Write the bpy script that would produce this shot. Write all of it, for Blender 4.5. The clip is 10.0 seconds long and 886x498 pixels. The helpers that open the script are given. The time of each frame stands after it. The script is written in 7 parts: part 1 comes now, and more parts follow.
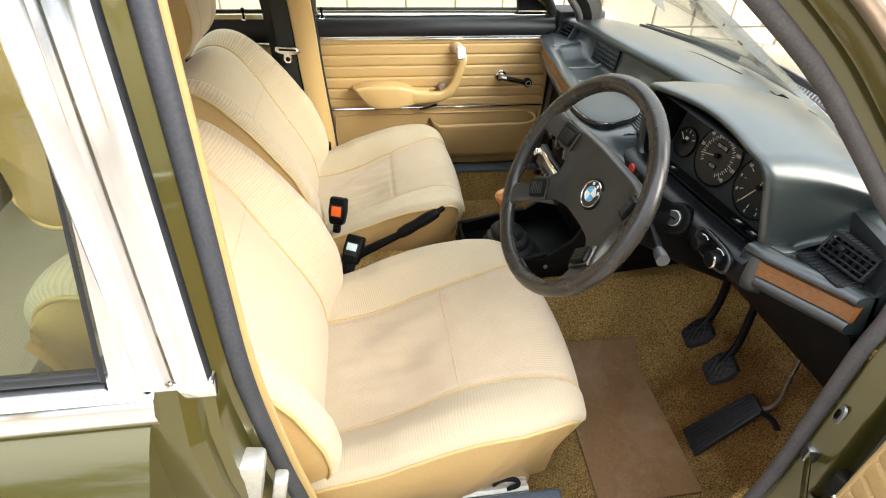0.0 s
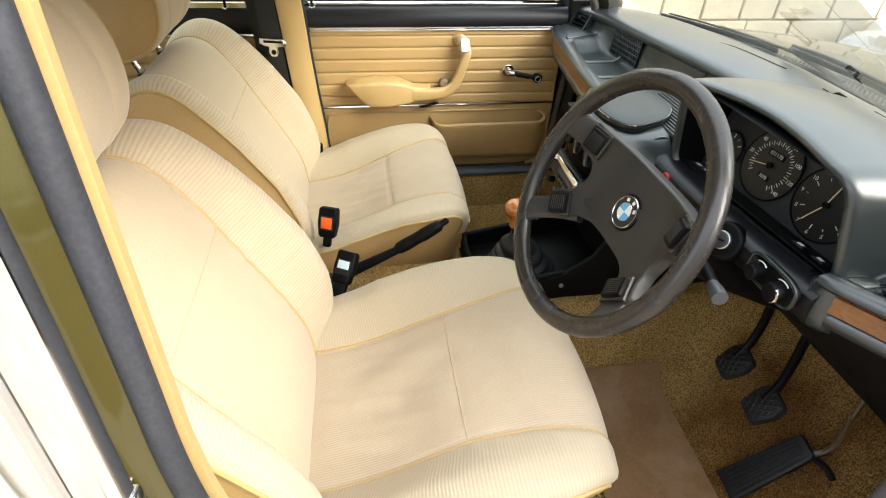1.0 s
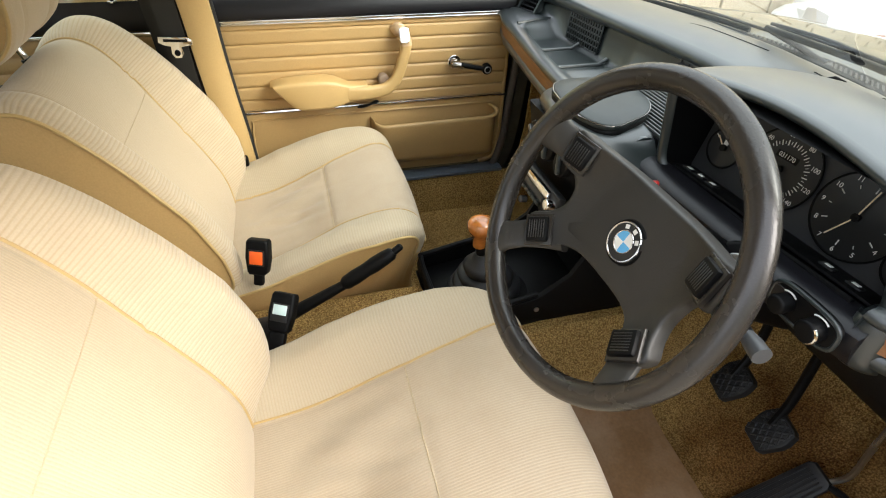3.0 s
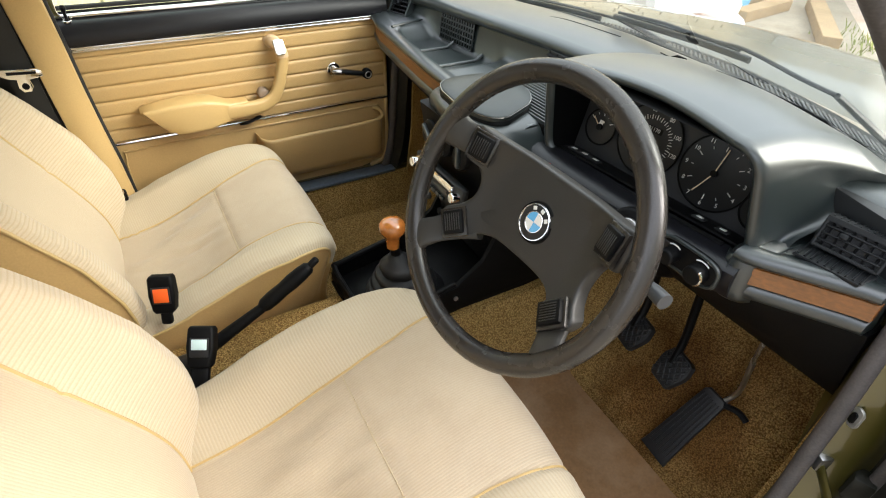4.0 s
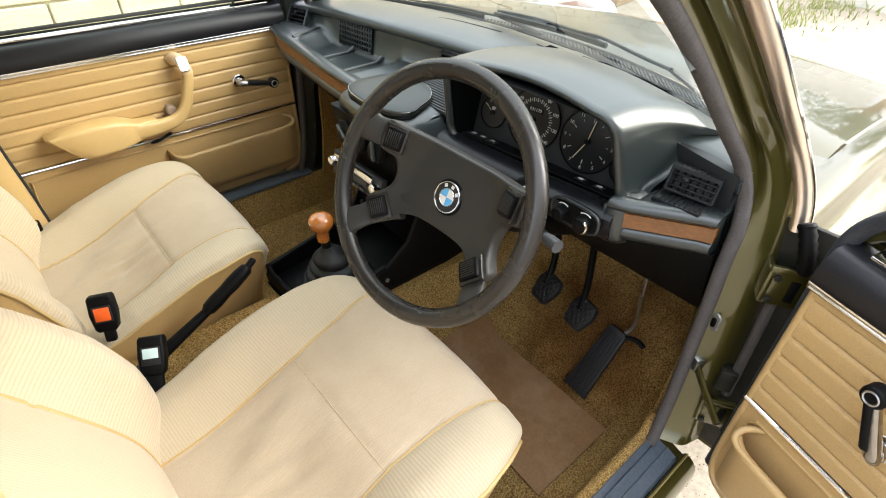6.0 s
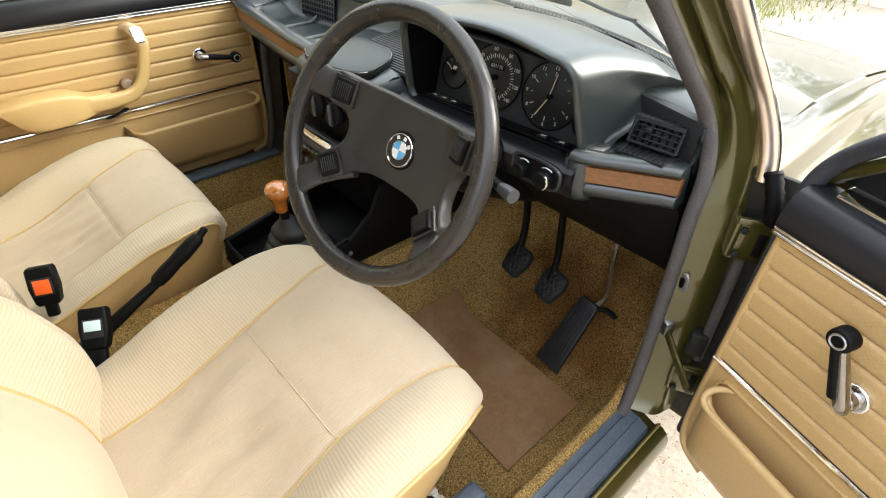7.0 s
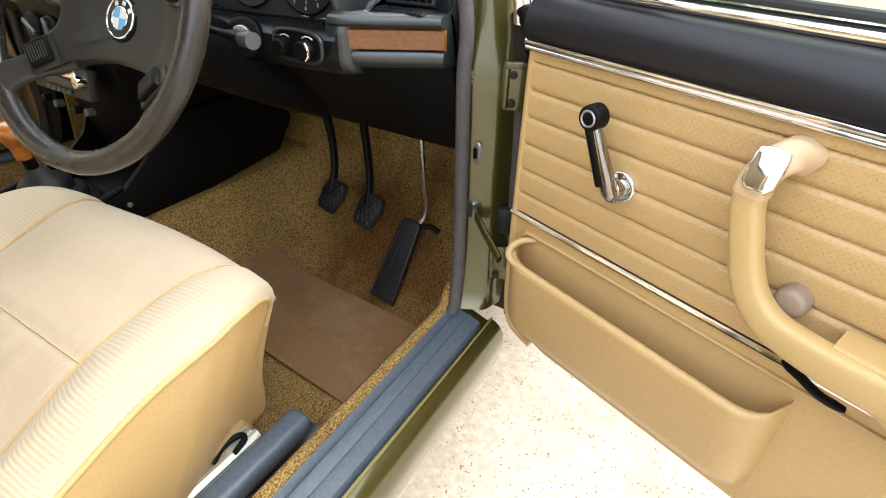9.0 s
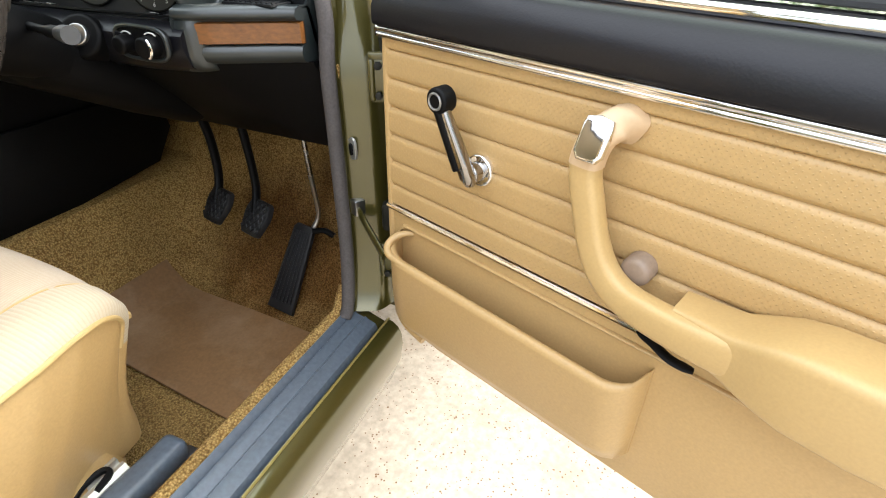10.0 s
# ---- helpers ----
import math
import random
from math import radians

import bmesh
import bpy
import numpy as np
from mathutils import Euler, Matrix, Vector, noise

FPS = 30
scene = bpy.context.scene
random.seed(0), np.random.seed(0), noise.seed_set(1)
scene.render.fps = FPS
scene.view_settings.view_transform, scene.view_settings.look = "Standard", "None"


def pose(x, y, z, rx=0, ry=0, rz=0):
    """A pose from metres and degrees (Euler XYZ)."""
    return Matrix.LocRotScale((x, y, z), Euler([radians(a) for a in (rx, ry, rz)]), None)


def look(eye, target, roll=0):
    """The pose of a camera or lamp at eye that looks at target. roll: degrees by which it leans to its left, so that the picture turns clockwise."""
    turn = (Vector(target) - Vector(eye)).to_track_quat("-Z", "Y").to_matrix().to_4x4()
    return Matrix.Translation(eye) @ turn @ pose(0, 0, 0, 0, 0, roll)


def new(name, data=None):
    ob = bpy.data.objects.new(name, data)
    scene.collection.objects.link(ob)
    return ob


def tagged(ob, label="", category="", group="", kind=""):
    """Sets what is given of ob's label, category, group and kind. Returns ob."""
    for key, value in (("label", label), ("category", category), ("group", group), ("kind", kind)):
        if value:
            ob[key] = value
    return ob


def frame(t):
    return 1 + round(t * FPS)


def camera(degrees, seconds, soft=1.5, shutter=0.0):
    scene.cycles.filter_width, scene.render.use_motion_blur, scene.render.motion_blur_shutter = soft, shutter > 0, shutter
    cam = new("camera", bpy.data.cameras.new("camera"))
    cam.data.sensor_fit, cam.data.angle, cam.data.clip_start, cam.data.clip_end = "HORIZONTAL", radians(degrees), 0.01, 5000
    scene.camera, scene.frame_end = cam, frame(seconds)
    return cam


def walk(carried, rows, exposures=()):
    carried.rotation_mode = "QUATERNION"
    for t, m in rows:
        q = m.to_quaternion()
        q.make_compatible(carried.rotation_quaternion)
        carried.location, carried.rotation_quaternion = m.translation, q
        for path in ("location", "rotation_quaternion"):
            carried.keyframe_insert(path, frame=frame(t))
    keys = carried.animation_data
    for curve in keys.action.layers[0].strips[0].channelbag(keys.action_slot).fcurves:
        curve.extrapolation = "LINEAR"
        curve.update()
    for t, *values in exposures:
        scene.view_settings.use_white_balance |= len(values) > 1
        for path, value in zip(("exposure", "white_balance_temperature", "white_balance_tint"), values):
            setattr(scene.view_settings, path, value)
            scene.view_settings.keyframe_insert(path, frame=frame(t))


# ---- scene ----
cam = camera(80.0, 10.0, soft=1.1)
PATH = [
    (0, (-0.327, -1.061, 1.346), (-0.06, 0.517, 0.146), 2.3),
    (0.5, (-0.332, -1.004, 1.321), (-0.062, 0.572, 0.119), 2.4),
    (1, (-0.315, -0.916, 1.297), (-0.044, 0.65, 0.083), 2.4),
    (1.5, (-0.284, -0.83, 1.278), (-0.013, 0.727, 0.052), 2.5),
    (2, (-0.264, -0.768, 1.245), (0.017, 0.772, -0.001), 2.8),
    (2.2, (-0.264, -0.757, 1.24), (0.038, 0.778, -0.007), 2.8),
    (3.3, (-0.307, -0.733, 1.259), (0.253, 0.732, 0.017), 2.4),
    (3.5, (-0.316, -0.733, 1.259), (0.336, 0.698, 0.022), 2.5),
    (4, (-0.335, -0.74, 1.27), (0.482, 0.607, 0.038), 2.5),
    (4.5, (-0.355, -0.753, 1.279), (0.551, 0.539, 0.05), 2.5),
    (5, (-0.374, -0.764, 1.291), (0.634, 0.45, 0.062), 2.3),
    (5.2, (-0.384, -0.771, 1.298), (0.655, 0.418, 0.07), 2.4),
    (6.3, (-0.404, -0.841, 1.314), (0.653, 0.329, 0.082), 1.7),
    (6.5, (-0.401, -0.848, 1.298), (0.662, 0.315, 0.066), 1.9),
    (7, (-0.369, -0.864, 1.239), (0.718, 0.28, 0.011), 1.9),
    (7.5, (-0.343, -0.879, 1.179), (0.81, 0.205, -0.043), 1.8),
    (8, (-0.336, -0.914, 1.124), (0.913, 0.104, -0.06), 1.4),
    (8.5, (-0.336, -0.966, 1.077), (1.005, 0.003, -0.046), 1.4),
    (9, (-0.332, -1.021, 1.02), (1.091, -0.17, -0.098), 1.4),
    (9.5, (-0.296, -1.059, 1.001), (1.195, -0.301, -0.096), 1.2),
    (10, (-0.282, -1.095, 0.995), (1.259, -0.435, -0.095), 1.2),
]
walk(cam, [(t, look(eye, target, roll)) for t, eye, target, roll in PATH], exposures=[(0.0, 1.96, 6150, 10), (2.0, 1.84, 6150, 10), (3.5, 1.86, 6150, 10), (7.0, 1.96, 6150, 10), (9.0, 2.11, 6150, 10), (10.0, 2.12, 6150, 10)])

# ---- light ----
SUN_EL, SUN_AZ = 34.0, 127.0
world = bpy.data.worlds.new("sky")
scene.world = world
world.use_nodes = True
wn = world.node_tree.nodes
sky = wn.new("ShaderNodeTexSky")
sky.sky_type = "NISHITA"
sky.sun_disc = False
sky.sun_elevation = radians(SUN_EL)
sky.sun_rotation = radians(SUN_AZ)
sky.dust_density = 8.0
sky.air_density = 1.0
wn["Background"].inputs["Strength"].default_value = 0.13
cloud = wn.new("ShaderNodeMix")
cloud.data_type = "RGBA"
cloud.inputs["Factor"].default_value = 0.65
# an overcast sky is three times as bright overhead as at the horizon
wtc, wsep, wmap, wmul = (wn.new(k) for k in ("ShaderNodeTexCoord", "ShaderNodeSeparateXYZ", "ShaderNodeMapRange", "ShaderNodeMix"))
wmap.inputs["From Min"].default_value, wmap.inputs["From Max"].default_value = 0.0, 1.0
wmap.inputs["To Min"].default_value, wmap.inputs["To Max"].default_value = 0.46, 1.38
wmul.data_type, wmul.blend_type = "RGBA", "MULTIPLY"
wmul.inputs["Factor"].default_value = 1.0
wmul.inputs["A"].default_value = (9.0, 9.1, 9.3, 1)
world.node_tree.links.new(wtc.outputs["Generated"], wsep.inputs["Vector"])
world.node_tree.links.new(wsep.outputs["Z"], wmap.inputs["Value"])
world.node_tree.links.new(wmap.outputs["Result"], wmul.inputs["B"])
world.node_tree.links.new(wmul.outputs["Result"], cloud.inputs["B"])
world.node_tree.links.new(sky.outputs["Color"], cloud.inputs["A"])
world.node_tree.links.new(cloud.outputs["Result"], wn["Background"].inputs["Color"])
sun = new("sun", bpy.data.lights.new("sun", "SUN"))
sun.data.energy, sun.data.angle, sun.data.color = 1.25, radians(40), (1.0, 0.96, 0.9)
sun.matrix_world = look((0, 0, 5), (-0.70, 0.53, 4.41))


# ---- materials ----
def material(name, colour, rough=0.5, metal=0.0, var=0.12, scale=6.0, fine=220.0, bump=0.15, coat=0.0, spec=0.5, dirt=None, dirt_amount=0.0, sheen=0.0):
    """A surface with broad stains and a fine grain."""
    m = bpy.data.materials.new(name)
    m.use_nodes = True
    nt = m.node_tree
    b = nt.nodes["Principled BSDF"]
    tc = nt.nodes.new("ShaderNodeTexCoord")
    n1 = nt.nodes.new("ShaderNodeTexNoise")
    n1.inputs["Scale"].default_value, n1.inputs["Detail"].default_value = scale, 5.0
    n2 = nt.nodes.new("ShaderNodeTexNoise")
    n2.inputs["Scale"].default_value, n2.inputs["Detail"].default_value = fine, 3.0
    for n in (n1, n2):
        nt.links.new(tc.outputs["Object"], n.inputs["Vector"])
    mixer = nt.nodes.new("ShaderNodeMix")
    mixer.data_type = "RGBA"
    light = [min(1.0, c * (1 + var)) for c in colour]
    mixer.inputs["A"].default_value = (*light, 1)
    mixer.inputs["B"].default_value = (*[c * (1 - var) for c in colour], 1)
    nt.links.new(n1.outputs["Fac"], mixer.inputs["Factor"])
    last = mixer
    grain = nt.nodes.new("ShaderNodeMix")
    grain.data_type = "RGBA"
    grain.blend_type = "OVERLAY"
    grain.inputs["Factor"].default_value = min(1.0, var * 2.5)
    nt.links.new(last.outputs["Result"], grain.inputs["A"])
    sat = nt.nodes.new("ShaderNodeRGBToBW")
    nt.links.new(n2.outputs["Color"], sat.inputs["Color"])
    nt.links.new(sat.outputs["Val"], grain.inputs["B"])
    last = grain
    if dirt is not None:
        n3 = nt.nodes.new("ShaderNodeTexNoise")
        n3.inputs["Scale"].default_value, n3.inputs["Detail"].default_value, n3.inputs["Roughness"].default_value = scale * 0.6, 8.0, 0.65
        nt.links.new(tc.outputs["Object"], n3.inputs["Vector"])
        ramp = nt.nodes.new("ShaderNodeValToRGB")
        ramp.color_ramp.elements[0].position, ramp.color_ramp.elements[1].position = 0.48, 0.75
        ramp.color_ramp.elements[1].color = (dirt_amount, dirt_amount, dirt_amount, 1)
        nt.links.new(n3.outputs["Fac"], ramp.inputs["Fac"])
        dm = nt.nodes.new("ShaderNodeMix")
        dm.data_type = "RGBA"
        nt.links.new(ramp.outputs["Color"], dm.inputs["Factor"])
        nt.links.new(last.outputs["Result"], dm.inputs["A"])
        dm.inputs["B"].default_value = (*dirt, 1)
        last = dm
    nt.links.new(last.outputs["Result"], b.inputs["Base Color"])
    rr = nt.nodes.new("ShaderNodeMapRange")
    rr.inputs["To Min"].default_value, rr.inputs["To Max"].default_value = max(0.02, rough - 0.08), min(1.0, rough + 0.08)
    nt.links.new(n1.outputs["Fac"], rr.inputs["Value"])
    nt.links.new(rr.outputs["Result"], b.inputs["Roughness"])
    b.inputs["Metallic"].default_value = metal
    b.inputs["Specular IOR Level"].default_value = spec
    b.inputs["Coat Weight"].default_value = coat
    b.inputs["Coat Roughness"].default_value = 0.05
    b.inputs["Sheen Weight"].default_value = sheen
    if bump:
        bp = nt.nodes.new("ShaderNodeBump")
        bp.inputs["Strength"].default_value, bp.inputs["Distance"].default_value = bump, 0.001
        nt.links.new(n2.outputs["Fac"], bp.inputs["Height"])
        nt.links.new(bp.outputs["Normal"], b.inputs["Normal"])
    return m


def ribbed(m, axis, pitch, depth, tint):
    """Lays fine cords across a surface, one every pitch metres of the mesh's own measure (along or across)."""
    nt = m.node_tree
    b = nt.nodes["Principled BSDF"]
    w = nt.nodes.new("ShaderNodeTexWave")
    w.wave_type, w.bands_direction, w.wave_profile = "BANDS", "X", "SIN"
    w.inputs["Scale"].default_value = 0.314 / pitch
    w.inputs["Distortion"].default_value = 0.15
    w.inputs["Detail Scale"].default_value = 30.0
    run = nt.nodes.new("ShaderNodeAttribute")
    run.attribute_name = axis
    nt.links.new(run.outputs["Vector"], w.inputs["Vector"])
    old = b.inputs["Normal"].links[0].from_node if b.inputs["Normal"].links else None
    bp = nt.nodes.new("ShaderNodeBump")
    bp.inputs["Strength"].default_value, bp.inputs["Distance"].default_value = 0.6, depth
    nt.links.new(w.outputs["Fac"], bp.inputs["Height"])
    if old:
        nt.links.new(old.outputs["Normal"], bp.inputs["Normal"])
    nt.links.new(bp.outputs["Normal"], b.inputs["Normal"])
    src = b.inputs["Base Color"].links[0].from_socket
    mx = nt.nodes.new("ShaderNodeMix")
    mx.data_type, mx.blend_type = "RGBA", "MULTIPLY"
    mp = nt.nodes.new("ShaderNodeMapRange")
    mp.inputs["From Min"].default_value, mp.inputs["From Max"].default_value = 0.45, 0.0
    mp.inputs["To Max"].default_value = 1.0
    nt.links.new(w.outputs["Fac"], mp.inputs["Value"])
    nt.links.new(mp.outputs["Result"], mx.inputs["Factor"])
    nt.links.new(src, mx.inputs["A"])
    mx.inputs["B"].default_value = (*tint, 1)
    nt.links.new(mx.outputs["Result"], b.inputs["Base Color"])
    return m


def grained(m):
    """Stretches the noise of a surface along y, like the grain of a plank."""
    nt = m.node_tree
    for n in list(nt.nodes):
        if n.bl_idname == "ShaderNodeTexNoise":
            mp = nt.nodes.new("ShaderNodeMapping")
            mp.inputs["Scale"].default_value = (4, 0.35, 5)
            src = n.inputs["Vector"].links[0].from_socket
            nt.links.new(src, mp.inputs["Vector"])
            nt.links.new(mp.outputs["Vector"], n.inputs["Vector"])
    return m


def pile(m, cells, spill):
    """Looped carpet pile: small raised knots with dark gaps."""
    nt = m.node_tree
    b = nt.nodes["Principled BSDF"]
    tc = nt.nodes.new("ShaderNodeTexCoord")
    vo = nt.nodes.new("ShaderNodeTexVoronoi")
    vo.inputs["Scale"].default_value = cells
    nt.links.new(tc.outputs["Object"], vo.inputs["Vector"])
    bp = nt.nodes.new("ShaderNodeBump")
    bp.invert = True
    bp.inputs["Strength"].default_value, bp.inputs["Distance"].default_value = 0.9, 0.003
    nt.links.new(vo.outputs["Distance"], bp.inputs["Height"])
    nt.links.new(bp.outputs["Normal"], b.inputs["Normal"])
    src = b.inputs["Base Color"].links[0].from_socket
    mx = nt.nodes.new("ShaderNodeMix")
    mx.data_type, mx.blend_type = "RGBA", "MULTIPLY"
    mp = nt.nodes.new("ShaderNodeMapRange")
    mp.inputs["From Min"].default_value, mp.inputs["From Max"].default_value = 0.22, 0.75
    nt.links.new(vo.outputs["Distance"], mp.inputs["Value"])
    nt.links.new(mp.outputs["Result"], mx.inputs["Factor"])
    nt.links.new(src, mx.inputs["A"])
    mx.inputs["B"].default_value = (0.42, 0.36, 0.30, 1)
    # greasy stain where shoes rub
    place = nt.nodes.new("ShaderNodeVectorMath")
    place.operation = "DISTANCE"
    place.inputs[1].default_value = spill[0]
    wob = nt.nodes.new("ShaderNodeTexNoise")
    wob.inputs["Scale"].default_value, wob.inputs["Detail"].default_value = 11.0, 6.0
    mix = nt.nodes.new("ShaderNodeMath")
    mix.operation, mix.inputs[1].default_value = "MULTIPLY_ADD", 0.34
    nt.links.new(tc.outputs["Object"], place.inputs[0])
    nt.links.new(tc.outputs["Object"], wob.inputs["Vector"])
    nt.links.new(wob.outputs["Fac"], mix.inputs[0])
    nt.links.new(place.outputs["Value"], mix.inputs[2])
    edge = nt.nodes.new("ShaderNodeMapRange")
    edge.inputs["From Min"].default_value, edge.inputs["From Max"].default_value = spill[1] + 0.16, spill[1]
    edge.inputs["To Max"].default_value = 0.86
    nt.links.new(mix.outputs["Value"], edge.inputs["Value"])
    grease = nt.nodes.new("ShaderNodeMix")
    grease.data_type, grease.blend_type = "RGBA", "MULTIPLY"
    grease.inputs["B"].default_value = (0.40, 0.28, 0.20, 1)
    nt.links.new(edge.outputs["Result"], grease.inputs["Factor"])
    nt.links.new(mx.outputs["Result"], grease.inputs["A"])
    nt.links.new(grease.outputs["Result"], b.inputs["Base Color"])
    return m


def specked(m, scale, colour):
    """Scatters small dark grains over a surface."""
    nt = m.node_tree
    b = nt.nodes["Principled BSDF"]
    tc = nt.nodes.new("ShaderNodeTexCoord")
    vo = nt.nodes.new("ShaderNodeTexVoronoi")
    vo.inputs["Scale"].default_value = scale
    nz = nt.nodes.new("ShaderNodeTexNoise")
    nz.inputs["Scale"].default_value = scale * 0.2
    nt.links.new(tc.outputs["Object"], vo.inputs["Vector"])
    nt.links.new(tc.outputs["Object"], nz.inputs["Vector"])
    lim = nt.nodes.new("ShaderNodeMath")
    lim.operation, lim.inputs[1].default_value, lim.inputs[2].default_value = "MULTIPLY_ADD", 0.50, -0.10
    nt.links.new(nz.outputs["Fac"], lim.inputs[0])
    less = nt.nodes.new("ShaderNodeMath")
    less.operation = "LESS_THAN"
    nt.links.new(vo.outputs["Distance"], less.inputs[0])
    nt.links.new(lim.outputs["Value"], less.inputs[1])
    mx = nt.nodes.new("ShaderNodeMix")
    mx.data_type = "RGBA"
    src = b.inputs["Base Color"].links[0].from_socket
    nt.links.new(less.outputs["Value"], mx.inputs["Factor"])
    nt.links.new(src, mx.inputs["A"])
    mx.inputs["B"].default_value = (*colour, 1)
    nt.links.new(mx.outputs["Result"], b.inputs["Base Color"])
    return m


def embossed(m, pitch):
    """Raises small dots in staggered rows on a surface."""
    nt = m.node_tree
    b = nt.nodes["Principled BSDF"]
    tc = nt.nodes.new("ShaderNodeTexCoord")
    waves = []
    for sx in (1, -1):
        mp = nt.nodes.new("ShaderNodeMapping")
        mp.inputs["Scale"].default_value = (sx, 0, 1)
        w = nt.nodes.new("ShaderNodeTexWave")
        w.wave_type, w.bands_direction = "BANDS", "DIAGONAL"
        w.inputs["Scale"].default_value = 0.628 / pitch
        nt.links.new(tc.outputs["Object"], mp.inputs["Vector"])
        nt.links.new(mp.outputs["Vector"], w.inputs["Vector"])
        waves.append(w)
    mul = nt.nodes.new("ShaderNodeMath")
    mul.operation = "MULTIPLY"
    nt.links.new(waves[0].outputs["Fac"], mul.inputs[0])
    nt.links.new(waves[1].outputs["Fac"], mul.inputs[1])
    pit = nt.nodes.new("ShaderNodeMapRange")
    pit.inputs["From Min"].default_value, pit.inputs["From Max"].default_value = 0.62, 0.95
    nt.links.new(mul.outputs["Value"], pit.inputs["Value"])
    old = b.inputs["Normal"].links[0].from_node
    bp = nt.nodes.new("ShaderNodeBump")
    bp.inputs["Strength"].default_value, bp.inputs["Distance"].default_value = 0.55, 0.0008
    nt.links.new(pit.outputs["Result"], bp.inputs["Height"])
    nt.links.new(old.outputs["Normal"], bp.inputs["Normal"])
    nt.links.new(bp.outputs["Normal"], b.inputs["Normal"])
    return m


def clear(name, tint=(1, 1, 1), amount=1.0):
    """A thin clear pane that mirrors a little, more at a slant."""
    m = bpy.data.materials.new(name)
    m.use_nodes = True
    nt = m.node_tree
    nt.nodes.remove(nt.nodes["Principled BSDF"])
    tr, gl, lw, pw, fr, mx = (nt.nodes.new(k) for k in ("ShaderNodeBsdfTransparent", "ShaderNodeBsdfGlossy", "ShaderNodeLayerWeight", "ShaderNodeMath", "ShaderNodeMapRange", "ShaderNodeMixShader"))
    tr.inputs["Color"].default_value = (*tint, 1)
    gl.inputs["Roughness"].default_value = 0.01
    pw.operation = "POWER"
    pw.inputs[1].default_value = 5.0
    lw.inputs["Blend"].default_value = 0.5
    fr.inputs["To Min"].default_value, fr.inputs["To Max"].default_value = 0.06, 0.9
    nt.links.new(lw.outputs["Facing"], pw.inputs[0])
    nt.links.new(pw.outputs["Value"], fr.inputs["Value"])
    nt.links.new(fr.outputs["Result"], mx.inputs["Fac"])
    nt.links.new(tr.outputs["BSDF"], mx.inputs[1])
    nt.links.new(gl.outputs["BSDF"], mx.inputs[2])
    nt.links.new(mx.outputs["Shader"], nt.nodes["Material Output"].inputs["Surface"])
    return m


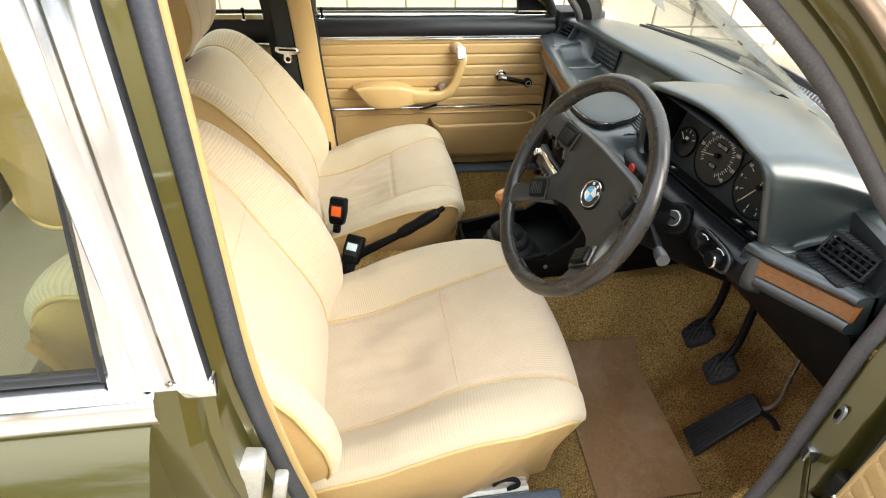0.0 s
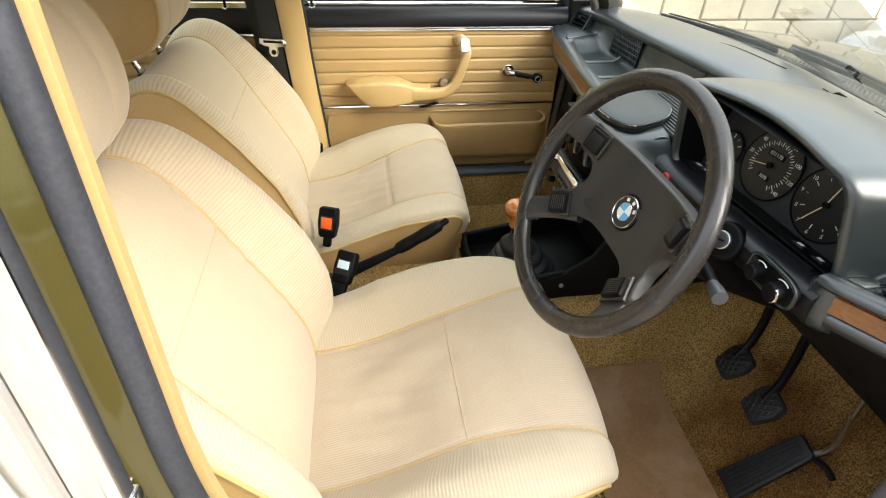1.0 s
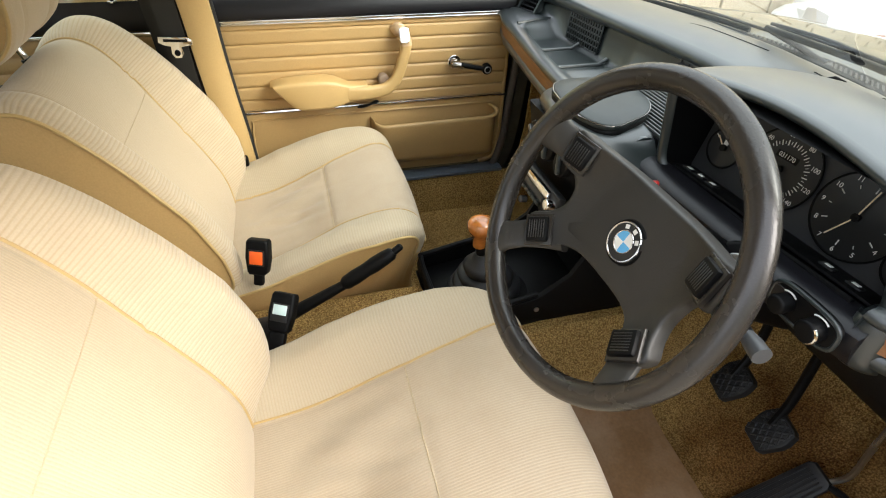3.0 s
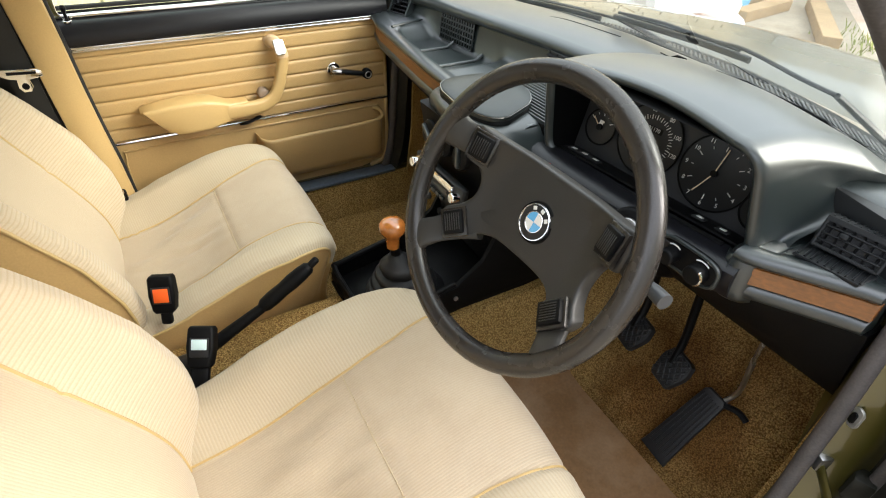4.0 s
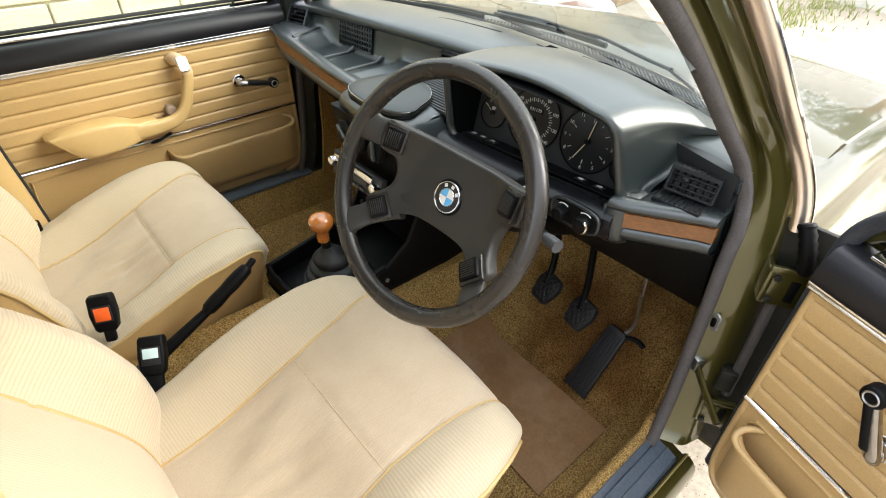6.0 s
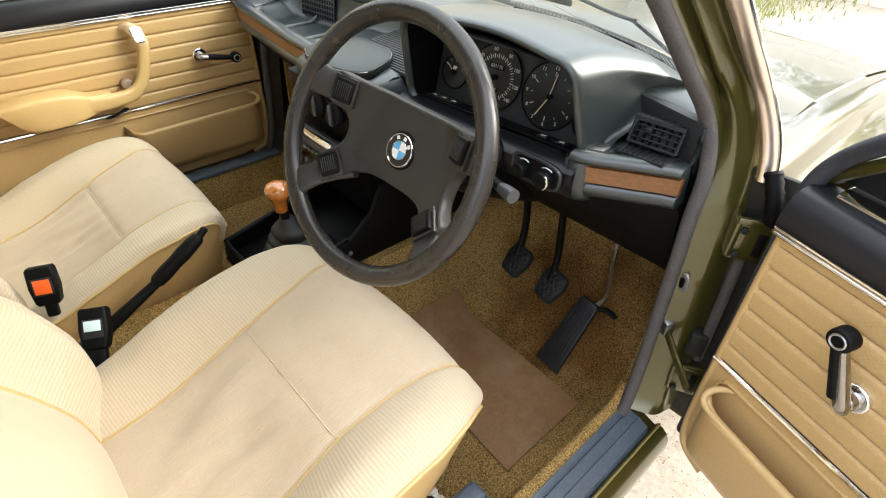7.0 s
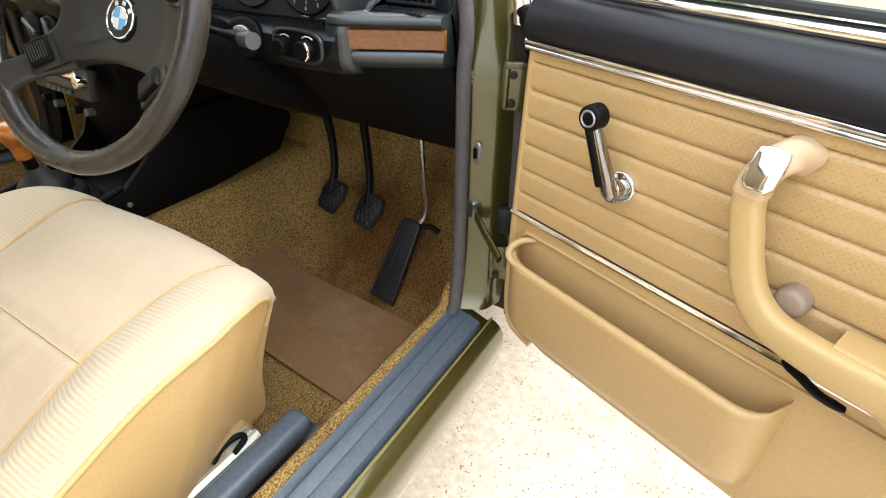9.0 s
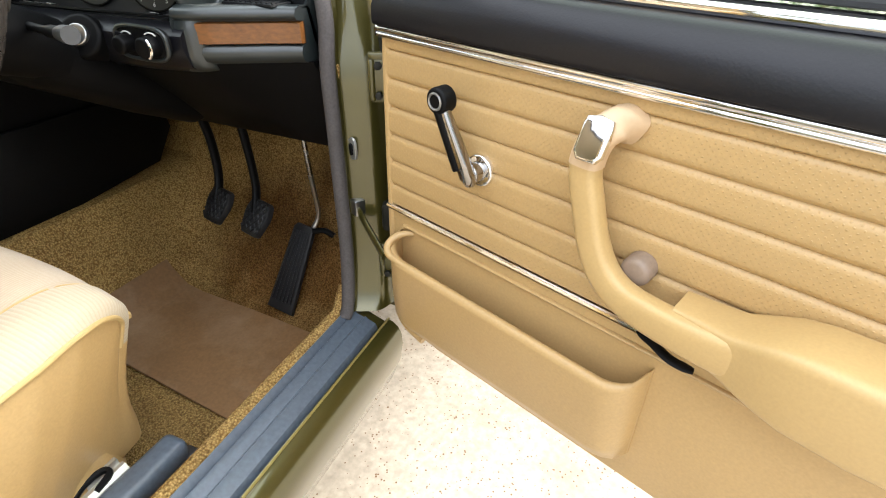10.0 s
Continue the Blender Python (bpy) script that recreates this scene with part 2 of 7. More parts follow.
TAN = (0.452, 0.300, 0.126)
FABRIC = (0.475, 0.385, 0.265)
M = {
    "clothback": ribbed(material("seat_back_cloth", FABRIC, 0.9, var=0.06, scale=9, fine=420, bump=0.2, sheen=0.2, dirt=(0.46, 0.37, 0.24), dirt_amount=0.35), "across", 0.0042, 0.0004, (0.94, 0.92, 0.885)),
    "cloth": ribbed(material("seat_cloth", (0.445, 0.362, 0.258), 0.9, var=0.06, scale=9, fine=420, bump=0.25, sheen=0.2, dirt=(0.36, 0.265, 0.165), dirt_amount=0.45), "across", 0.0042, 0.0004, (0.94, 0.92, 0.885)),
    "cord": ribbed(material("seat_cord", (0.455, 0.382, 0.270), 0.9, var=0.05, scale=9, fine=420, bump=0.2, sheen=0.1), "along", 0.0052, 0.0005, (0.945, 0.92, 0.88)),
    "cordback": ribbed(material("seat_cord_back", (0.495, 0.405, 0.282), 0.9, var=0.05, scale=9, fine=420, bump=0.2, sheen=0.2), "along", 0.0062, 0.0010, (0.90, 0.865, 0.80)),
    "plainback": material("headrest_cloth", FABRIC, 0.9, var=0.06, scale=9, fine=420, bump=0.2, sheen=0.2),
    "vinyl": material("tan_vinyl", TAN, 0.42, var=0.07, scale=7, fine=300, bump=0.18),
    "pleat": embossed(material("pleated_vinyl", TAN, 0.40, var=0.06, scale=7, fine=300, bump=0.12), 0.0066),
    "boss": material("boss_plastic", (0.25, 0.185, 0.135), 0.5, var=0.08),
    "peach": material("collar_plastic", (0.56, 0.40, 0.24), 0.38, var=0.04, bump=0.05),
    "trimtan": material("tan_trim", (0.475, 0.323, 0.134), 0.4, var=0.05, scale=8, fine=350, bump=0.1),
    "thread": material("seam_thread", (0.45, 0.36, 0.23), 0.8, var=0.05),
    "piping": material("piping", (0.46, 0.32, 0.13), 0.5, var=0.05),
    "black": material("black_plastic", (0.003, 0.003, 0.0033), 0.5, var=0.2, fine=500, bump=0.2, spec=0.14),
    "blackpad": material("black_padding", (0.0068, 0.0068, 0.0090), 0.36, var=0.15, fine=450, bump=0.15, spec=0.36),
    "dash": material("dash_padding", (0.015, 0.0205, 0.0210), 0.38, var=0.16, scale=5, fine=450, bump=0.12, coat=0.7, spec=0.5),
    "lid": material("lid_leather", (0.016, 0.020, 0.019), 0.40, var=0.12, scale=6, fine=600, bump=0.12),
    "rubber": material("rubber", (0.008, 0.008, 0.009), 0.55, var=0.2, fine=300, bump=0.3),
    "wornrubber": material("worn_rubber", (0.026, 0.028, 0.034), 0.6, var=0.3, scale=25, fine=300, bump=0.35),
    "seal": material("door_seal", (0.068, 0.060, 0.057), 0.75, var=0.25, scale=30, fine=300, bump=0.4),
    "wheelskin": material("wheel_skin", (0.023, 0.0200, 0.0172), 0.26, var=0.10, scale=20, fine=420, bump=0.25),
    "hubskin": material("hub_skin", (0.0225, 0.0210, 0.0185), 0.46, var=0.08, scale=20, fine=500, bump=0.25),
    "wood": grained(material("wood", (0.175, 0.064, 0.011), 0.42, var=0.30, scale=14, fine=60, bump=0.05, coat=0.35)),
    "carpet": pile(material("carpet", (0.475, 0.316, 0.115), 0.95, var=0.35, scale=5, fine=260, bump=1.0, dirt=(0.05, 0.026, 0.010), dirt_amount=0.6, spec=0.1), 320.0, ((0.43, -0.43, 0.38), 0.27)),
    "mat": material("floor_mat", (0.215, 0.118, 0.050), 0.45, var=0.16, scale=13, fine=180, bump=0.10, dirt=(0.37, 0.26, 0.165), dirt_amount=0.6),
    "chrome": material("chrome", (0.85, 0.85, 0.86), 0.07, metal=1.0, var=0.03, bump=0.0),
    "steel": material("steel", (0.5, 0.5, 0.5), 0.3, metal=1.0, var=0.1, bump=0.05),
    "paint": material("green_paint", (0.074, 0.064, 0.012), 0.30, metal=0.55, var=0.08, scale=3, fine=900, bump=0.02, coat=1.0),
    "sill": material("sill_plate", (0.085, 0.105, 0.130), 0.36, var=0.2, scale=10, fine=150, bump=0.1),
    "glass": clear("window_glass", (0.93, 0.96, 0.93)),
    "screen": clear("screen_glass", (0.85, 0.89, 0.84)),
    "tinted": clear("tinted_glass", (0.74, 0.82, 0.68)),
    "white": material("white_mark", (0.75, 0.75, 0.72), 0.5, var=0.02, bump=0.0),
    "dial": material("dial_black", (0.012, 0.013, 0.014), 0.5, var=0.1, bump=0.0),
    "orange": material("orange_plastic", (0.9, 0.13, 0.015), 0.4, var=0.02, bump=0.0),
    "palebutton": material("pale_button", (0.6, 0.75, 0.75), 0.4, var=0.02, bump=0.0),
    "red": material("red_plastic", (0.45, 0.02, 0.015), 0.35, var=0.05, bump=0.0),
    "blue": material("badge_blue", (0.12, 0.42, 0.75), 0.25, var=0.02, bump=0.0, coat=0.5),
    "amberwood": material("knob_wood", (0.42, 0.14, 0.025), 0.2, var=0.3, scale=40, fine=90, bump=0.0, coat=1.0),
    "webbing": material("belt_webbing", (0.008, 0.008, 0.008), 0.7, var=0.2, fine=600, bump=0.3),
    "gravel": specked(material("pale_ground", (0.36, 0.315, 0.245), 0.9, var=0.22, scale=4, fine=70, bump=0.8, dirt=(0.25, 0.17, 0.10), dirt_amount=0.55), 95.0, (0.15, 0.09, 0.045)),
    "grass": material("grass", (0.28, 0.31, 0.10), 0.9, var=0.4, scale=4, fine=60, bump=1.0),
    "block": material("wall_block", (0.60, 0.53, 0.40), 0.9, var=0.2, scale=5, fine=80, bump=0.5),
    "mortar": material("mortar", (0.5, 0.46, 0.38), 0.95, var=0.15),
    "timber": material("timber", (0.38, 0.27, 0.15), 0.8, var=0.25, scale=6),
    "redbrick": material("red_brick", (0.45, 0.16, 0.07), 0.85, var=0.25, scale=20),
    "plasticwhite": material("white_sheeting", (0.8, 0.8, 0.8), 0.5, var=0.05),
    "leaf": material("leaf", (0.09, 0.16, 0.05), 0.6, var=0.4, scale=8),
    "board": material("instrument_board", (0.030, 0.031, 0.033), 0.55, var=0.08, fine=500, bump=0.1),
    "dialface": material("dial_face", (0.008, 0.009, 0.010), 0.35, var=0.05, bump=0.0),
    "needle": material("needle_cream", (0.75, 0.62, 0.42), 0.5, var=0.02, bump=0.0),
    "steelgrey": material("grey_plastic", (0.05, 0.052, 0.054), 0.4, var=0.08),
    "ventgrey": material("vent_plastic", (0.009, 0.010, 0.011), 0.45, var=0.1, spec=0.25),
    "satin": material("satin_metal", (0.86, 0.74, 0.63), 0.30, metal=1.0, var=0.1),
    "darkchrome": material("dark_chrome", (0.35, 0.33, 0.31), 0.12, metal=1.0, var=0.1, bump=0.0),
    "brass": material("worn_strip", (0.30, 0.24, 0.08), 0.4, metal=0.5, var=0.1),
    # grimy green paint, its base darkened to carry the shade of the door gaps
    "shadedpaint": material("shaded_dirty_paint", (0.010, 0.010, 0.006), 0.55, metal=0.2, var=0.3, scale=25, fine=300, bump=0.3, dirt=(0.045, 0.04, 0.03), dirt_amount=0.7),
    "castmetal": material("cast_metal", (0.55, 0.54, 0.50), 0.42, metal=0.8, var=0.12, scale=30),
    "lining": material("roof_cloth", (0.55, 0.50, 0.40), 0.9, var=0.05),
    "paleboard": material("pale_board", (0.68, 0.66, 0.60), 0.8, var=0.12, scale=4),
    "mirror": material("mirror_glass", (0.9, 0.9, 0.9), 0.02, metal=1.0, var=0.0, bump=0.0),
    "tarp": material("blue_tarp", (0.1, 0.3, 0.5), 0.5, var=0.2),
}

M["dash"].node_tree.nodes["Principled BSDF"].inputs["Coat Roughness"].default_value = 0.30


# ---- mesh helpers ----
def finish(me, mat, angle=40):
    me.materials.append(mat)
    me.polygons.foreach_set("use_smooth", [True] * len(me.polygons))
    me.set_sharp_from_angle(angle=radians(angle))
    me.update()
    return me


def part(name, geo, mat, parent=None, label="", m=None, angle=40):
    """Links a bmesh, or vertices and faces, as one mesh object under a thing or a part."""
    me = bpy.data.meshes.new(name)
    if isinstance(geo, tuple):
        me.from_pydata([tuple(v) for v in geo[0]], [], geo[1])
    else:
        geo.to_mesh(me)
        geo.free()
    finish(me, mat, angle)
    ob = new(name, me)
    if parent is not None:
        ob.parent = parent
    if m is not None:
        ob.matrix_basis = m
    if label:
        ob["label"] = label
    return ob


def measured(ob, along, across):
    """Stores how far along and across the cloth each vertex lies."""
    for key, values in (("along", along), ("across", across)):
        at = ob.data.attributes.new(key, "FLOAT_VECTOR", "POINT")
        at.data.foreach_set("vector", [c for v in values for c in (v, 0.0, 0.0)])
    return ob


def thing(name, m=None, label="", category="", group="", kind=""):
    ob = new(name)
    ob.empty_display_size = 0.05
    if m is not None:
        ob.matrix_basis = m
    return tagged(ob, label, category, group, kind)


def box(sx, sy, sz, bevel=0.004, seg=2, m=None):
    bm = bmesh.new()
    bmesh.ops.create_cube(bm, size=1.0, matrix=Matrix.Diagonal((sx, sy, sz, 1)))
    if bevel:
        bmesh.ops.bevel(bm, geom=bm.edges[:], offset=bevel, segments=seg, profile=0.5, affect="EDGES", clamp_overlap=True)
    if m is not None:
        bm.transform(m)
    return bm


def disc(r, depth, seg=32, bevel=0.0, m=None, r2=None):
    """A short cylinder along z, from 0 up to depth."""
    bm = bmesh.new()
    bmesh.ops.create_cone(bm, cap_ends=True, segments=seg, radius1=r, radius2=r if r2 is None else r2, depth=depth, matrix=Matrix.Translation((0, 0, depth / 2)))
    if bevel:
        es = [e for e in bm.edges if abs(e.verts[0].co.z - depth) < 1e-6 and abs(e.verts[1].co.z - depth) < 1e-6]
        bmesh.ops.bevel(bm, geom=es, offset=bevel, segments=3, profile=0.5, affect="EDGES", clamp_overlap=True)
    if m is not None:
        bm.transform(m)
    return bm


def join(*bms):
    """Merges several bmeshes into the first."""
    out = bms[0]
    for b in bms[1:]:
        me = bpy.data.meshes.new("tmp")
        b.to_mesh(me)
        b.free()
        out.from_mesh(me)
        bpy.data.meshes.remove(me)
    return out


def outline(pts, depth, bevel=0.0, m=None, seg=2):
    """A flat outline in x and y, pushed up by depth along z."""
    bm = bmesh.new()
    vs = [bm.verts.new((x, y, 0)) for x, y in pts]
    f = bm.faces.new(vs)
    if f.normal.z < 0 or sum(pts[i - 1][0] * pts[i][1] - pts[i][0] * pts[i - 1][1] for i in range(len(pts))) < 0:
        bmesh.ops.reverse_faces(bm, faces=[f])
    r = bmesh.ops.extrude_face_region(bm, geom=[f])
    top = [v for v in r["geom"] if isinstance(v, bmesh.types.BMVert)]
    bmesh.ops.translate(bm, verts=top, vec=(0, 0, depth))
    bmesh.ops.recalc_face_normals(bm, faces=bm.faces[:])
    if bevel:
        bmesh.ops.bevel(bm, geom=[e for e in bm.edges if all(abs(v.co.z - depth) < 1e-7 for v in e.verts)], offset=bevel, segments=seg, profile=0.5, affect="EDGES", clamp_overlap=True)
    if m is not None:
        bm.transform(m)
    return bm


def smooth_path(pts, n=6):
    """Catmull-Rom through the points."""
    P = [Vector(p) for p in pts]
    out = []
    for i in range(len(P) - 1):
        a, b, c, d = P[max(i - 1, 0)], P[i], P[i + 1], P[min(i + 2, len(P) - 1)]
        for k in range(n):
            t = k / n
            out.append(0.5 * ((2 * b) + (c - a) * t + (2 * a - 5 * b + 4 * c - d) * t * t + (3 * b - a - 3 * c + d) * t ** 3))
    return out + [P[-1]]


def tube(pts, r, seg=10, flat=1.0, closed=False, up=(0, 0, 1), cap=True):
    """A round or flattened bar along points; r may be a number or one number a point."""
    P = [Vector(p) for p in pts]
    n = len(P)
    rs = [r] * n if isinstance(r, (int, float)) else list(r)
    vs, fs = [], []
    upv = Vector(up)
    side = None
    for i, p in enumerate(P):
        d = (P[(i + 1) % n] - P[i - 1]) if closed else (P[min(i + 1, n - 1)] - P[max(i - 1, 0)])
        d.normalize()
        if side is None:
            side = d.cross(upv)
            if side.length < 1e-4:
                side = d.cross(Vector((1, 0, 0)))
        else:
            side = side - d * side.dot(d)
        side.normalize()
        w = side.cross(d)
        for k in range(seg):
            a = 2 * math.pi * k / seg
            vs.append(p + side * math.cos(a) * rs[i] + w * math.sin(a) * rs[i] * flat)
    rows = n if closed else n - 1
    for i in range(rows):
        j = (i + 1) % n
        for k in range(seg):
            l = (k + 1) % seg
            fs.append((i * seg + k, i * seg + l, j * seg + l, j * seg + k))
    if not closed and cap:
        fs.append(tuple(range(seg - 1, -1, -1)))
        fs.append(tuple((n - 1) * seg + k for k in range(seg)))
    return vs, fs


def loft(rings, cap=True, ring_closed=True):
    """Skins a row of rings with the same number of points."""
    n = len(rings[0])
    vs = [v for r in rings for v in r]
    fs = []
    for i in range(len(rings) - 1):
        for k in range(n if ring_closed else n - 1):
            l = (k + 1) % n
            fs.append((i * n + k, i * n + l, (i + 1) * n + l, (i + 1) * n + k))
    if cap and ring_closed:
        fs.append(tuple(range(n - 1, -1, -1)))
        fs.append(tuple((len(rings) - 1) * n + k for k in range(n)))
    return vs, fs


def to_bm(geo):
    me = bpy.data.meshes.new("tmp")
    me.from_pydata([tuple(v) for v in geo[0]], [], geo[1])
    bm = bmesh.new()
    bm.from_mesh(me)
    bpy.data.meshes.remove(me)
    bmesh.ops.recalc_face_normals(bm, faces=bm.faces[:])
    return bm


def lerp(a, b, t):
    return a + (b - a) * t


def table(xs, ys, x):
    """Straight-line reading between given values."""
    return float(np.interp(x, xs, ys))


def smooth(a, b, t):
    t = min(1.0, max(0.0, (t - a) / (b - a)))
    return t * t * (3 - 2 * t)


# ---- seats ----
def groove(y, s, w=0.007):
    return math.exp(-((abs(y) - s) / w) ** 2)


def pad(parent, prof, hw, seamf, bulge, roll, mats, crosses=(), dents=None, back=None, nu=96, cords=True, seed=1.0, bow=0.0, out=1.0, tuck=0.012, wave=0.0, lip=None):
    """Upholstery drawn over a side profile (x, z from the rear edge on): cloth centre, corded bolsters, vinyl sides and piping."""
    P = smooth_path([Vector((a, 0, b)) for a, b in prof], 9)
    nv = len(P) - 1
    ks = round(nu * 0.29)
    run = [0.0]
    for a, b in zip(P[:-1], P[1:]):
        run.append(run[-1] + (b - a).length)
    total = run[-1]
    grid = []
    for j, p in enumerate(P):
        v = run[j] / total
        d = (P[min(j + 1, nv)] - P[max(j - 1, 0)]).normalized()
        n = Vector((-d.z, 0, d.x)) * out
        row = []
        h, s = hw(v), seamf(v)
        for i in range(nu + 1):
            k = 2 * i - nu
            y = s * k / (2 * ks) if abs(k) <= 2 * ks else math.copysign(s + (h - s) * (abs(k) - 2 * ks) / (nu - 2 * ks), k)
            u = y / h
            o = bulge(u, v)
            e = (1 - abs(u)) * h
            if e < roll:
                o -= roll - math.sqrt(max(0.0, roll * roll - (roll - e) ** 2))
            o -= 0.0045 * groove(y, s)
            if abs(y) < s:
                o -= 0.003
                for c in crosses:
                    o -= 0.003 * math.exp(-(((v - c) * total) / 0.004) ** 2)
                if dents:
                    f = max(0.0, 1 - (y / s) ** 2) * max(0.0, 1 - ((v - dents[0]) / dents[1]) ** 2)
                    if f > 0:
                        x = run[j]
                        o += dents[2] * f * (noise.noise(Vector((x * 7 + seed, y * 18, seed))) + 0.45 * noise.noise(Vector((x * 14 + y * 12, y * 34 + 9, seed))))
            o += 0.003 * noise.noise(Vector((run[j] * 6, y * 6, seed + 4)))
            row.append(p + n * o + Vector((bow * (1 - u * u) * max(0.0, (v - 0.5) * 2) ** 2, y, 0)))
        grid.append(row)

    def patch(test):
        idx, vs, fs, al, ac = {}, [], [], [], []
        for j in range(nv):
            for i in range(nu):
                if test(2 * i + 1 - nu):
                    q = []
                    for a, b in ((j, i), (j, i + 1), (j + 1, i + 1), (j + 1, i)):
                        if (a, b) not in idx:
                            idx[(a, b)] = len(vs)
                            vs.append(grid[a][b])
                            al.append(run[a])
                            ac.append(grid[a][b].y)
                        q.append(idx[(a, b)])
                    fs.append(tuple(reversed(q)) if out > 0 else tuple(q))
        return (vs, fs), al, ac

    geo, al, ac = patch(lambda k: abs(k) < 2 * ks)
    measured(part("centre_panel", geo, mats[0], parent, angle=80), al, ac)
    for sg in (-1, 1):
        geo, al, ac = patch(lambda k: k * sg > 2 * ks)
        measured(part("bolster", geo, mats[1], parent, angle=80), al, ac)
        edge = [grid[j][nu if sg > 0 else 0] for j in range(nv + 1)]
        rear = [Vector((b[0], e.y - sg * tuck, b[1])) for b, e in zip(back(nv + 1), edge)]
        rows = [edge]
        for t in (0.08, 0.2, 0.35, 0.5, 0.65, 0.82, 1.0):
            fold = math.sin(math.pi * min(1.0, t * 1.15))
            rows.append([lerp(e, r, t) + Vector((-wave * fold * (k / nv) ** 5, sg * (0.010 * math.sin(math.pi * min(1.0, t * 1.25)) - 0.7 * wave * fold * (k / nv) ** 3), 0)) for k, (e, r) in enumerate(zip(edge, rear))])
        part("side_panel", to_bm(loft(rows, cap=False, ring_closed=False)), mats[2], parent, "tan vinyl side")
        part("piping", tube([e + Vector((0, sg * 0.001, 0)) for e in edge], 0.0032, 8), M["piping"], parent)
        if lip and sg > 0:
            j = min(range(nv + 1), key=lambda j: abs(run[j] / total - lip))
            part("piping", tube(grid[j][3:-3], 0.0030, 8), M["piping"], parent)
        if cords:
            line = [grid[j][nu // 2 + sg * ks] for j in range(nv + 1)]
            part("seam_cord", tube(line, 0.0022, 6), M["piping"], parent)
    for c in crosses:
        j = min(range(nv + 1), key=lambda j: abs(run[j] / total - c))
        part("cross_seam", tube([grid[j][i] + Vector((0, 0, 0.0008)) for i in range(nu // 2 - ks, nu // 2 + ks + 1)], 0.0010, 6), M["thread"], parent)
    return grid


def build_seat(label, group, short=0.0):
    seat = thing("front_seat", None, label, "car seat", group)
    cush = thing("cushion")
    cush.parent = seat
    hump = lambda u, c, w: math.exp(-((abs(u) - c) / w) ** 2)
    crest = lambda u, a, b: (lambda t: t * t * (3 - 2 * t))(min(1.0, max(0.0, (abs(u) - a) / (b - a))))
    prof = [(-0.50, 0.487), (-0.45, 0.499), (-0.37, 0.515), (-0.305, 0.538), (-0.24, 0.569), (-0.18, 0.594), (-0.10, 0.614), (-0.05, 0.617), (-0.014, 0.602), (0.002, 0.575), (-0.006, 0.535)]
    prof = [(a - short * max(0.0, (a + 0.24) / 0.24), b) for a, b in prof]
    hw = lambda v: table((0, 0.3, 0.68, 0.77, 0.85, 0.92, 1.0), (0.258, 0.264, 0.262, 0.252, 0.236, 0.224, 0.215), v)
    seamf = lambda v: table((0, 0.3, 0.55, 0.70, 0.83, 1.0), (0.146, 0.142, 0.138, 0.146, 0.160, 0.168), v)
    bulge = lambda u, v: table((0, 0.2, 0.35, 0.5, 0.62, 0.75, 0.9, 1), (0.036, 0.046, 0.050, 0.040, 0.028, 0.016, 0.0, 0.0), v) * crest(u, 0.50, 0.84) + 0.005 * (1 - u * u)
    floorline = lambda n: [(lerp(-0.50, -0.040 - short, k / (n - 1)), 0.352) for k in range(n)]
    gc = pad(cush, prof, hw, seamf, bulge, 0.018, (M["cloth"], M["cord"], M["vinyl"]), (0.535,), (0.34, 0.26, 0.010), floorline, seed=3.0, bow=0.026 - 0.4 * short, tuck=0.034, wave=0.012, lip=0.945)
    front, e = [], gc[-1][-1]
    for t in (0.0, 0.08, 0.2, 0.35, 0.5, 0.65, 0.82, 1.0):
        fold = 0.012 * math.sin(math.pi * min(1.0, t * 1.15))
        dx = (-0.040 - short - e.x) * t - fold
        wy = 1 + (-0.034 * t + 0.010 * math.sin(math.pi * min(1.0, t * 1.25)) - 0.7 * fold) / e.y
        front.append([Vector((p.x + dx, p.y * wy, lerp(p.z, 0.352, t))) for p in gc[-1]])
    part("front_apron", to_bm(loft(front, cap=False, ring_closed=False)), M["vinyl"], cush, "smooth tan vinyl front")
    rings = []
    for k in range(9):
        t = k / 8
        ins = 0.004 + 0.034 * math.sin(math.pi * min(1, t * 1.1) * 0.7) + 0.006 * t
        ring = []
        for a in range(72):
            an = 2 * math.pi * a / 72
            ca, sa = math.cos(an), math.sin(an)
            x = -0.262 - short / 2 + (0.256 - short / 2 - ins) * math.copysign(abs(ca) ** 0.32, ca)
            y = (0.238 - ins * 0.7) * math.copysign(abs(sa) ** 0.32, sa)
            zt = lerp(0.435, 0.540, (x + 0.5) / 0.5)
            ring.append(Vector((x, y, lerp(zt, 0.335, t))))
        rings.append(ring)
    part("skirt", to_bm(loft(rings)), M["vinyl"], seat, "smooth tan vinyl skirt")
    back = thing("backrest")
    back.parent = seat
    profb = [(-0.462, 0.452), (-0.456, 0.50), (-0.468, 0.585), (-0.522, 0.70), (-0.563, 0.78), (-0.600, 0.85), (-0.642, 0.912), (-0.682, 0.936), (-0.716, 0.931), (-0.742, 0.905), (-0.752, 0.872)]
    profb = [(a - 0.5 * short * max(0.0, (k - 7) / 3), b - 0.45 * short * max(0.0, (b - 0.5) / 0.43)) for k, (a, b) in enumerate(profb)]
    hwb = lambda v: table((0, 0.08, 0.2, 0.5, 0.68, 0.82, 1.0), (0.225, 0.245, 0.256, 0.256, 0.250, 0.240, 0.225), v)
    seamb = lambda v: table((0, 0.3, 0.6, 1), (0.140, 0.146, 0.147, 0.140), v)
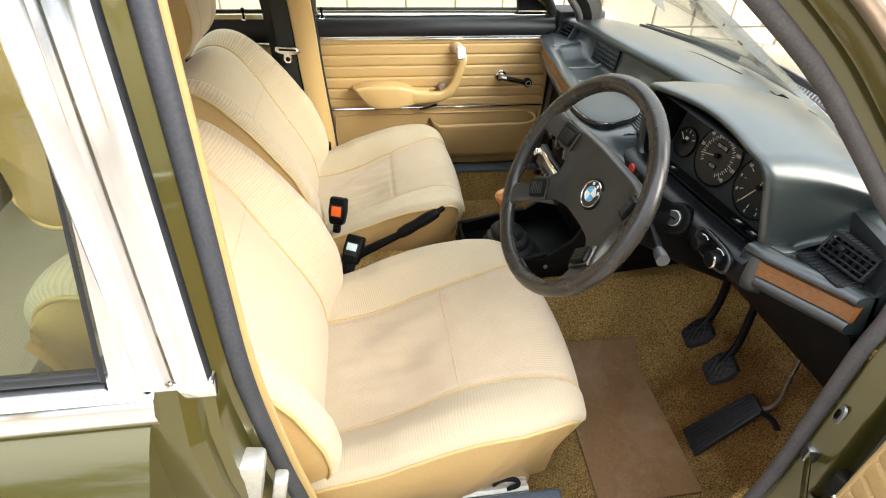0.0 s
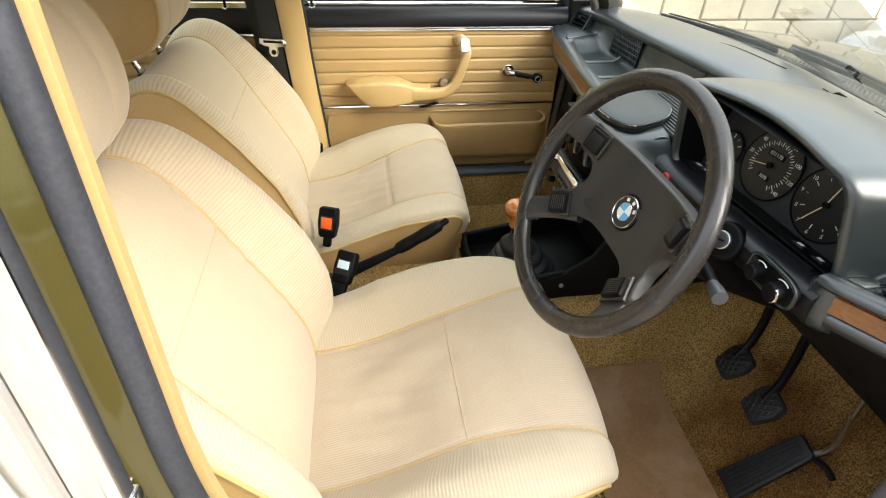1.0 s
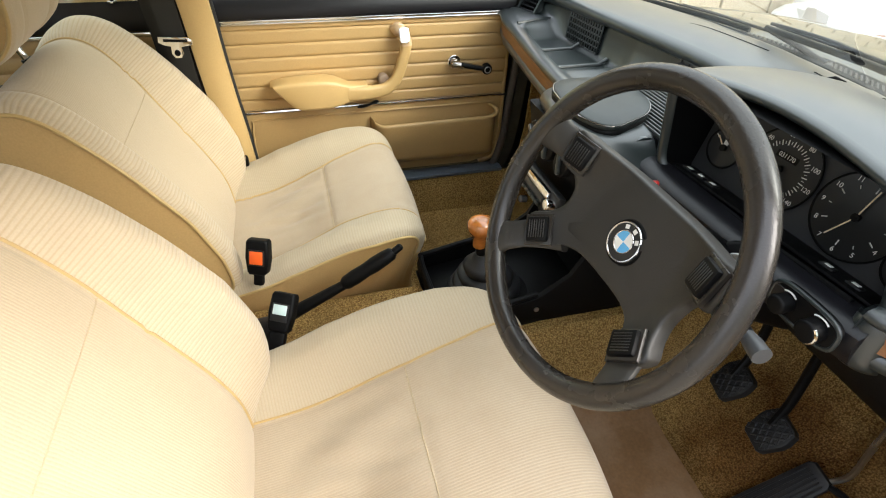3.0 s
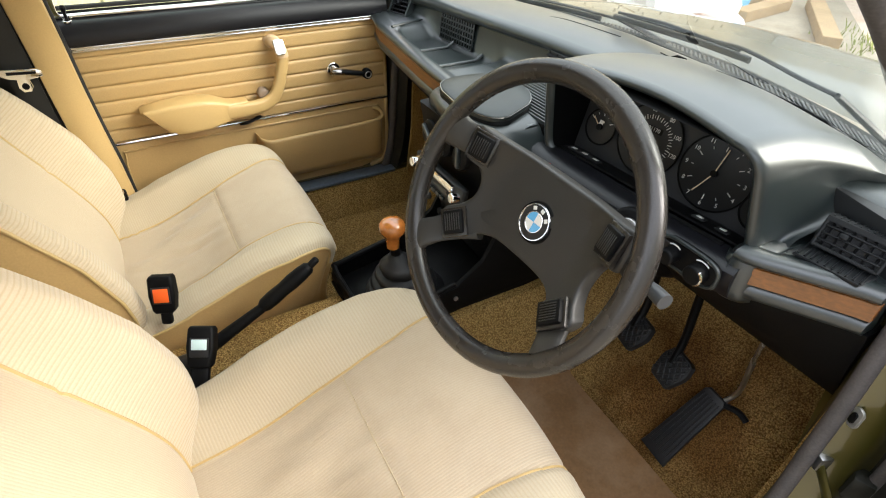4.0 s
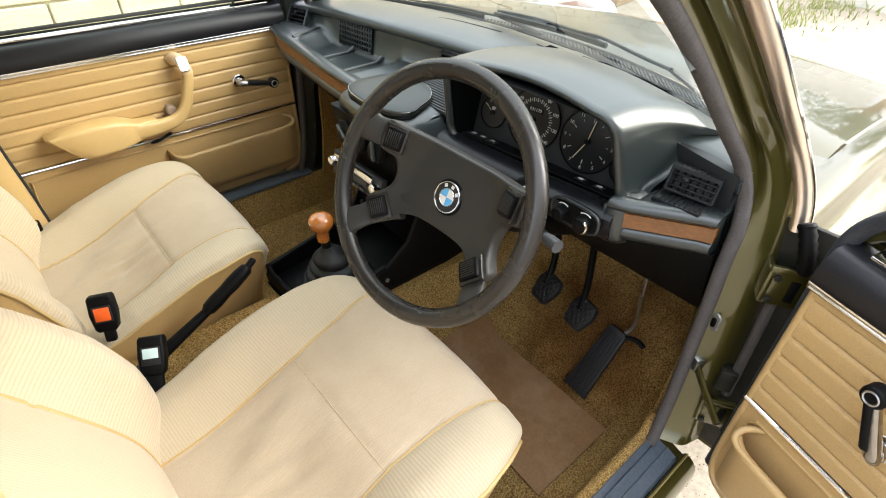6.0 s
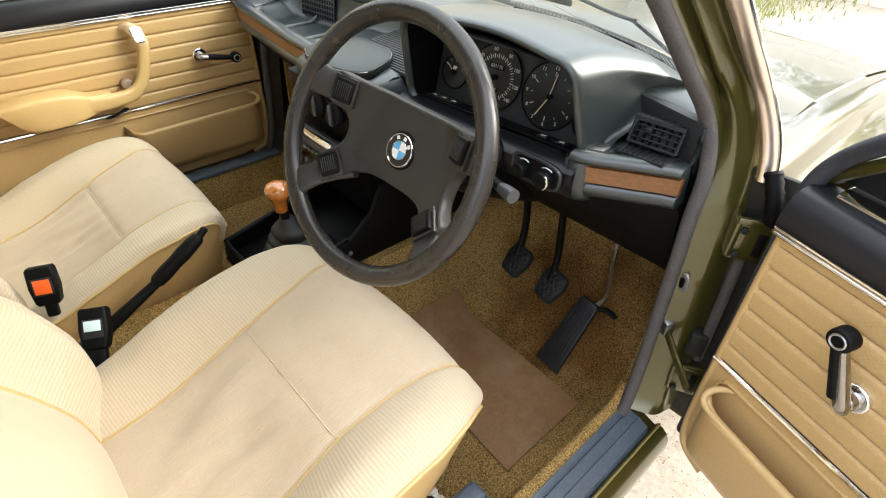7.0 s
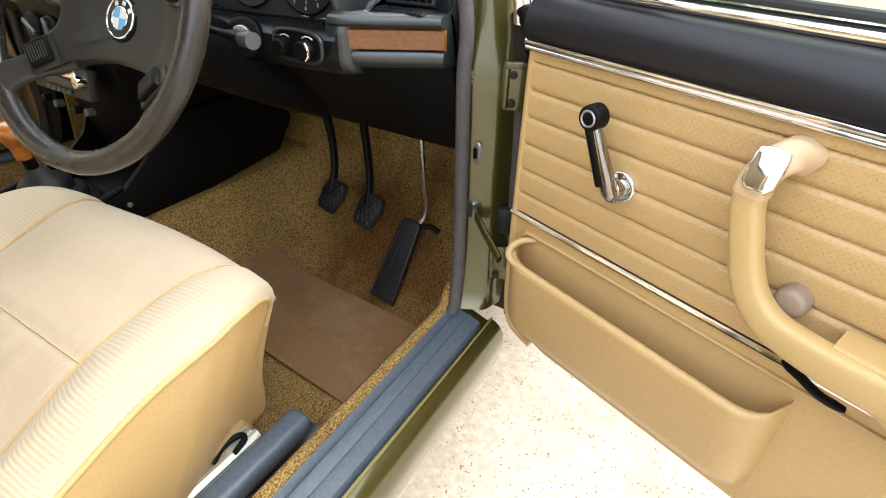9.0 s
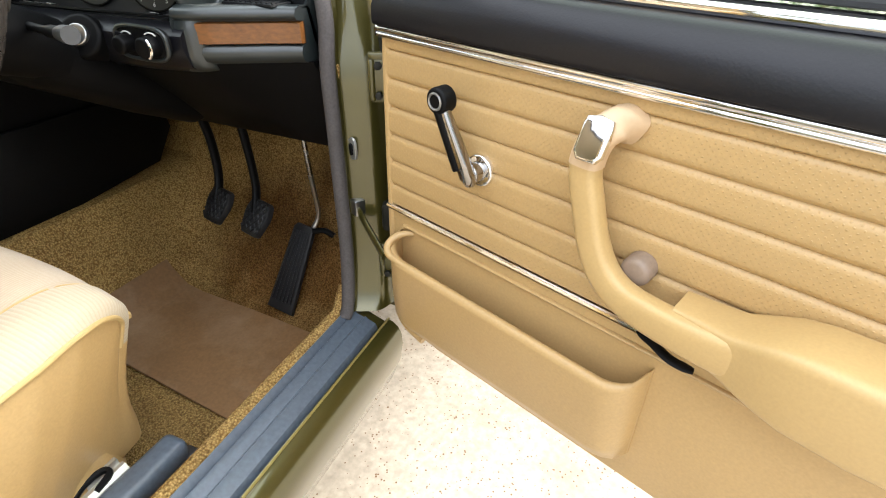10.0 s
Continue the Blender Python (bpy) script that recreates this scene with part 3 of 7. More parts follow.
    bulgeb = lambda u, v: table((0, 0.05, 0.10, 0.16, 0.24, 0.38, 0.55, 0.67, 0.79, 0.88, 1), (-0.02, 0.0, 0.026, 0.046, 0.060, 0.070, 0.060, 0.046, 0.030, 0.014, 0.0), v) * crest(u, 0.55, 0.86) + 0.008 * (1 - u * u)
    rearline = lambda n: [(lerp(-0.555, -0.757 - 0.5 * short, min(1, k / (n - 1) * 1.25)), lerp(0.47, 0.862 - 0.45 * short, min(1, k / (n - 1) * 1.25))) for k in range(n)]
    pad(back, profb, hwb, seamb, bulgeb, 0.016, (M["clothback"], M["cordback"], M["vinyl"]), (0.57,), None, rearline, seed=7.0, out=-1.0)
    shell = [[Vector((x, y, z)) for x, z in ((-0.55, 0.44), (-0.62, 0.58), (-0.70, 0.74), (-0.757 - 0.5 * short, 0.866 - 0.45 * short))] for y in (-0.236, -0.12, 0, 0.12, 0.236)]
    part("back_shell", to_bm(loft(shell, cap=False, ring_closed=False)), M["vinyl"], back, "plain tan vinyl back")
    hr = thing("headrest")
    hr.parent = seat
    if not short:
        hr.matrix_basis = pose(0.034, 0, 0.012)
    ph = [(-0.806, 0.978), (-0.794, 0.950), (-0.770, 0.938), (-0.738, 0.944), (-0.700, 0.962), (-0.670, 0.994), (-0.656, 1.045), (-0.664, 1.11), (-0.698, 1.16), (-0.745, 1.172), (-0.798, 1.145)]
    pad(hr, ph, lambda v: table((0, 0.3, 0.7, 1), (0.112, 0.126, 0.126, 0.11), v), lambda v: 0.07, lambda u, v: 0.004 * (1 - u * u), 0.005, (M["plainback"], M["plainback"], M["vinyl"]), (), None, lambda n: [(-0.808, lerp(0.99, 1.14, k / (n - 1))) for k in range(n)], nu=40, cords=False, seed=11.0, out=-1.0)
    part("back_cover", box(0.012, 0.21, 0.18, 0.005, m=pose(-0.804, 0, 1.065)), M["vinyl"], hr)
    for sg in (-1, 1):
        part("post", tube([(-0.728, 0.074 * sg, 0.862), (-0.772, 0.074 * sg, 0.985)], 0.0065, 12), M["chrome"], hr, "chrome post")
        part("ferrule", tube([(-0.738, 0.074 * sg, 0.892), (-0.7436, 0.074 * sg, 0.908)], 0.011, 14), M["black"], hr)
    for sg in (-1, 1):
        part("rail", box(0.50, 0.030, 0.028, 0.003, m=pose(-0.25, 0.250 * sg, 0.322)), M["steel"], seat, "bare steel seat rail")
    return seat


driver = build_seat("cream corded cloth driver's seat with tan vinyl sides", "front seats")
driver.matrix_basis = pose(0.02, -0.337, 0)
passenger = build_seat("cream corded cloth passenger seat with tan vinyl sides", "front seats", 0.036)
passenger.matrix_basis = pose(-0.032, 0.364, -0.018)


# ---- steering wheel ----
WC = Vector((0.0124, -0.3222, 0.9029))
wa, wb = radians(26.1), radians(-4.8)
WN = Vector((-math.cos(wa) * math.cos(wb), math.sin(wb), math.sin(wa) * math.cos(wb)))
WR = Vector((0, 0, 1)).cross(WN).normalized()
WU = WN.cross(WR)
WM = Matrix(((WR.x, WU.x, WN.x, WC.x), (WR.y, WU.y, WN.y, WC.y), (WR.z, WU.z, WN.z, WC.z), (0, 0, 0, 1))) @ pose(0.0055, 0.001, 0, 0, 0, -3)
wheel = thing("steering_wheel", WM, "black four-spoke steering wheel with a round badge at its hub", "steering wheel")
part("rim", tube([(0.1785 * math.cos(a) - 0.005, 0.1785 * math.sin(a) - 0.001, 0) for a in [2 * math.pi * i / 96 for i in range(96)]], 0.0145, 14, closed=True), M["wheelskin"], wheel)
SPOKES = (((0.100, 0.044, -0.050, 0.023), (0.130, 0.044, -0.036, 0.0225), (0.152, 0.045, -0.014, 0.022), (0.164, 0.047, -0.003, 0.026), (0.172, 0.050, 0.0, 0.036)),
          ((0.084, -0.054, -0.050, 0.024), (0.103, -0.070, -0.036, 0.021), (0.120, -0.090, -0.014, 0.019), (0.131, -0.104, -0.002, 0.021), (0.139, -0.113, 0.0, 0.030)))
for sx in (1, -1):
    for q, rows in enumerate(SPOKES):
        line = smooth_path([Vector((sx * x, y, z)) for x, y, z, w in rows], 3)
        rings = []
        for i, p in enumerate(line):
            d = line[min(i + 1, len(line) - 1)] - line[max(i - 1, 0)]
            n2 = Vector((-d.y, d.x, 0)).normalized()
            w = table([3 * k for k in range(5)], [r[3] for r in rows], i)
            rings.append([p + n2 * w * math.copysign(abs(math.cos(b)) ** 0.6, math.cos(b)) + Vector((0, 0, 0.008 * math.copysign(abs(math.sin(b)) ** 0.6, math.sin(b)))) for b in [2 * math.pi * k / 18 for k in range(18)]])
        part("spoke", to_bm(loft(rings)), M["hubskin"], wheel)
        hx, hy, ang = ((0.116, 0.044, 0.0), (0.101, -0.066, -42.0))[q]
        hb_m = pose(sx * hx, hy, -0.0175, 0, 0, ang if sx > 0 else 180 - ang) @ pose(0, 0, 0, 0, -24, 0)
        horn = part("horn_button", box(0.030, 0.034, 0.012, 0.003, m=hb_m), M["black"], wheel, "ribbed black horn button")
        part("button_frame", outline([(-0.019, -0.021), (-0.019, 0.021), (0.019, 0.021), (0.019, -0.021)], 0.006, 0.002, hb_m @ pose(0, 0, -0.006)), M["wheelskin"], horn)
        for k in range(7):
            part("rib", box(0.0012, 0.024, 0.0016, 0.0004, 1, m=hb_m @ pose(-0.0102 + 0.0034 * k, 0, 0.0060)), M["hubskin"], horn)
half = [(0.0, 0.067), (0.05, 0.067), (0.09, 0.0675), (0.115, 0.068), (0.140, 0.066), (0.143, 0.024), (0.124, 0.020), (0.111, 0.006), (0.107, -0.010), (0.108, -0.028), (0.117, -0.044), (0.132, -0.062), (0.111, -0.091), (0.094, -0.083), (0.075, -0.066), (0.045, -0.056), (0.0, -0.054)]
hubpts = half + [(-a, b) for a, b in half[-2:0:-1]]
hub = []
for k in (0.02, 0.2, 0.3, 0.38, 0.44, 0.5, 0.56, 0.62, 0.68, 0.74, 0.80, 0.86, 0.91, 0.95, 0.98, 1.0, 1.0):
    ring = []
    for x, y in [(p.x, p.y) for p in smooth_path([Vector((a, b, 0)) for a, b in hubpts + hubpts[:1]], 3)][:-1]:
        r = math.hypot(x * k, y * k)
        t = min(1.0, max(0.0, (r - 0.07) / 0.095))
        ring.append(Vector((x * k, y * k, -0.046 + 0.036 * t * t * (3 - 2 * t) - (0.006 if k == 1.0 else 0.0025 if k == 0.98 else 0.0006 if k == 0.95 else 0))))
    hub.append(ring)
hub[-1] = [v - Vector((0, 0, 0.02)) for v in hub[-1]]
hub = to_bm(loft(hub))
part("hub_pad", hub, M["hubskin"], wheel, angle=80)
part("column_shroud", disc(0.045, 0.12, 24, 0, pose(0, 0, -0.19)), M["black"], wheel)
badge = part("badge", disc(0.0235, 0.004, 40, 0.001, pose(0, 0, -0.0465)), M["dial"], wheel, "round black, blue and white badge")
part("ring", tube([(0.0235 * math.cos(a), 0.0235 * math.sin(a), -0.0424) for a in [2 * math.pi * i / 40 for i in range(40)]], 0.0012, 6, closed=True), M["chrome"], badge)
part("ring", tube([(0.0135 * math.cos(a), 0.0135 * math.sin(a), -0.0418) for a in [2 * math.pi * i / 40 for i in range(40)]], 0.0008, 6, closed=True), M["chrome"], badge)
for ang in (118, 76, 34):
    part("letter_mark", box(0.0055, 0.005, 0.0008, 0.0002, 1, m=pose(0.0184 * math.cos(radians(ang)), 0.0184 * math.sin(radians(ang)), -0.0420, 0, 0, ang - 90)), M["white"], badge)
part("badge_well", tube([(0.0262 * math.cos(a), 0.0262 * math.sin(a), -0.0462) for a in [2 * math.pi * i / 40 for i in range(40)]], 0.0022, 6, closed=True), M["black"], badge)
for q in range(4):
    pts = [(0, 0)] + [(0.013 * math.cos(radians(q * 90 + k * 10)), 0.013 * math.sin(radians(q * 90 + k * 10))) for k in range(10)]
    part("quarter", outline(pts, 0.001, 0, pose(0, 0, -0.0426)), M["blue"] if q % 2 else M["white"], badge)


# ---- doors ----
def build_door(name, sgn, m, label, crank_to):
    """A front door, inner side towards +y. sgn: +1 with the front edge at x = 0 and the door running to +x; -1 the mirror."""
    door = thing(name, m, label, "car door", kind="structure")
    L = 0.775

    def flip(geo):
        bm = geo if isinstance(geo, bmesh.types.BMesh) else to_bm(geo)
        if sgn < 0:
            bm.transform(Matrix.Diagonal((-1, 1, 1, 1)))
        bmesh.ops.recalc_face_normals(bm, faces=bm.faces[:])
        return bm

    # pleated card: rows of quilted vinyl between chrome strips
    lines = [0.866, 0.850, 0.815, 0.780, 0.743, 0.706, 0.671, 0.640]
    zs, ns = [], []
    for a, b in zip(lines[:-1], lines[1:]):
        for k in range(12):
            t = k / 12
            zs.append(lerp(a, b, t))
            ns.append(0.0045 * (1 - abs(2 * t - 1) ** 7) + 0.0015)
    zs.append(lines[-1])
    ns.append(0.0)
    rings = []
    for u in np.linspace(0.010, L, 24):
        rings.append([Vector((u, n - 0.006 + 0.004 * (z - 0.64) * 0, z)) for z, n in zip(zs, ns)] + [Vector((u, -0.05, zs[-1])), Vector((u, -0.05, zs[0]))])
    part("pleated_panel", flip(loft(rings)), M["pleat"], door, "tan vinyl with horizontal pleats")
    low = [(0.004, 0.636), (L, 0.636), (L, 0.43), (L - 0.02, 0.415), (0.10, 0.415), (0.03, 0.43), (0.008, 0.47)]
    part("lower_panel", flip(outline(low, 0.05, 0.006, Matrix(((1, 0, 0, 0), (0, 0, 1, -0.052), (0, 1, 0, 0), (0, 0, 0, 1))))), M["vinyl"], door, "plain tan vinyl lower panel")
    part("trim_strip", flip(tube([(0.006, 0.0, 0.637), (L, 0.0, 0.637)], 0.0038, 8)), M["chrome"], door, "thin chrome strip")
    part("trim_strip", flip(join(to_bm(tube([(0.004, 0.003, 0.8735), (L, 0.003, 0.8735)], 0.0042, 10)), to_bm(tube([(0.004, 0.003, 0.8665), (L, 0.003, 0.8665)], 0.0034, 10)), box(L, 0.010, 0.012, 0.001, m=pose(L / 2, 0.0, 0.8700)))), M["chrome"], door, "double-ridged chrome strip below the padding")
    part("edge_welt", flip(tube(smooth_path([(0.010, -0.006, 0.866), (0.010, -0.005, 0.80), (0.010, -0.005, 0.60), (0.012, -0.005, 0.48), (0.026, -0.005, 0.430), (0.07, -0.005, 0.414)], 4), 0.0065, 10)), M["vinyl"], door, "rounded tan edge of the door panel")
    # padded top roll
    prof = [(-0.03, 0.877), (0.006, 0.877), (0.012, 0.884), (0.010, 0.903), (0.0, 0.92), (-0.012, 0.928), (-0.045, 0.930), (-0.05, 0.90)]
    prof = [(p.x, p.y) for p in smooth_path([Vector((a, b, 0)) for a, b in prof], 3)]
    part("padded_top", flip(loft([[Vector((u, a, b)) for a, b in prof] for u in np.linspace(0.004, L, 6)])), M["blackpad"], door, "black padded door top")
    part("window_rail", flip(box(L - 0.03, 0.034, 0.008, 0.003, m=pose(L / 2 + 0.02, -0.032, 0.935, -8, 0, 0))), M["chrome"], door, "chrome window rail")
    # door skin
    skin = [(-0.075, 0.36), (-0.09, 0.42), (-0.098, 0.60), (-0.105, 0.78), (-0.09, 0.90), (-0.075, 0.935), (-0.055, 0.935), (-0.052, 0.60), (-0.052, 0.40)]
    part("skin", flip(loft([[Vector((u, a, b)) for a, b in skin] for u in (-0.015, 0.1, 0.4, L + 0.02)])), M["paint"], door, "green metallic outer skin")
    # pocket
    rings = []
    for k in range(41):
        t = k / 40
        u = lerp(0.030, 0.412, t)
        e = min(1.0, min(t, 1 - t) / 0.11)
        rnd = math.sqrt(max(0.0, 1 - (1 - e) ** 2))
        b = 0.006 + 0.036 * rnd
        top = 0.588 - 0.004 * t + 0.016 * (1 - rnd)
        bot = 0.448 + 0.012 * (1 - rnd)
        sec = [(-0.004, bot), (b * 0.55, bot + 0.006), (b * 0.85, bot + 0.03), (b, top - 0.02), (b + 0.0025, top - 0.008), (b + 0.0022, top - 0.003), (b - 0.001, top + 0.001), (b - 0.006, top + 0.0012), (b - 0.0105, top - 0.002), (b - 0.012, top - 0.008), (b * 0.7 - 0.005, bot + 0.05), (-0.004, bot + 0.02)]
        rings.append([Vector((u, max(a, -0.004), z)) for a, z in sec])
    part("map_pocket", flip(loft(rings)), M["vinyl"], door, "moulded tan map pocket", angle=75)
    rim = smooth_path([(0.054, -0.003, 0.607), (0.044, 0.008, 0.607), (0.037, 0.020, 0.602), (0.037, 0.031, 0.595), (0.045, 0.0375, 0.589), (0.062, 0.0395, 0.586), (0.110, 0.0385, 0.583)], 5)
    part("pocket_rim", flip(tube(rim, [table((0, 6, 18, 30), (0.0035, 0.0052, 0.0056, 0.0040), k) for k in range(len(rim))], 10)), M["vinyl"], door, "rounded end of the pocket's rim")
    ridge = smooth_path([(0.030, -0.001, 0.60), (0.04, -0.001, 0.612), (0.075, -0.001, 0.616), (0.40, -0.001, 0.616), (0.70, -0.001, 0.614), (0.735, -0.001, 0.60), (0.74, -0.001, 0.50)], 4)
    part("pressed_ridge", flip(tube(ridge, 0.004, 8, flat=0.6)), M["vinyl"], door)
    # pull handle and armrest
    path = smooth_path([(0.334, -0.004, 0.838), (0.326, 0.013, 0.841), (0.316, 0.026, 0.828), (0.312, 0.029, 0.800), (0.321, 0.030, 0.768), (0.332, 0.030, 0.735), (0.348, 0.031, 0.708), (0.372, 0.033, 0.692), (0.405, 0.037, 0.688), (0.445, 0.040, 0.688), (0.50, 0.040, 0.690), (0.56, 0.038, 0.692)], 6)

    def bar(pts, grow):
        """A flat-sided grip swept along the points."""
        rr = []
        for i, p in enumerate(pts):
            d = (pts[min(i + 1, len(pts) - 1)] - pts[max(i - 1, 0)]).normalized()
            a = d.cross(Vector((0, 1, 0)))
            a = Vector((1, 0, 0)) if a.length < 0.35 else a.normalized()
            c = a.cross(d).normalized()
            t = (p.x - 0.31) / 0.18
            ha, hc = 0.0135 + grow + 0.007 * max(0, t), 0.0125 + grow
            rr.append([p + a * ha * math.copysign(abs(math.cos(b)) ** 0.6, math.cos(b)) + c * hc * math.copysign(abs(math.sin(b)) ** 0.6, math.sin(b)) for b in [2 * math.pi * k / 20 for k in range(20)]])
        return to_bm(loft(rr))

    arm = part("armrest", flip(bar(path, 0.0)), M["trimtan"], door, "tan moulded armrest and pull handle")
    part("collar", flip(bar(path[:18], 0.0012)), M["peach"], arm, "pale peach plastic collar")
    rings = []
    for ut, ub, w, zt, zb in ((0.42, 0.42, 0.040, 0.708, 0.674), (0.47, 0.47, 0.050, 0.712, 0.666), (0.49, 0.49, 0.058, 0.722, 0.663), (0.507, 0.507, 0.064, 0.730, 0.661), (0.53, 0.525, 0.068, 0.735, 0.659), (0.58, 0.57, 0.070, 0.737, 0.658), (0.63, 0.60, 0.068, 0.733, 0.659), (0.666, 0.615, 0.060, 0.727, 0.664), (0.672, 0.620, 0.048, 0.722, 0.668)):
        ring = []
        for k in range(24):
            b = 2 * math.pi * k / 24
            cb, sb = math.cos(b), math.sin(b)
            zz = math.copysign(abs(sb) ** 0.25, sb)
            ring.append(Vector((lerp(ub, ut, (zz + 1) / 2), w / 2 + w / 2 * math.copysign(abs(cb) ** 0.3, cb), (zt + zb) / 2 + (zt - zb) / 2 * zz)))
        rings.append(ring)
    part("rest", flip(loft(rings)), M["trimtan"], arm)
    inset = [(-0.012, -0.020), (-0.0135, -0.012), (-0.013, 0.014), (-0.008, 0.021), (0.008, 0.021), (0.013, 0.014), (0.0135, -0.012), (0.012, -0.020), (0.0, -0.023)]
    part("cap", flip(outline(inset, 0.008, 0.0025, pose(0.3185, 0.0350, 0.8300) @ pose(0, 0, 0, -61, 0, 0) @ Matrix.Diagonal((1.04, 0.92, 0.8, 1)), 3)), M["chrome"], arm, "chrome end cap")
    part("lock_knob", flip(disc(0.009, 0.016, 20, 0.003, pose(0.488, 0.006, 0.703, -90, 0, 0))), M["black"], door, "small black lock knob")
    part("release_lever", flip(tube(smooth_path([(0.39, 0.012, 0.650), (0.41, 0.022, 0.648), (0.43, 0.028, 0.645), (0.45, 0.024, 0.642)], 4), [0.004, 0.007, 0.008, 0.007, 0.006, 0.006, 0.006, 0.006, 0.006, 0.006, 0.006, 0.005, 0.004], 8, flat=0.5)), M["black"], door, "black door release lever")
    part("lock_boss", flip(disc(0.0150, 0.020, 24, 0.006, Matrix.Translation((0.373, 0.0, 0.711)) @ pose(0, 0, 0, -90, 0, 0))), M["boss"], door)
    # window crank
    p0 = Vector((0.170, 0.012, 0.744))
    p1 = Vector(crank_to)
    cd = (p1 - p0).normalized()
    crank = part("window_crank", flip(tube([p0 - cd * 0.013 + Vector((0, 0.010, 0)), p0 - cd * 0.009 + Vector((0, 0.011, 0)), p0 + Vector((0, 0.012, 0)), lerp(p0, p1, 0.2) + Vector((0, 0.011, 0)), lerp(p0, p1, 0.9) + Vector((0, 0.008, 0)), p1 + Vector((0, 0.006, 0))], [0.004, 0.0095, 0.0122, 0.0115, 0.0085, 0.0075], 14, flat=0.8)), M["darkchrome"], door, "bright metal window crank with a black knob")
    part("boss", flip(disc(0.0115, 0.022, 24, 0.003, Matrix.Translation(p0 - Vector((0, 0.012, 0))) @ pose(0, 0, 0, -90, 0, 0))), M["darkchrome"], crank)
    part("inlay", flip(tube([lerp(p0, p1, 0.10) + Vector((-0.0042, 0.0165, 0)), lerp(p0, p1, 0.92) + Vector((-0.0030, 0.0125, 0))], [0.0078, 0.0060], 10)), M["black"], crank)
    part("escutcheon", flip(disc(0.019, 0.008, 32, 0.003, Matrix.Translation(p0 - Vector((0, 0.014, 0))) @ pose(0, 0, 0, -90, 0, 0))), M["chrome"], crank)
    part("knob", flip(disc(0.0142, 0.018, 28, 0.004, Matrix.Translation(p1 - Vector((0, 0.002, 0))) @ pose(0, 0, 0, -90, 0, 0))), M["black"], crank)
    part("knob_ring", flip(tube([p1 + Vector((0.0084 * math.cos(a), 0.0160, 0.0084 * math.sin(a))) for a in [2 * math.pi * i / 24 for i in range(24)]], 0.0015, 6, closed=True)), M["steel"], crank)
    # window frame with glass
    fr = [(0.008, 0.936), (0.13, 1.047), (0.25, 1.150), (0.40, 1.245), (0.50, 1.280), (L - 0.02, 1.285), (L, 0.94)]
    lean = lambda z: -0.045 + 0.13 * (z - 0.94) / 0.35
    pf = smooth_path([Vector((u, lean(z), z)) for u, z in fr[:5]], 5)
    part("window_frame", flip(join(to_bm(tube(pf + [Vector((u, lean(z), z)) for u, z in fr[5:]], 0.009, 8)))), M["paint"], door)
    part("frame_seal", flip(tube(smooth_path([Vector((0.000, -0.030, 0.42)), Vector((0.000, -0.030, 0.62)), Vector((0.000, -0.026, 0.78)), Vector((0.000, -0.026, 0.88)), Vector((0.000, -0.032, 0.93)), Vector((0.018, lean(0.97), 0.968)), Vector((0.06, lean(1.01), 1.012)), Vector((0.115, lean(1.06), 1.058)), Vector((0.24, lean(1.165), 1.163)), Vector((0.39, lean(1.26), 1.26)), Vector((0.50, lean(1.295), 1.295))], 4), 0.0115, 10)), M["wornrubber"], door, "worn blue-grey rubber frame seal")
    tri = [(0.024, 0.942), (0.145, 1.050), (0.120, 0.942)]
    part("quarter_panel", flip(([Vector((u, lean(z) + d, z)) for d in (0.006, -0.004) for u, z in tri], [(0, 1, 2), (5, 4, 3), (0, 2, 5, 3), (2, 1, 4, 5), (1, 0, 3, 4)])), M["black"], door, "black corner panel")
    part("glass_channel", flip(tube([Vector((0.121, lean(0.942), 0.942)), Vector((0.146, lean(1.05), 1.05))], 0.005, 8)), M["rubber"], door)
    part("glass_rubber", flip(tube([Vector((0.12, lean(0.942), 0.946)), Vector((L - 0.01, lean(0.942), 0.946))], 0.005, 8)), M["rubber"], door)
    part("pane", flip(([Vector((u, lean(z) - 0.004, z)) for u, z in [(0.12, 0.94), (0.145, 1.05), (0.25, 1.14), (0.40, 1.235), (0.50, 1.27), (L - 0.02, 1.28), (L - 0.01, 0.94)]], [(0, 1, 2, 3, 4, 5, 6)])), M["tinted"], door)
    return door


NEAR_A = 70.5
near_door = build_door("door_1", -1, pose(0.300, -0.755, 0, 0, 0, NEAR_A), "open green car door with pleated tan vinyl inner panel", (0.140, 0.030, 0.825))
far_door = build_door("door_2", 1, pose(0.315, 0.690, 0, 0, 0, 180), "closed car door with pleated tan vinyl inner panel and armrest", (0.085, 0.035, 0.732))


# ---- dashboard ----
dash = thing("dashboard", None, "dark grey padded dashboard with wood strips and round dials", "dashboard")


def face_x(y):
    """How far forward the lip of the dashboard stands."""
    return table((-0.66, -0.60, -0.50, -0.42, -0.15, 0.16, 0.30, 0.60, 0.69), (0.352, 0.322, 0.258, 0.240, 0.225, 0.205, 0.215, 0.250, 0.275), y)


def base_x(y):
    """The foot of the windscreen."""
    return table((-0.66, -0.60, -0.50, -0.30, -0.1, 0.1, 0.3, 0.48, 0.60, 0.69), (0.48, 0.515, 0.560, 0.620, 0.655, 0.665, 0.650, 0.615, 0.565, 0.52), y)


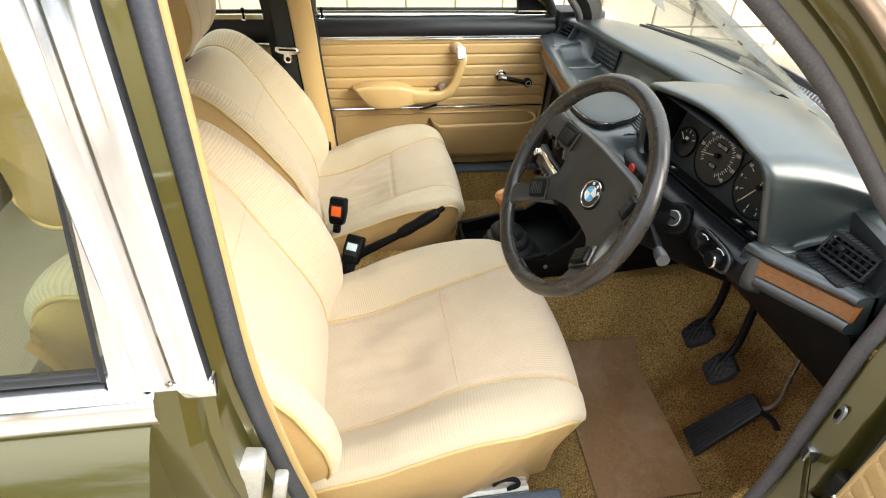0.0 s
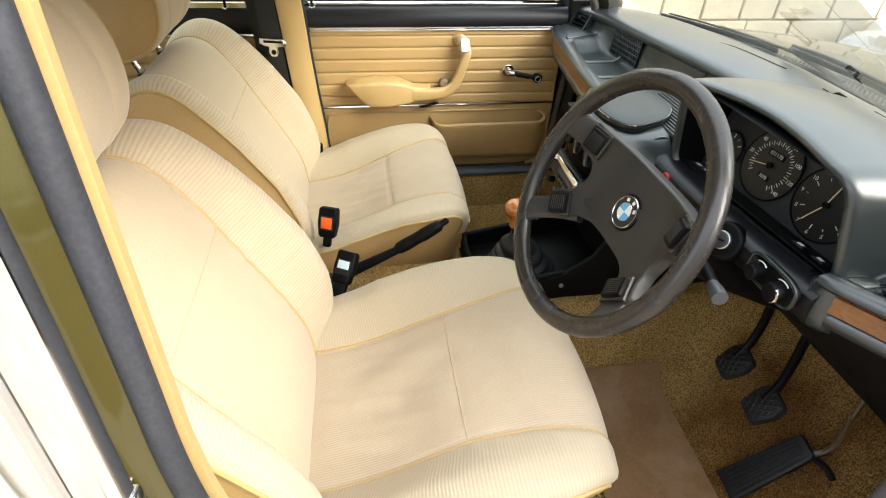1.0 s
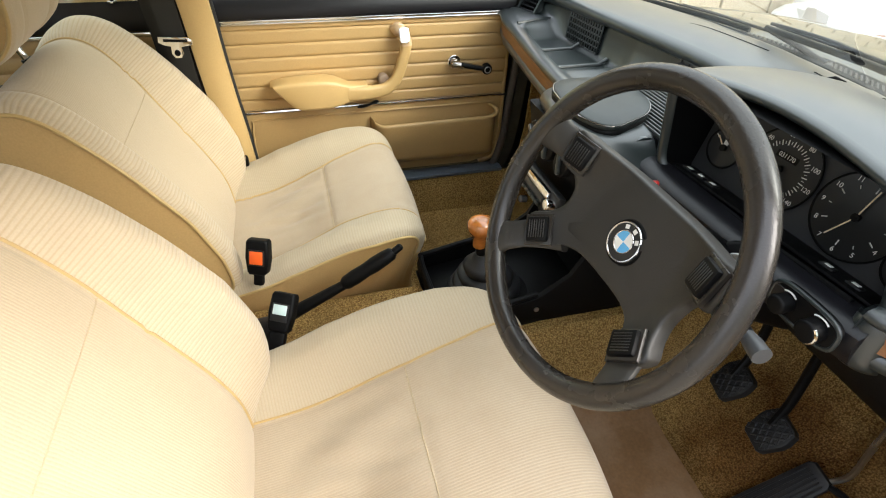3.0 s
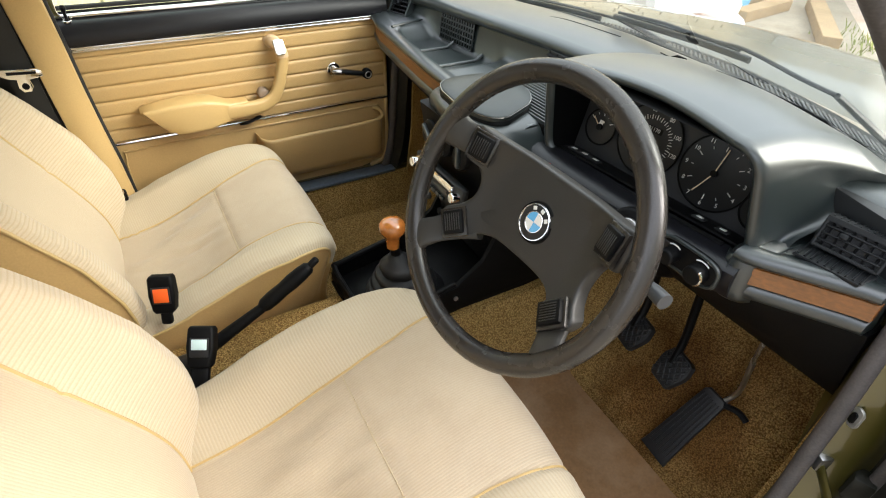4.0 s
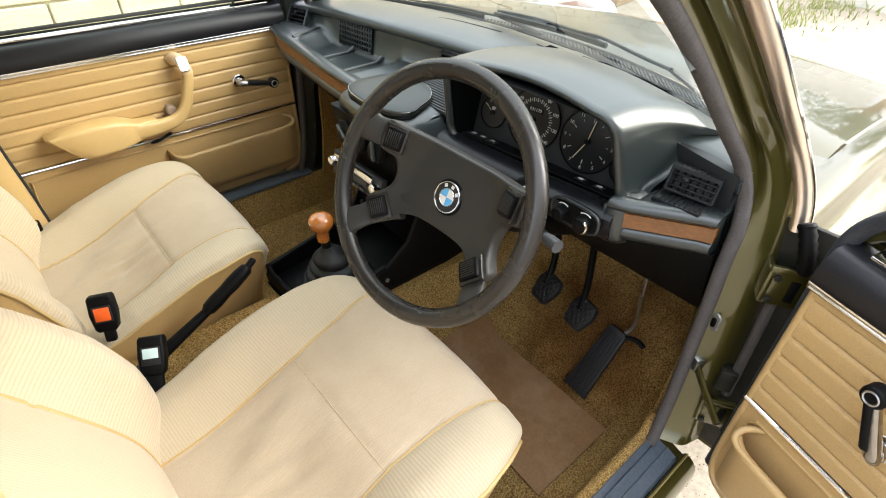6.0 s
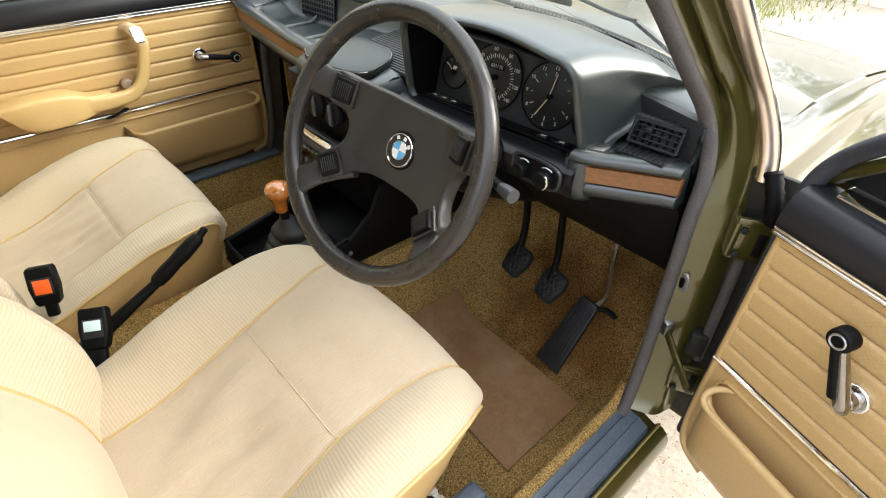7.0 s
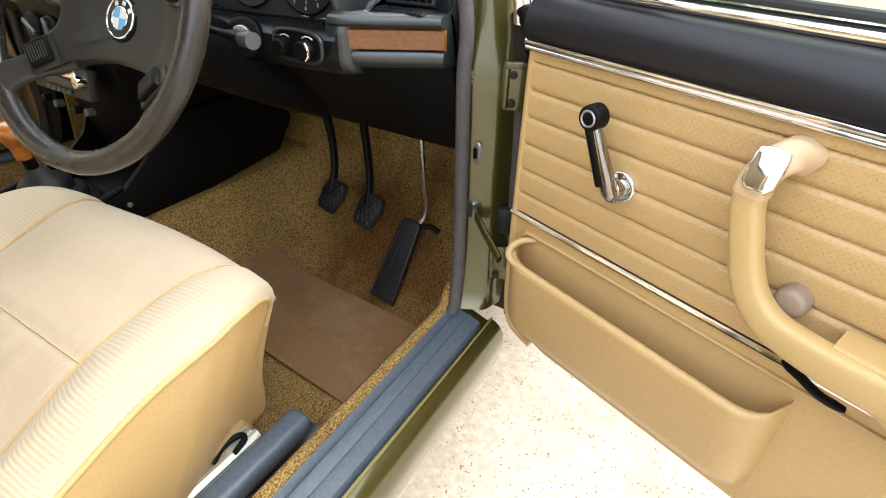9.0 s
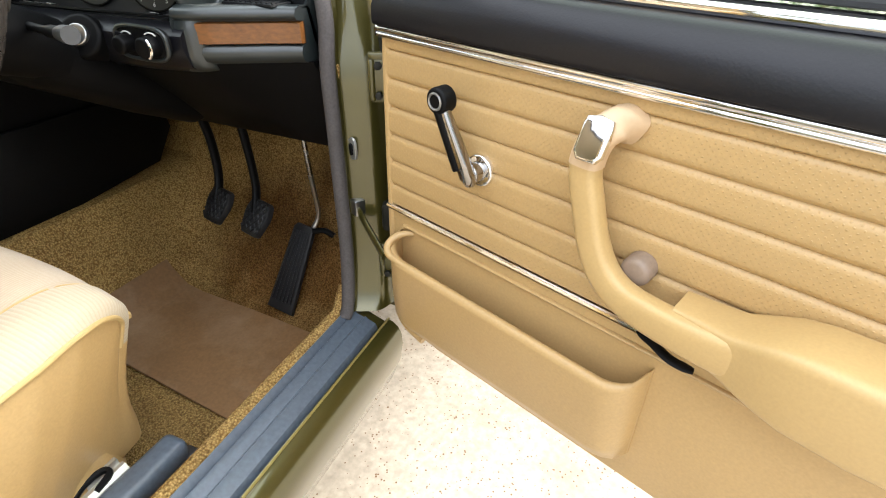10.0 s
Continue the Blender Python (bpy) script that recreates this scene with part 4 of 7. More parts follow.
def pad_x(y):
    """The front edge of the padded top above the trays and the vents."""
    return table((-0.65, -0.612, -0.565, -0.52, -0.478, -0.10, 0.0, 0.10, 0.17, 0.28, 0.40, 0.53, 0.62, 0.69), (0.335, 0.352, 0.378, 0.388, 0.388, 0.412, 0.412, 0.404, 0.394, 0.378, 0.366, 0.358, 0.350, 0.335), y)


def pad_z(y):
    return 0.955 - 0.024 * (abs(y) / 0.68) ** 3


# padded top with its overhanging rolled edge
rings = []
for y in np.linspace(-0.617, 0.690, 78):
    px, bx, top = pad_x(y), base_x(y), pad_z(y)
    sec = [(px + 0.016, top - 0.026), (px + 0.005, top - 0.0235), (px + 0.0005, top - 0.019), (px, top - 0.012), (px + 0.003, top - 0.005), (px + 0.010, top - 0.0005), (px + 0.022, top + 0.0025), (lerp(px, bx, 0.40), top + 0.004), (lerp(px, bx, 0.66), top + 0.001), (bx - 0.03, top - 0.016), (bx, top - 0.032), (bx, 0.72), (bx - 0.05, 0.72), (bx - 0.05, top - 0.05)]
    rings.append([Vector((a, y, b)) for a, b in sec])
part("padded_top", to_bm(loft(rings)), M["dash"], dash, "padded dashboard top with a rolled front edge", angle=60)

# lip, sunken tray on the passenger side and the wall behind it
rings = []
for y in sorted(list(np.linspace(-0.617, 0.690, 76)) + [-0.4795, -0.4775, -0.0865, -0.0855, 0.225, 0.245, 0.475, 0.49, 0.505, 0.52, 0.535, 0.548]):
    x, wx = face_x(y), pad_x(y) + 0.008
    sunk = smooth(0.222, 0.262, y) * (1 - smooth(0.484, 0.552, y))
    ledge = table((-0.6, 0.2, 0.50, 0.56), (0.877, 0.877, 0.880, 0.885), y)
    fl = lerp(ledge, 0.855, sunk)
    sec = [(x + 0.014, 0.806), (x + 0.003, 0.812), (x, 0.822), (x + 0.002, 0.830), (x + 0.010, 0.833), (x + 0.010, 0.862), (x - 0.004, 0.865), (x - 0.008, 0.871), (x - 0.005, 0.878), (x + 0.006, 0.882), (x + 0.020, 0.881), (x + 0.026, lerp(ledge, 0.878, sunk)), (x + 0.036, lerp(ledge, fl + 0.004, sunk)), (x + 0.044, fl), (wx - 0.020, fl), (wx - 0.008, fl + 0.003), (wx - 0.001, fl + 0.012), (wx + 0.004, 0.91), (wx + 0.010, pad_z(y) - 0.018), (wx + 0.03, pad_z(y) - 0.02), (wx + 0.03, 0.74), (0.40, 0.74)]
    if -0.478 < y < -0.086:
        sec = [(a, min(b, 0.834)) if k < 19 else (a, b) for k, (a, b) in enumerate(sec)]
    rings.append([Vector((a, y, b)) for a, b in sec])
part("tray", to_bm(loft(rings)), M["dash"], dash, "sunken dashboard tray with a rounded lip", angle=60)
for ya, yb in ((-0.617, -0.503), (0.15, 0.680)):
    rings = [[Vector((face_x(y) + a, y, b)) for a, b in ((0.004, 0.8335), (0.001, 0.835), (0.001, 0.860), (0.004, 0.8615), (0.012, 0.8615), (0.012, 0.8335))] for y in np.linspace(ya, yb, 24)]
    part("wood_strip", to_bm(loft(rings)), M["wood"], dash, "brown wood strip")
for y in (0.412, 0.300):
    x0, x1 = face_x(y) + 0.034, pad_x(y) + 0.004
    part("tray_divider", tube([(x0, y, 0.859), (x0 + 0.02, y, 0.8565), (x1 - 0.02, y, 0.8565), (x1, y, 0.868)], 0.0042, 8), M["dash"], dash)
part("tray_edge", tube([(face_x(0.556) + 0.016, 0.540, 0.883), (pad_x(0.556) - 0.02, 0.556, 0.8855), (pad_x(0.556) + 0.004, 0.556, 0.8855)], 0.0040, 8), M["dash"], dash)

# speaker grille set in the wall of the tray
gm = Matrix.Translation((pad_x(0.405) + 0.0085, 0.405, 0.896)) @ pose(0, 0, 0, 0, 5, 5.5)
gr = part("speaker_grille", box(0.006, 0.130, 0.062, 0.002, m=gm), M["black"], dash, "pierced speaker grille")
for i in range(14):
    part("bar", box(0.005, 0.0034, 0.062, 0.001, 1, m=gm @ pose(-0.003, -0.065 + 0.010 * i, 0)), M["dash"], gr)
for i in range(6):
    part("bar", box(0.004, 0.132, 0.0030, 0.001, 1, m=gm @ pose(-0.003, 0, -0.031 + 0.0124 * i)), M["dash"], gr)
# centre vent under the padded edge
cv = part("centre_vent", box(0.016, 0.190, 0.034, 0.003, m=pose(0.412, 0.004, 0.919)), M["dial"], dash, "black centre air vent")
for i in range(3):
    part("slat", box(0.012, 0.182, 0.0026, 0.001, 1, m=pose(0.402, 0.004, 0.911 + 0.009 * i, 0, -14, 0)), M["black"], cv)
for i in range(9):
    part("fin", box(0.010, 0.002, 0.030, 0.0006, 1, m=pose(0.407, -0.084 + 0.022 * i, 0.920)), M["black"], cv)
# ribbed air grille that climbs from the pod to the centre vent
ra, rb = Vector((0.248, 0.0, 0.8845)), Vector((0.392, 0.0, 0.9035))
rg = part("ribbed_grille", to_bm(loft([[Vector((ra.x, y, ra.z - 0.004)), Vector((rb.x, y, rb.z - 0.004)), Vector((rb.x, y, rb.z - 0.02)), Vector((ra.x, y, ra.z - 0.02))] for y in (-0.098, 0.100)])), M["black"], dash, "ribbed black air grille")
for i in range(19):
    c = ra.lerp(rb, (i + 0.5) / 19)
    part("rib", box(0.0038, 0.196, 0.008, 0.0012, 1, m=pose(c.x, 0.001, c.z - 0.001, 0, -8, 0)), M["dash"], rg)


def slatted_vent(m, w, h, label):
    """A wedge-shaped outlet with a lattice of blades, a ribbed cap and a ribbed foot."""
    hw_, hh = w / 2, h / 2
    v = part("air_vent", to_bm(loft([[m @ Vector((x, y, z)) for y, z in ((-hw_, -hh), (-hw_, zt), (-hw_ + 0.008, zt + 0.003), (hw_ - 0.008, zt + 0.003), (hw_, zt), (hw_, -hh))] for x, zt in ((0.010, hh), (0.022, hh + 0.004), (0.050, hh - 0.006))])), M["dial"], dash, label)
    for a, b in (((-hw_, -hh), (hw_, -hh)), ((-hw_, hh), (hw_, hh)), ((-hw_, -hh), (-hw_, hh)), ((hw_, -hh), (hw_, hh))):
        part("frame_bar", tube([m @ Vector((0.0, *a)), m @ Vector((0.0, *b))], 0.0026, 8), M["ventgrey"], v)
    for k in (-1, 0, 1):
        part("blade", box(0.008, w - 0.002, 0.0028, 0.001, 1, m=m @ pose(0.001, 0, k * h * 0.26)), M["ventgrey"], v)
    for k in range(6):
        part("fin", box(0.012, 0.0020, h - 0.002, 0.0008, 1, m=m @ pose(0.006, (k - 2.5) * w / 6.2, 0)), M["black"], v)
    part("thumb_tab", box(0.007, 0.010, 0.007, 0.0015, m=m @ pose(-0.003, w * 0.16, h * 0.13)), M["ventgrey"], v)
    cap = part("ribbed_cap", to_bm(loft([[m @ Vector((x, y, z)) for y in np.linspace(-hw_ - 0.002, hw_ + 0.002, 9)] + [m @ Vector((x, y, z - 0.006)) for y in np.linspace(hw_ + 0.002, -hw_ - 0.002, 9)] for x, z in ((-0.003, hh + 0.003), (0.006, hh + 0.007), (0.020, hh + 0.0075), (0.034, hh + 0.001), (0.044, hh - 0.010))])), M["ventgrey"], v, "ribbed grey cap")
    for k in range(10):
        y = (k - 4.5) * w / 10
        part("rib", tube([m @ Vector((x, y, z)) for x, z in ((0.000, hh + 0.004), (0.006, hh + 0.0072), (0.020, hh + 0.0078), (0.034, hh + 0.0012))], 0.0013, 6), M["ventgrey"], cap)
    return v


# driver's side outlet in its recess
vm = Matrix.Translation((0.341, -0.557, 0.9060)) @ pose(0, 0, 0, 0, 0, 7) @ pose(0, 0, 0, 0, 26, 0)
vent = slatted_vent(vm, 0.072, 0.035, "black square air vent with a grid")
fm = Matrix.Translation((0.318, -0.561, 0.8800)) @ pose(0, 0, 0, 0, 0, 7)
base_plate = part("base_plate", outline([(-0.012, -0.030), (-0.012, 0.044), (0.024, 0.042), (0.024, -0.038)], 0.004, 0.0015, fm), M["ventgrey"], vent, "ribbed foot of the vent")
for k in range(10):
    y = -0.030 + 0.0078 * k
    part("rib", tube([fm @ Vector((-0.010, y, 0.0045)), fm @ Vector((0.022, y, 0.0045))], 0.0015, 6), M["ventgrey"], base_plate)
# solid block, coloured near black to give the hollow round the vent its shade
part("recess", outline([(0.388, -0.486), (0.408, -0.486), (0.400, -0.612), (0.352, -0.612)], 0.066, 0.002, pose(0, 0, 0.874)), M["dial"], dash, "dark block in place of the shade round the air vent")
# passenger's side outlet
fvm = Matrix.Translation((0.336, 0.640, 0.9040)) @ pose(0, 0, 0, 0, 0, 16) @ pose(0, 0, 0, 0, 30, 0)
side = slatted_vent(fvm, 0.062, 0.042, "small side air vent in a grey hood")
for sg in (-1, 1):
    part("cheek", to_bm(loft([[fvm @ Vector((x, sg * 0.033 + d, z)) for x, z in ((-0.006, -0.024), (-0.006, 0.022), (0.006, 0.030), (0.030, 0.026), (0.060, 0.0), (0.04, -0.03))] for d in (-0.003, 0.003)])), M["dash"], side)

# centre pod: a rounded block that sweeps down towards the switches
rings = []
for y, xf, zt in ((0.158, 0.250, 0.800), (0.157, 0.196, 0.830), (0.152, 0.172, 0.868), (0.140, 0.156, 0.881), (0.120, 0.140, 0.8855), (0.06, 0.130, 0.887), (0.0, 0.128, 0.887), (-0.05, 0.132, 0.886), (-0.075, 0.142, 0.883), (-0.088, 0.154, 0.876), (-0.098, 0.167, 0.865), (-0.108, 0.181, 0.853), (-0.120, 0.197, 0.844), (-0.140, 0.215, 0.838), (-0.170, 0.224, 0.834)):
    rings.append([Vector((x, y, z)) for x, z in ((xf + 0.05, 0.76 if y < -0.08 else zt - 0.034), (xf + 0.004, min(0.79, zt - 0.03) if y < -0.08 else zt - 0.032), (xf, zt - 0.018), (xf + 0.002, zt - 0.009), (xf + 0.007, zt - 0.003), (xf + 0.016, zt), (xf + 0.05, zt + 0.0005), (lerp(xf, 0.30, 0.75), zt), (0.32, lerp(zt, 0.874, 0.3)), (0.34, 0.76))])
part("pod", to_bm(loft(rings)), M["dash"], dash, "padded centre pod", angle=75)
lid = [(0.146, 0.082), (0.141, 0.03), (0.144, -0.019), (0.158, -0.056), (0.185, -0.070), (0.215, -0.059), (0.255, -0.040), (0.280, -0.014), (0.294, 0.015), (0.298, 0.056), (0.288, 0.100), (0.260, 0.124), (0.200, 0.130), (0.164, 0.116)]
lidp = [(p.x, p.y) for p in smooth_path([Vector((a, b, 0)) for a, b in lid + lid[:1]], 4)][:-1]
lc = (0.218, 0.025)
ring_at = lambda k, z: [Vector((lerp(lc[0], a, k), lerp(lc[1], b, k), z)) for a, b in lidp]
lidpart = part("pod_lid", to_bm(loft([ring_at(1.0, 0.892), ring_at(1.0, 0.8985), ring_at(0.985, 0.9005), ring_at(0.96, 0.9015), ring_at(0.70, 0.9040), ring_at(0.35, 0.9055), ring_at(0.05, 0.906)])), M["lid"], dash, "rounded dark pod lid with a finger notch", angle=60)
part("lid_base", to_bm(loft([ring_at(1.015, 0.880), ring_at(1.015, 0.8875), ring_at(0.99, 0.8905), ring_at(0.9, 0.8905)])), M["black"], lidpart)
part("lid_rim", tube([v for v in ring_at(1.0, 0.8985)], 0.0011, 6, closed=True), M["darkchrome"], lidpart, "bright lid edge")
part("notch", tube([(0.157, -0.046, 0.8895), (0.162, -0.054, 0.8885), (0.172, -0.061, 0.8895)], 0.0026, 6), M["darkchrome"], lidpart)

# instrument hood: one skin that rolls over the lip of the mouth and runs out into the dashboard top
TL, TR, BR, BL = Vector((0.232, -0.110, 0.996)), Vector((0.240, -0.460, 1.000)), Vector((0.274, -0.480, 0.858)), Vector((0.243, -0.122, 0.850))


def rounded_quad(c, r, n=7):
    out = []
    for i in range(4):
        p, a, b = c[i], c[i - 1], c[(i + 1) % 4]
        e, f = p + (a - p).normalized() * r, p + (b - p).normalized() * r
        for k in range(n + 1):
            t = k / n
            out.append(e * (1 - t) ** 2 + p * 2 * t * (1 - t) + f * t * t)
    return out


mouth = rounded_quad([TL, TR, BR, BL], 0.030)
deep = [Vector((0.345, lerp(p.y, -0.295, 0.04), lerp(p.z, 0.925, 0.04) if p.z > 0.9 else p.z - 0.022)) for p in mouth]
part("hood_lining", to_bm(loft([mouth, [lerp(a, b, 0.5) for a, b in zip(mouth, deep)], deep], cap=False)), M["black"], dash)
part("lower_lip", tube([mouth[23], lerp(mouth[23], mouth[24], 0.5), mouth[24]], 0.005, 8), M["black"], dash)
# the open outline from the foot of the inner post over the top to the foot of the cheek
top_run = [lerp(mouth[7], mouth[8], k / 12) + Vector((0.020 * math.sin(math.pi * k / 12), 0, 0.007 * math.sin(math.pi * k / 12))) for k in range(1, 12)]
right_run = [lerp(mouth[15], mouth[16], k / 8) for k in range(1, 8)]
left_run = [lerp(mouth[31], mouth[0], k / 6) for k in range(1, 6)]
lip = mouth[24:32] + left_run + mouth[:8] + top_run + mouth[8:16] + right_run + mouth[16:21]
mid = Vector((0.25, -0.292, 0.925))
rings = []
for i, p in enumerate(lip):
    d = (lip[min(i + 1, len(lip) - 1)] - lip[max(i - 1, 0)]).normalized()
    o = d.cross(Vector((1, 0, 0))).normalized()
    if o.dot(p - mid) < 0:
        o = -o
    inward = Vector((1, 0, -0.12)).normalized()
    s0 = p + o * 0.013 + inward * 0.010
    if p.y > -0.14 and o.z < 0.75:
        # inner post: a wall that runs straight back beside the ribbed grille
        e = Vector((0.385, -0.092, min(p.z, pad_z(0) - 0.004)))
        c = s0 + Vector((0.06, 0.004, 0.0))
    elif o.z >= 0.75 or p.y > -0.42:
        y = p.y - 0.035 * smooth(-0.36, -0.47, p.y)
        e = Vector((base_x(y) - 0.040, y, pad_z(y) - 0.010))
        c = s0 + Vector((0.150, -0.01 * smooth(-0.36, -0.47, p.y), 0.006))
    else:
        # cheek: sweeps back to the edge of the vent's recess
        t = smooth(0.0, 1.0, (o.z + 0.15) / 0.9) if o.z > -0.15 else 0.0
        h = min(1.0, max(0.0, (p.z - 0.868) / 0.11))
        wall = Vector((lerp(0.300, 0.392, h ** 0.75), lerp(-0.514, -0.480, h ** 0.6), lerp(0.8775, pad_z(-0.48) - 0.004, h)))
        y = -0.56
        e = wall.lerp(Vector((base_x(y) - 0.050, y, pad_z(y) - 0.004)), t)
        c = s0 + Vector((lerp(0.055, 0.12, h), lerp(0.010, -0.010, h), lerp(0.0, -0.006, h))) + Vector((0, 0, 0.002))
        c = c.lerp(e, 0.15)
    ring = [p - o * 0.003 + inward * 0.006, p - inward * 0.002 - o * 0.001, p + o * 0.004 - inward * 0.006, p + o * 0.009 - inward * 0.003, p + o * 0.012 + inward * 0.003]
    for k in range(15):
        t = k / 14
        ring.append(s0 * (1 - t) ** 2 + c * 2 * t * (1 - t) + e * t * t)
    rings.append(ring)
hood_skin = [v for ring in rings for v in ring[5:] if v.x > 0.36]
part("hood", to_bm(loft(rings, cap=False, ring_closed=False)), M["dash"], dash, "padded hood with a rolled lip over the dials", angle=80)
# corner post that carries the lip of the hood down past the switches
rings = []
for y, r in ((-0.464, 0.016), (-0.468, 0.007), (-0.475, 0.001), (-0.484, -0.001), (-0.494, 0.0), (-0.501, 0.003), (-0.506, 0.007), (-0.510, 0.014)):
    x = face_x(y) - 0.0045 + r
    zt = 0.8805 - 0.016 * smooth(-0.486, -0.468, y)
    rings.append([Vector((a, y, b)) for a, b in ((x + 0.05, 0.792), (x + 0.012, 0.797), (x + 0.003, 0.806), (x, 0.820), (x, 0.850), (x + 0.003, 0.866), (x + 0.010, zt - 0.004), (x + 0.022, zt), (x + 0.06, zt - 0.002))])
part("corner_post", to_bm(loft(rings)), M["dash"], dash, angle=80)
# dial board
board_m = Matrix.Translation((0.319, -0.300, 0.911)) @ pose(0, 0, 0, 0, 14, 5)
board = part("instrument_panel", box(0.010, 0.35, 0.135, 0.003, m=board_m @ pose(0.012, 0, 0.0)), M["board"], dash, "matt black instrument panel")


def dial(y, z, r, ticks, a0, a1, needle, numbers, inner=0.90):
    """A round dial on the board: ring, ticks, numbers and needle. Angles run clockwise from straight up."""
    m = board_m @ pose(0.006, y, z) @ Matrix(((0, 0, -1, 0), (-1, 0, 0, 0), (0, 1, 0, 0), (0, 0, 0, 1)))
    d = part("dial", disc(r, 0.003, 40, 0, m), M["dialface"], dash, "round black dial with white marks")
    part("rim", tube([m @ Vector((r * math.cos(a), r * math.sin(a), 0.003)) for a in [2 * math.pi * i / 40 for i in range(40)]], 0.0016, 6, closed=True), M["black"], d)
    for i in range(ticks + 1):
        a = lerp(a0, a1, i / ticks)
        big = i % 2 == 0
        part("tick", box(0.0012 if big else 0.0006, 0.007 if big else 0.004, 0.0008, 0, m=m @ pose(0, 0, 0, 0, 0, -a) @ pose(0, r * inner - 0.004, 0.0036)), M["white"], d)
    part("needle", box(0.0014, r * 0.80, 0.0012, 0, m=m @ pose(0, 0, 0, 0, 0, -needle) @ pose(0, r * 0.32, 0.006)), M["needle"], d, "pale needle")
    part("needle_cap", disc(0.005, 0.004, 16, 0, m @ pose(0, 0, 0.004)), M["black"], d)
    for txt, ang, size in numbers:
        a = radians(ang)
        c = bpy.data.curves.new("numeral", "FONT")
        c.body, c.size, c.align_x, c.align_y, c.extrude = txt, size, "CENTER", "CENTER", 0.0002
        ob = new("numeral", c)
        c.materials.append(M["white"])
        ob.parent = d
        rr = r * (0.66 if inner > 0.8 else 0.84)
        ob.matrix_basis = m @ pose(rr * math.sin(a), rr * math.cos(a), 0.0042)
    return d


def lettering(txt, size, m, parent, mat):
    c = bpy.data.curves.new("numeral", "FONT")
    c.body, c.size, c.align_x, c.align_y, c.extrude = txt, size, "CENTER", "CENTER", 0.0002
    c.materials.append(mat)
    ob = new("numeral", c)
    ob.parent = parent
    ob.matrix_basis = m


dial(0.133, -0.012, 0.029, 4, -60, 60, -52, [])
speedo = dial(0.042, 0.002, 0.055, 40, -125, 150, -104, [("20", -84, 0.0086), ("40", -50, 0.0086), ("60", -12, 0.0086), ("80", 30, 0.0086), ("100", 64, 0.0086), ("120", 98, 0.0086), ("140", 132, 0.0086)], 0.72)
clock = dial(-0.073, 0.000, 0.054, 12, 0, 360, 208, [(str(h), 30 * h, 0.0086) for h in range(1, 13)], 0.74)
dial(-0.150, -0.022, 0.026, 4, -50, 50, -14, [])
face = lambda y, z: board_m @ pose(0.006, y, z) @ Matrix(((0, 0, -1, 0), (-1, 0, 0, 0), (0, 1, 0, 0), (0, 0, 0, 1)))
part("minute_hand", box(0.0014, 0.040, 0.0012, 0, m=face(-0.073, 0.0) @ pose(0, 0, 0, 0, 0, -8) @ pose(0, 0.018, 0.007)), M["needle"], clock, "pale hand")
part("odometer", box(0.032, 0.009, 0.0012, 0, m=face(0.042, 0.020) @ pose(0, 0, 0.0036)), M["black"], speedo)
lettering("031170", 0.0085, face(0.042, 0.020) @ pose(0, 0, 0.0046), speedo, M["white"])
part("trip_meter", box(0.022, 0.008, 0.0012, 0, m=face(0.042, -0.018) @ pose(0, 0, 0.0036)), M["black"], speedo)
lettering("5578", 0.0075, face(0.042, -0.018) @ pose(0, 0, 0.0046), speedo, M["white"])
pump = [(-0.004, -0.005), (0.003, -0.005), (0.003, 0.001), (0.005, 0.002), (0.005, 0.004), (0.003, 0.005), (-0.004, 0.005)]
part("pump_mark", outline(pump, 0.0006, 0, face(0.133, -0.006) @ pose(0, 0, 0.0036)), M["white"], board)
strip = part("warning_strip", box(0.044, 0.34, 0.004, 0.001, m=pose(0.290, -0.302, 0.8545, 0, 15, 5)), M["black"], board, "black strip of warning lights")
for y in (0.150, 0.127, 0.103, -0.092, -0.128):
    lm = pose(0.290, -0.302, 0.8545, 0, 15, 5) @ pose(-0.004, y, 0.003)
    wl = part("warning_light", box(0.014, 0.019, 0.003, 0.001, m=lm), M["dial"], board)
    part("mark", box(0.007, 0.009, 0.001, 0, m=lm @ pose(0, 0, 0.0018)), M["white"], wl)
# switch panel below the dials
rings = [[Vector((face_x(y) + a, y, b)) for a, b in ((0.030, 0.858), (0.010, 0.858), (-0.004, 0.854), (-0.012, 0.846), (-0.012, 0.830), (-0.004, 0.806), (0.010, 0.796), (0.05, 0.79), (0.05, 0.840))] for y in np.linspace(-0.492, -0.085, 14)]
part("switch_panel", to_bm(loft(rings)), M["blackpad"], dash, "black switch panel")
oval = [(-0.437 + 0.046 * math.copysign(abs(math.cos(a)) ** 0.55, math.cos(a)), 0.836 + 0.021 * math.copysign(abs(math.sin(a)) ** 0.6, math.sin(a))) for a in [2 * math.pi * i / 32 for i in range(32)]]
swm = Matrix(((0, 0, -1, 0.236), (1, 0, 0, 0), (0, 1, 0, 0), (0, 0, 0, 1)))
plate = part("switch_plate", outline(oval, 0.008, 0.003, swm), M["black"], dash, "oval black switch plate")
part("plate_rim", tube([swm @ Vector((a, b, 0.0075)) for a, b in oval], 0.0028, 8, closed=True), M["dash"], plate)
